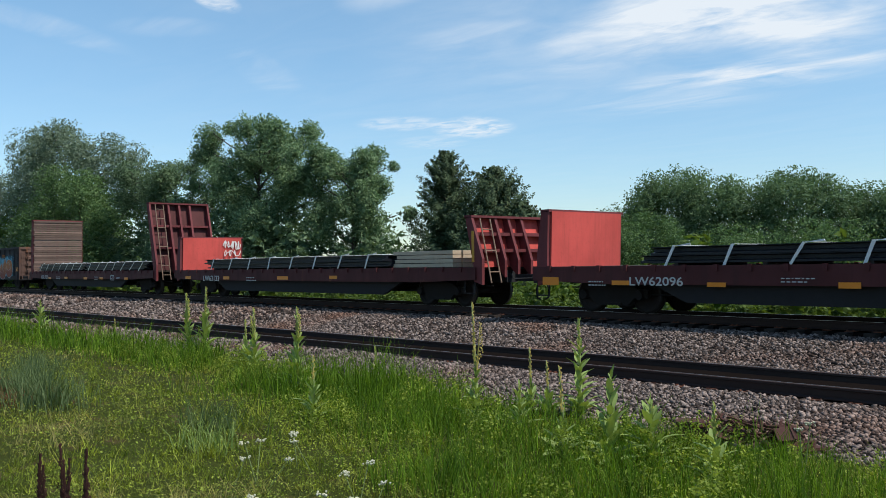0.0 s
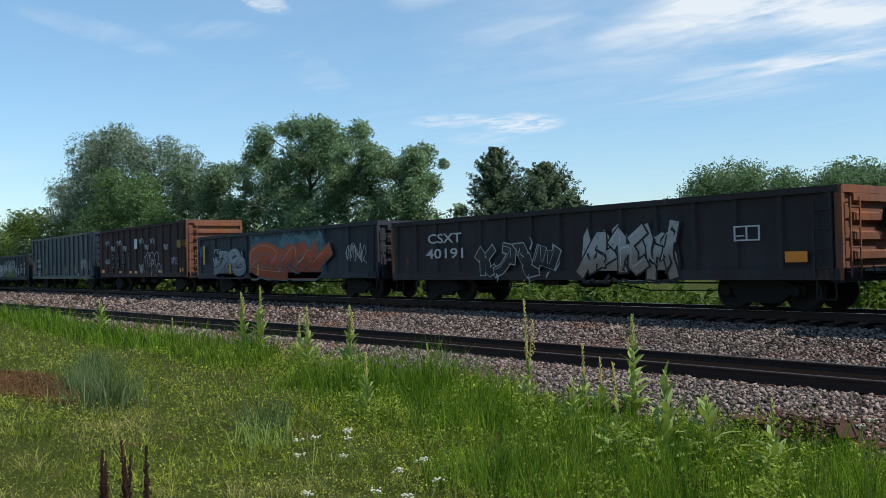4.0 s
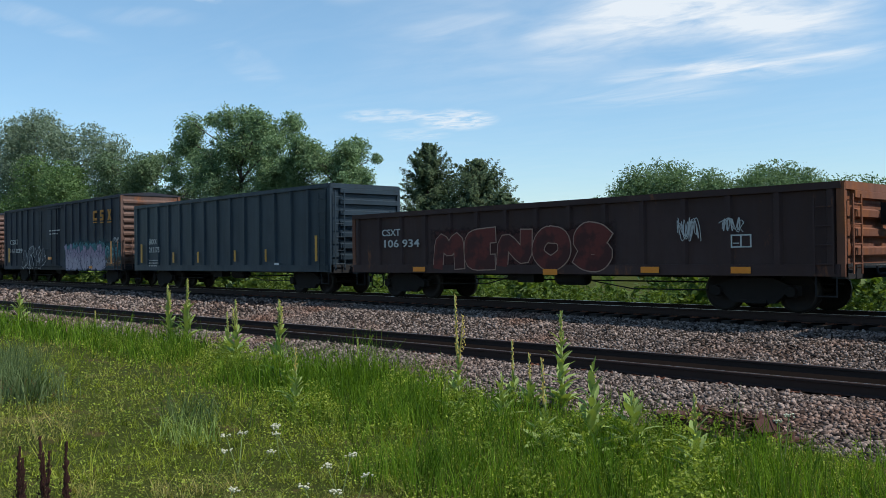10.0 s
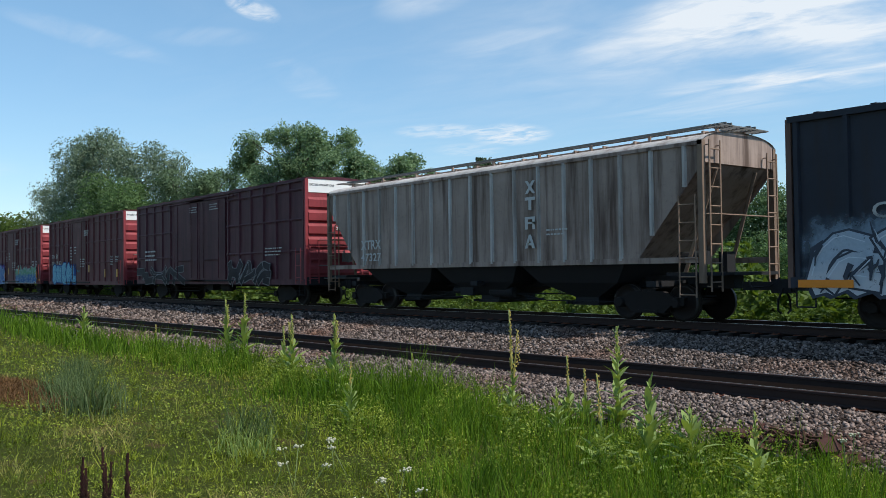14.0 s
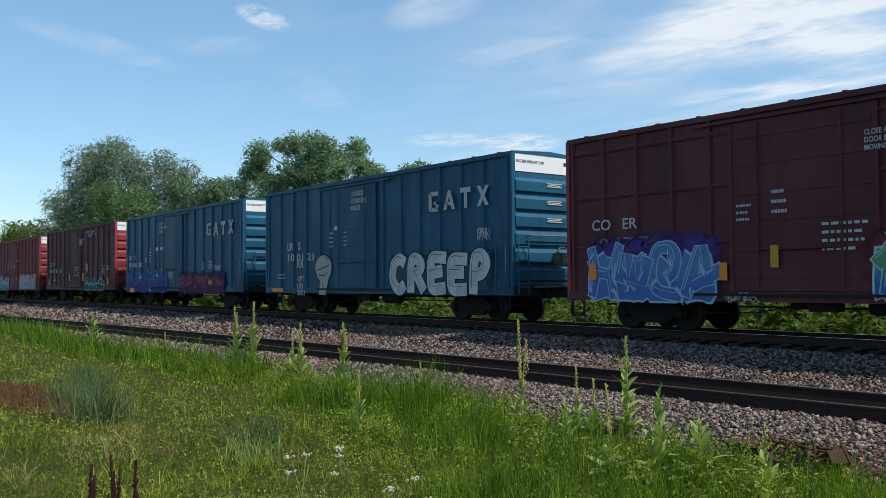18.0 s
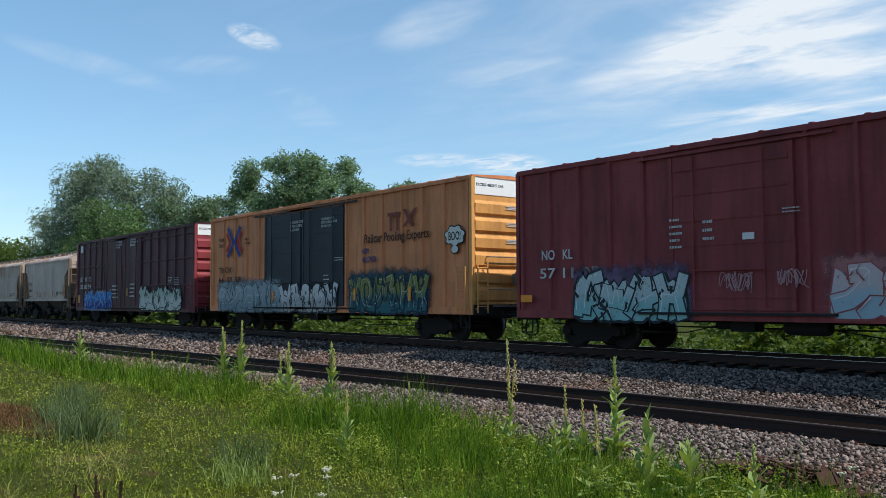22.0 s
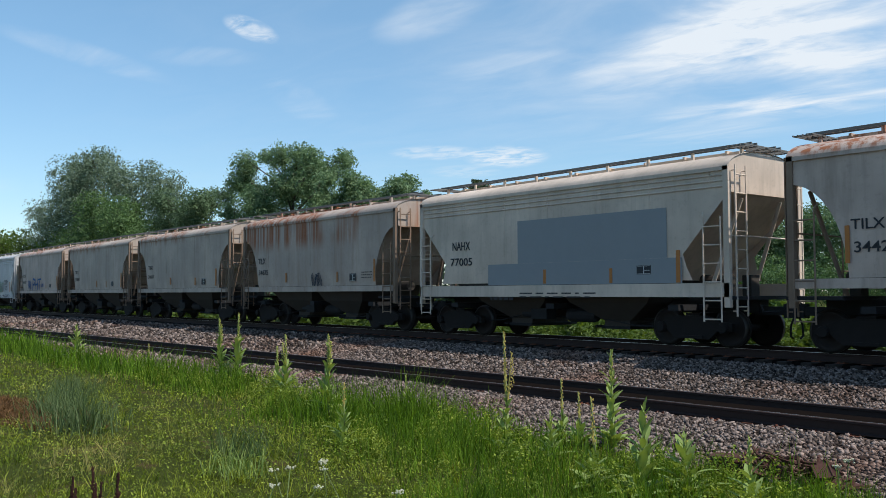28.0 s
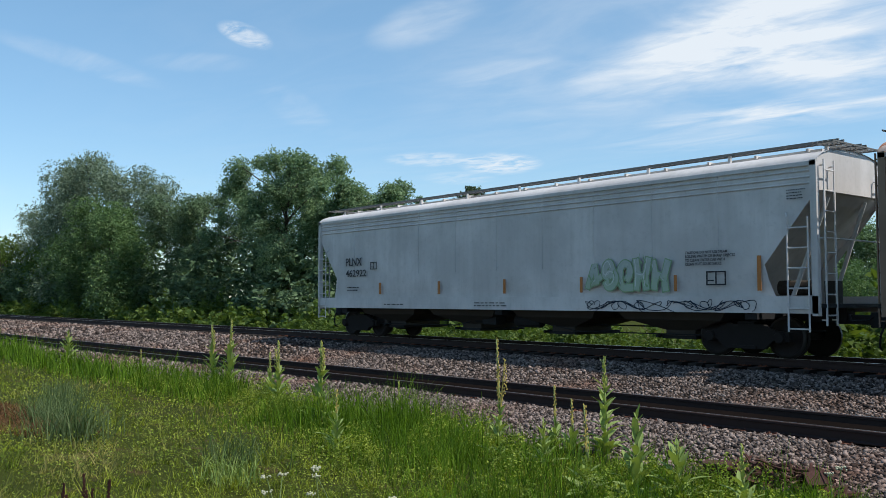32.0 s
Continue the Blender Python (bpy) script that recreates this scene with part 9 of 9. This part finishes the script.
def grasses():
    rng = np.random.default_rng(8)

    def on_verge(x, y, r, slack):
        return y < 13.22 + SIDING_SLOPE * x - np.interp(x, VERGE_X, VERGE_W) + slack

    x, y, r = fan(300000, rng, 6.2, 60)
    keep = on_verge(x, y, r, rng.normal(-0.1, 0.16, len(x)))
    keep &= rng.uniform(0, 1, len(x)) > 0.45 * is_tall(x, y)
    keep &= rng.uniform(0, 1, len(x)) > 0.97 * worn(x, y)
    x, y, r = x[keep], y[keep], r[keep]
    lush = np.array([noise.noise((1.3 * a, 1.3 * b, 2)) for a, b in zip(x, y)])
    tuft_here = np.array([noise.noise((4.6 * a, 4.6 * b, 5)) + 0.5 * noise.noise((11 * a, 11 * b, 6)) for a, b in zip(x, y)])
    thick = rng.uniform(0, 1, len(x)) < 0.62 + 0.9 * tuft_here
    x, y, r, lush, tuft_here = x[thick], y[thick], r[thick], lush[thick], tuft_here[thick]
    h = (0.035 + 0.13 * rng.uniform(0, 1, len(x)) ** 2.0) * (1 + 0.8 * np.clip(lush, -0.6, 1)) * np.clip(0.75 + 1.9 * tuft_here, 0.35, 2.3)
    tagged(new("short_grass", mass("short_grass", *blades(x, y, h, 0.0070 * (r / 8) ** 0.85, rng, 0.62), M_GRASS)), "short mown green grass with dry yellow patches", "grass", kind="stuff")
    x, y, r = fan(190000, rng, 6.4, 60)
    keep = on_verge(x, y, r, rng.normal(0, 0.10, len(x))) & (rng.uniform(0, 1, len(x)) < is_tall(x, y) ** 1.3)
    x, y, r = x[keep], y[keep], r[keep]
    h = (0.26 + 0.52 * rng.uniform(0, 1, len(x)) ** 1.4) * (0.30 + 0.85 * is_tall(x, y)) * (1 + 0.35 * np.sin(3.1 * x) * np.sin(2.7 * y + x))
    tagged(new("feathery_weeds", mass("feathery_weeds", *blades(x, y, h, 0.009 * (r / 9) ** 0.8, rng, 0.32), M_TALL)), "dense feathery green weeds along the ballast edge", "weeds", kind="stuff")
    count = 20000
    a, q = rng.uniform(0, 2 * np.pi, count), rng.uniform(0, 1, count) ** 0.5
    x = -16.3 + 3.3 * q * np.cos(a)
    y = 3.75 + 0.10 * (x + 16.3) + 0.85 * q * np.sin(a)
    keep = rng.uniform(0, 1, count) < worn(x, y) + 0.08
    x, y = x[keep], y[keep]
    tagged(new("dry_grass", mass("dry_grass", *blades(x, y, 0.05 + 0.12 * rng.uniform(0, 1, len(x)), np.full(len(x), 0.016), rng, 0.9), M_DRY)), "brown dry grass in a worn patch", "grass", kind="stuff")
    # clover and plantain between the blades
    x, y, r = fan(120000, rng, 6.2, 32)
    pat = np.array([noise.noise((0.7 * a, 0.7 * b, 9)) for a, b in zip(x, y)])
    keep = on_verge(x, y, r, rng.normal(-0.2, 0.2, len(x))) & (rng.uniform(-0.75, 0.55, len(x)) < pat) & (worn(x, y) < 0.4)
    x, y, r = x[keep], y[keep], r[keep]
    k = len(x)
    z = np.array([sod(a, b) for a, b in zip(x, y)]) + rng.uniform(0.02, 0.15, k)
    s = 0.0100 * (r / 8) ** 0.7 * rng.uniform(0.6, 1.5, k)
    turn = rng.uniform(0, 2 * np.pi, k)
    ax = np.stack([np.cos(turn), np.sin(turn), rng.normal(0, 0.35, k)], 1) * s[:, None]
    bx = np.stack([-np.sin(turn), np.cos(turn), rng.normal(0, 0.35, k)], 1) * (0.7 * s)[:, None]
    o = np.stack([x, y, z], 1)
    verts = np.stack([o - ax, o - bx, o + ax, o + bx], 1).reshape(-1, 3)
    tagged(new("clover", mass("clover", verts, np.arange(4 * k).reshape(-1, 4), M_CLOVER)), "low clover and plantain leaves in the lawn", "weeds", kind="stuff")


def leafy_weeds():
    """Low bushy weeds between the mulleins, joined."""
    rng = np.random.default_rng(77)
    lobes = []
    for x0, x1, y0, y1, count in ((-10.5, -3.2, 5.0, 8.3, 48), (-13.5, -8.5, 6.4, 8.6, 24), (-21, -14, 7.6, 9.2, 50)):
        for _ in range(count):
            x, y = rng.uniform(x0, x1), rng.uniform(y0, y1)
            if y > 13.22 + SIDING_SLOPE * x - float(np.interp(x, VERGE_X, VERGE_W)) - 0.15:
                continue
            h = rng.uniform(0.05, 0.42) ** 1.2
            lobes.append((x, y, sod(x, y) + 0.05 + 0.7 * h, 0.07 + 0.28 * h))
            lobes.append((x + rng.uniform(-0.1, 0.1), y + rng.uniform(-0.1, 0.1), sod(x, y) + 0.02 + 0.3 * h, 0.07 + 0.26 * h))
    tagged(new("leafy_weeds", mass("leafy_weeds", *leaf_cloud(lobes, 42000, 0.018, rng, 0.10, 1.0, 1.4), M_CLOVER)), "bushy yellow-green weeds with small leaves", "weeds", kind="stuff")


def tuft(name, label, x, y, count, height, spread, material, seed, width=0.012):
    rng = np.random.default_rng(seed)
    px, py = x + rng.normal(0, spread, count), y + rng.normal(0, spread * 0.7, count)
    h = height * rng.uniform(0.55, 1.1, count)
    v, f = blades(px, py, h, np.full(count, width), rng, 0.38)
    z = sod(x, y)
    v = v - np.array([x, y, z])
    solid(name, mass("tuft", v, f, material), material, label, "grass tuft", "grass tufts", at=(x, y, z))


def leaf_mesh(length, width, material, curl=0.35):
    """A broad pointed leaf with a folded midrib, growing along +x."""
    f = Form()
    rows = []
    for u in (0.0, 0.25, 0.5, 0.75, 1.0):
        w = width * math.sin(math.pi * min(0.97, 0.08 + 0.9 * u)) ** 0.8 / 2
        zz = length * (0.30 * u - curl * u * u)
        rows.append([(length * u, -w, zz + 0.25 * w), (length * u, 0, zz), (length * u, w, zz + 0.25 * w)])
    v = [p for r in rows for p in r]
    q = []
    for i in range(4):
        for j in range(2):
            q.append((3 * i + j, 3 * i + 3 + j, 3 * i + 4 + j, 3 * i + 1 + j))
    return f.add(v, q).mesh("leaf", material, True)


LEAF_BIG = leaf_mesh(0.30, 0.085, M_MULLEIN)
LEAF_MID = leaf_mesh(0.22, 0.07, M_MULLEIN, 0.2)
LEAF_SMALL = leaf_mesh(0.11, 0.035, M_MULLEIN, 0.0)


def mullein(x, y, height, seed, spike=0.35, leafy_part=0.6, rosette=7, old=False, heads=1, scale=1.0):
    """A flowering mullein: stalk, woolly leaves that shrink upward, a knobbly spike."""
    rng = random.Random(seed)
    ob = thing("mullein_plant", "tall mullein weed with an ochre flower spike" if old else ("tall mullein weed with a pale green flower spike" if height > 0.6 else "low mullein weed with broad woolly leaves"), "weed", (x, y, sod(x, y)), "mullein weeds on the verge")
    lean = rng.uniform(-0.06, 0.06)
    stalk = Form()
    pts = [Vector((lean * u * height, 0.02 * math.sin(4 * u), u * height)) for u in (0, 0.35, 0.7, 1.0)]
    for p, q, a, b in zip(pts, pts[1:], (0.016, 0.013, 0.010), (0.013, 0.010, 0.005)):
        stalk.tube(p, q, a * scale, 7, b * scale)
    part("stalk", stalk, M_STALK, ob, "", True)
    for k in range(heads):
        off = 0 if k == 0 else rng.uniform(-0.14, 0.14)
        low = height * (1 - spike) if k == 0 else height * (0.95 - spike)
        high = height if k == 0 else height * rng.uniform(0.82, 0.95)
        f = Form()
        n = int((high - low) / 0.016)
        for i in range(n):
            u = i / max(1, n - 1)
            a = 2.4 * i
            r = (0.020 - 0.011 * u) * scale
            c = Vector((lean * (low + (high - low) * u) + off * min(1, 3 * u), 0, low + (high - low) * u))
            p = c + Vector((r * math.cos(a), r * math.sin(a), 0))
            f.tube(p - Vector((0, 0, 0.008)), p + Vector((0.007 * math.cos(a), 0.007 * math.sin(a), 0.014)), 0.010 * scale, 5, 0.003)
        f.tube((lean * low + off * 0.3, 0, low - 0.04), (lean * high + off, 0, high), 0.012 * scale, 6, 0.004)
        part("flower_spike", f, M_SPIKEOLD if old else M_SPIKE, ob)
    n = int(9 + 30 * leafy_part * height)
    for i in range(n):
        u = i / n
        z = height * leafy_part * 1.15 * u
        mesh = LEAF_BIG if u < 0.35 else (LEAF_MID if u < 0.7 else LEAF_SMALL)
        s = scale * rng.uniform(0.8, 1.15) * (1 - 0.25 * u)
        m = pose(lean * z, 0, z, 0, -rng.uniform(5, 50) - 25 * u, 137.5 * i + rng.uniform(-20, 20)) @ Matrix.Scale(s, 4)
        part("leaf", mesh, M_MULLEIN, ob, at=m)
    for i in range(rosette):
        m = pose(0, 0, 0.03, 0, -rng.uniform(10, 35), 360 * i / rosette + rng.uniform(-15, 15)) @ Matrix.Scale(scale * rng.uniform(0.9, 1.3), 4)
        part("leaf", LEAF_BIG, M_MULLEIN, ob, at=m)
    return ob


def yarrow(x, y, height, seed, heads=4):
    rng = random.Random(seed)
    ob = thing("yarrow_plant", "thin yarrow weed with flat white flower heads", "wild flower", (x, y, sod(x, y)), "yarrow flowers in the grass")
    for k in range(heads):
        dx, dy, h = rng.uniform(-0.16, 0.16), rng.uniform(-0.16, 0.16), height * rng.uniform(0.8, 1.1)
        st = part("stem", Form().line([(0, 0, 0), (dx * 0.6, dy * 0.6, h * 0.6), (dx, dy, h)], 0.004, 5), M_STALK, ob)
        f = Form()
        for i in range(13):
            a, r = rng.uniform(0, 6.28), 0.046 * rng.uniform(0, 1) ** 0.5
            cx, cy = dx + r * math.cos(a), dy + r * math.sin(a)
            f.lathe([(0.002, h - 0.012), (0.009, h), (0.007, h + 0.005), (0.0, h + 0.006)], 6, "z", (cx, cy, rng.uniform(-0.016, 0.010) - 3 * r * r))
        part("flower_head", f, M_YARROW, st)
    return ob


def dock(x, y, height, seed):
    rng = random.Random(seed)
    ob = thing("dock_plant", "dead dock stalk with dark red-brown seeds", "weed", (x, y, sod(x, y)), "dead dock stalks")
    for k in range(3):
        tall, lean, foot = height * (1 if k == 0 else rng.uniform(0.72, 0.95)), rng.uniform(-0.07, 0.07), 0.045 * k
        part("stem", Form().tube((foot, 0, -0.02), (foot + lean, 0, tall), 0.006, 6, 0.003), M_DOCK, ob)
        f = Form()
        for i in range(260):
            u = rng.uniform(0.10, 1)
            a, r = rng.uniform(0, 6.28), rng.uniform(0.003, 0.052) * (1.12 - u) * (0.65 + 0.35 * math.sin(26 * u + seed))
            c = Vector((foot + lean * u + r * math.cos(a), r * math.sin(a), tall * u))
            f.tube(c, c + Vector((0.006 * math.cos(a), 0.006 * math.sin(a), 0.015)), 0.006, 4, 0.002)
        part("seed_head", f, M_DOCK, ob)


def scrap():
    """Rusty tie plates, spikes and bent rods dumped at the edge of the ballast."""
    rng = random.Random(9)
    ob = thing("scrap_heap", "heap of rusty rods, spikes and plates by the ballast", "scrap metal", (-5.25, 8.95, sod(-5.25, 8.95)))
    box = Form().prism([(-0.15, 0), (0.15, 0), (0.145, 0.19), (-0.14, 0.20)], -0.10, 0.10)
    part("rusty_block", box, M_SCRAP, ob, "rusty steel block", at=pose(-0.62, -0.12, 0.0, 4, -3, 25))
    for i in range(70):
        a = rng.uniform(0, 6.28)
        c = Vector((rng.uniform(-0.45, 0.5), rng.uniform(-0.2, 0.2), 0.05 + 0.22 * rng.random() ** 1.5))
        l = rng.uniform(0.12, 0.34)
        d = Vector((math.cos(a), math.sin(a) * 0.7, rng.uniform(-0.35, 0.35)))
        part("rusty_rod", Form().line([c - d * l / 2, c + Vector((0, 0, rng.uniform(-0.03, 0.05))), c + d * l / 2], rng.uniform(0.010, 0.018), 5), M_SCRAP, ob)
    for i in range(9):
        plate = Form().box(-0.17, 0.17, -0.09, 0.09, 0, 0.018)
        plate.box(-0.17, 0.17, -0.09, -0.07, 0.018, 0.03)
        part("rusty_plate", plate, M_SCRAP, ob, at=pose(rng.uniform(-0.4, 0.75), rng.uniform(-0.25, 0.15), 0.03 + 0.05 * (i % 4), rng.uniform(-25, 25), rng.uniform(-25, 25), rng.uniform(0, 180)))
    part("rusty_plate", Form().box(-0.18, 0.18, -0.11, 0.11, 0, 0.02), M_SCRAP, ob, at=pose(0.62, -0.05, 0.04, 20, -8, 20))


woods()
grasses()
leafy_weeds()
for x, y, n, h, s, m, seed in ((-13.1, 4.0, 420, 0.62, 0.36, M_BLUEGRASS, 1), (-15.3, 4.3, 260, 0.55, 0.3, M_BLUEGRASS, 2), (-9.9, 4.9, 170, 0.50, 0.22, M_BLUEGRASS, 3), (-18.5, 5.4, 260, 0.5, 0.35, M_BLUEGRASS, 4), (-16.2, 4.75, 200, 0.42, 0.3, M_BLUEGRASS, 5), (-8.9, 4.35, 120, 0.40, 0.2, M_MULLEIN, 6)):
    tuft("grass_tuft", "blue-green coarse grass tuft in the lawn", x, y, n, h, s, m, seed)
mullein(-18.5, 8.6, 1.45, 1, 0.35, 0.75, 10, heads=2, scale=1.5)
mullein(-18.2, 8.85, 1.60, 2, 0.4, 0.7, 8, scale=1.5)
mullein(-15.5, 8.4, 1.0, 3, 0.45, 0.6, 6, heads=1, scale=1.3)
mullein(-14.8, 8.2, 1.25, 4, 0.42, 0.65, 6, heads=2, scale=1.35)
mullein(-12.2, 7.5, 1.35, 5, 0.38, 0.75, 8, heads=2, scale=1.35)
mullein(-9.8, 6.25, 0.85, 6, 0.3, 0.75, 5, old=True)
mullein(-12.4, 9.2, 0.62, 7, 0.45, 0.5, 4)
mullein(-8.2, 7.65, 1.52, 8, 0.48, 0.5, 6, old=True, heads=2)
mullein(-8.45, 8.9, 0.85, 9, 0.45, 0.4, 5, old=True)
mullein(-7.5, 7.7, 0.55, 10, 0.15, 0.9, 8)
mullein(-8.0, 8.75, 0.72, 11, 0.4, 0.4, 4, old=True)
mullein(-7.7, 9.05, 1.28, 12, 0.30, 0.85, 9, scale=1.15)
mullein(-27.5, 8.2, 1.05, 13, 0.3, 0.85, 8, scale=1.7)
mullein(-24.6, 9.3, 0.62, 14, 0.6, 0.2, 2, old=True)
mullein(-5.6, 7.0, 0.85, 15, 0.12, 0.95, 10, scale=1.25)
mullein(-5.3, 7.3, 0.62, 16, 0.05, 0.9, 14, scale=1.35)
mullein(-4.35, 6.9, 0.75, 17, 0.35, 0.7, 5)
mullein(-6.1, 6.9, 0.95, 18, 0.45, 0.4, 4, old=True)
mullein(-22.0, 8.1, 0.55, 19, 0.2, 0.8, 6)
for i, (x, y, h) in enumerate(((-6.98, 3.62, 0.36), (-7.20, 3.99, 0.36), (-6.87, 3.90, 0.37), (-7.50, 4.60, 0.36), (-7.22, 4.58, 0.34), (-5.89, 4.18, 0.37), (-5.42, 3.92, 0.36), (-5.28, 3.58, 0.35), (-5.83, 3.09, 0.3), (-3.9, 7.6, 0.6))):
    yarrow(x, y, h, i, 1 + i % 2)
for i, (x, y, h) in enumerate(((-7.15, 2.11, 0.53), (-7.00, 2.24, 0.60), (-6.90, 2.36, 0.58))):
    dock(x, y, h, i)
scrap()


# ---- everything that rolls ----
def rolled(t):
    return float(np.interp(t, [r[0] for r in ROLLED], [r[1] for r in ROLLED]))


def motions():
    for ob in list(CARS.values()) + LOADS:
        x, y, z = ob.location
        walk(ob, [(t, pose(x + s, y, z)) for t, s in ROLLED])
    for car, wheel, dx in WHEELSETS:
        x0 = next(((PLACES[k][0] + PLACES[k][1]) / 2 for k, c in CARS.items() if c is car), 0) + dx
        seen = [i for i in range(0, 32 * FPS + 1) if -75 < x0 + rolled(i / FPS) < 6]
        if not seen:
            continue
        rows = [(i / FPS, pose(dx, 0, WHEEL, 0, math.degrees(rolled(i / FPS) / WHEEL) % 360, 0)) for i in seen]
        if seen[0] > 0:
            rows.insert(0, (0, rows[0][1]))
        if seen[-1] < 32 * FPS:
            rows.append((32, rows[-1][1]))
        walk(wheel, rows)


motions()
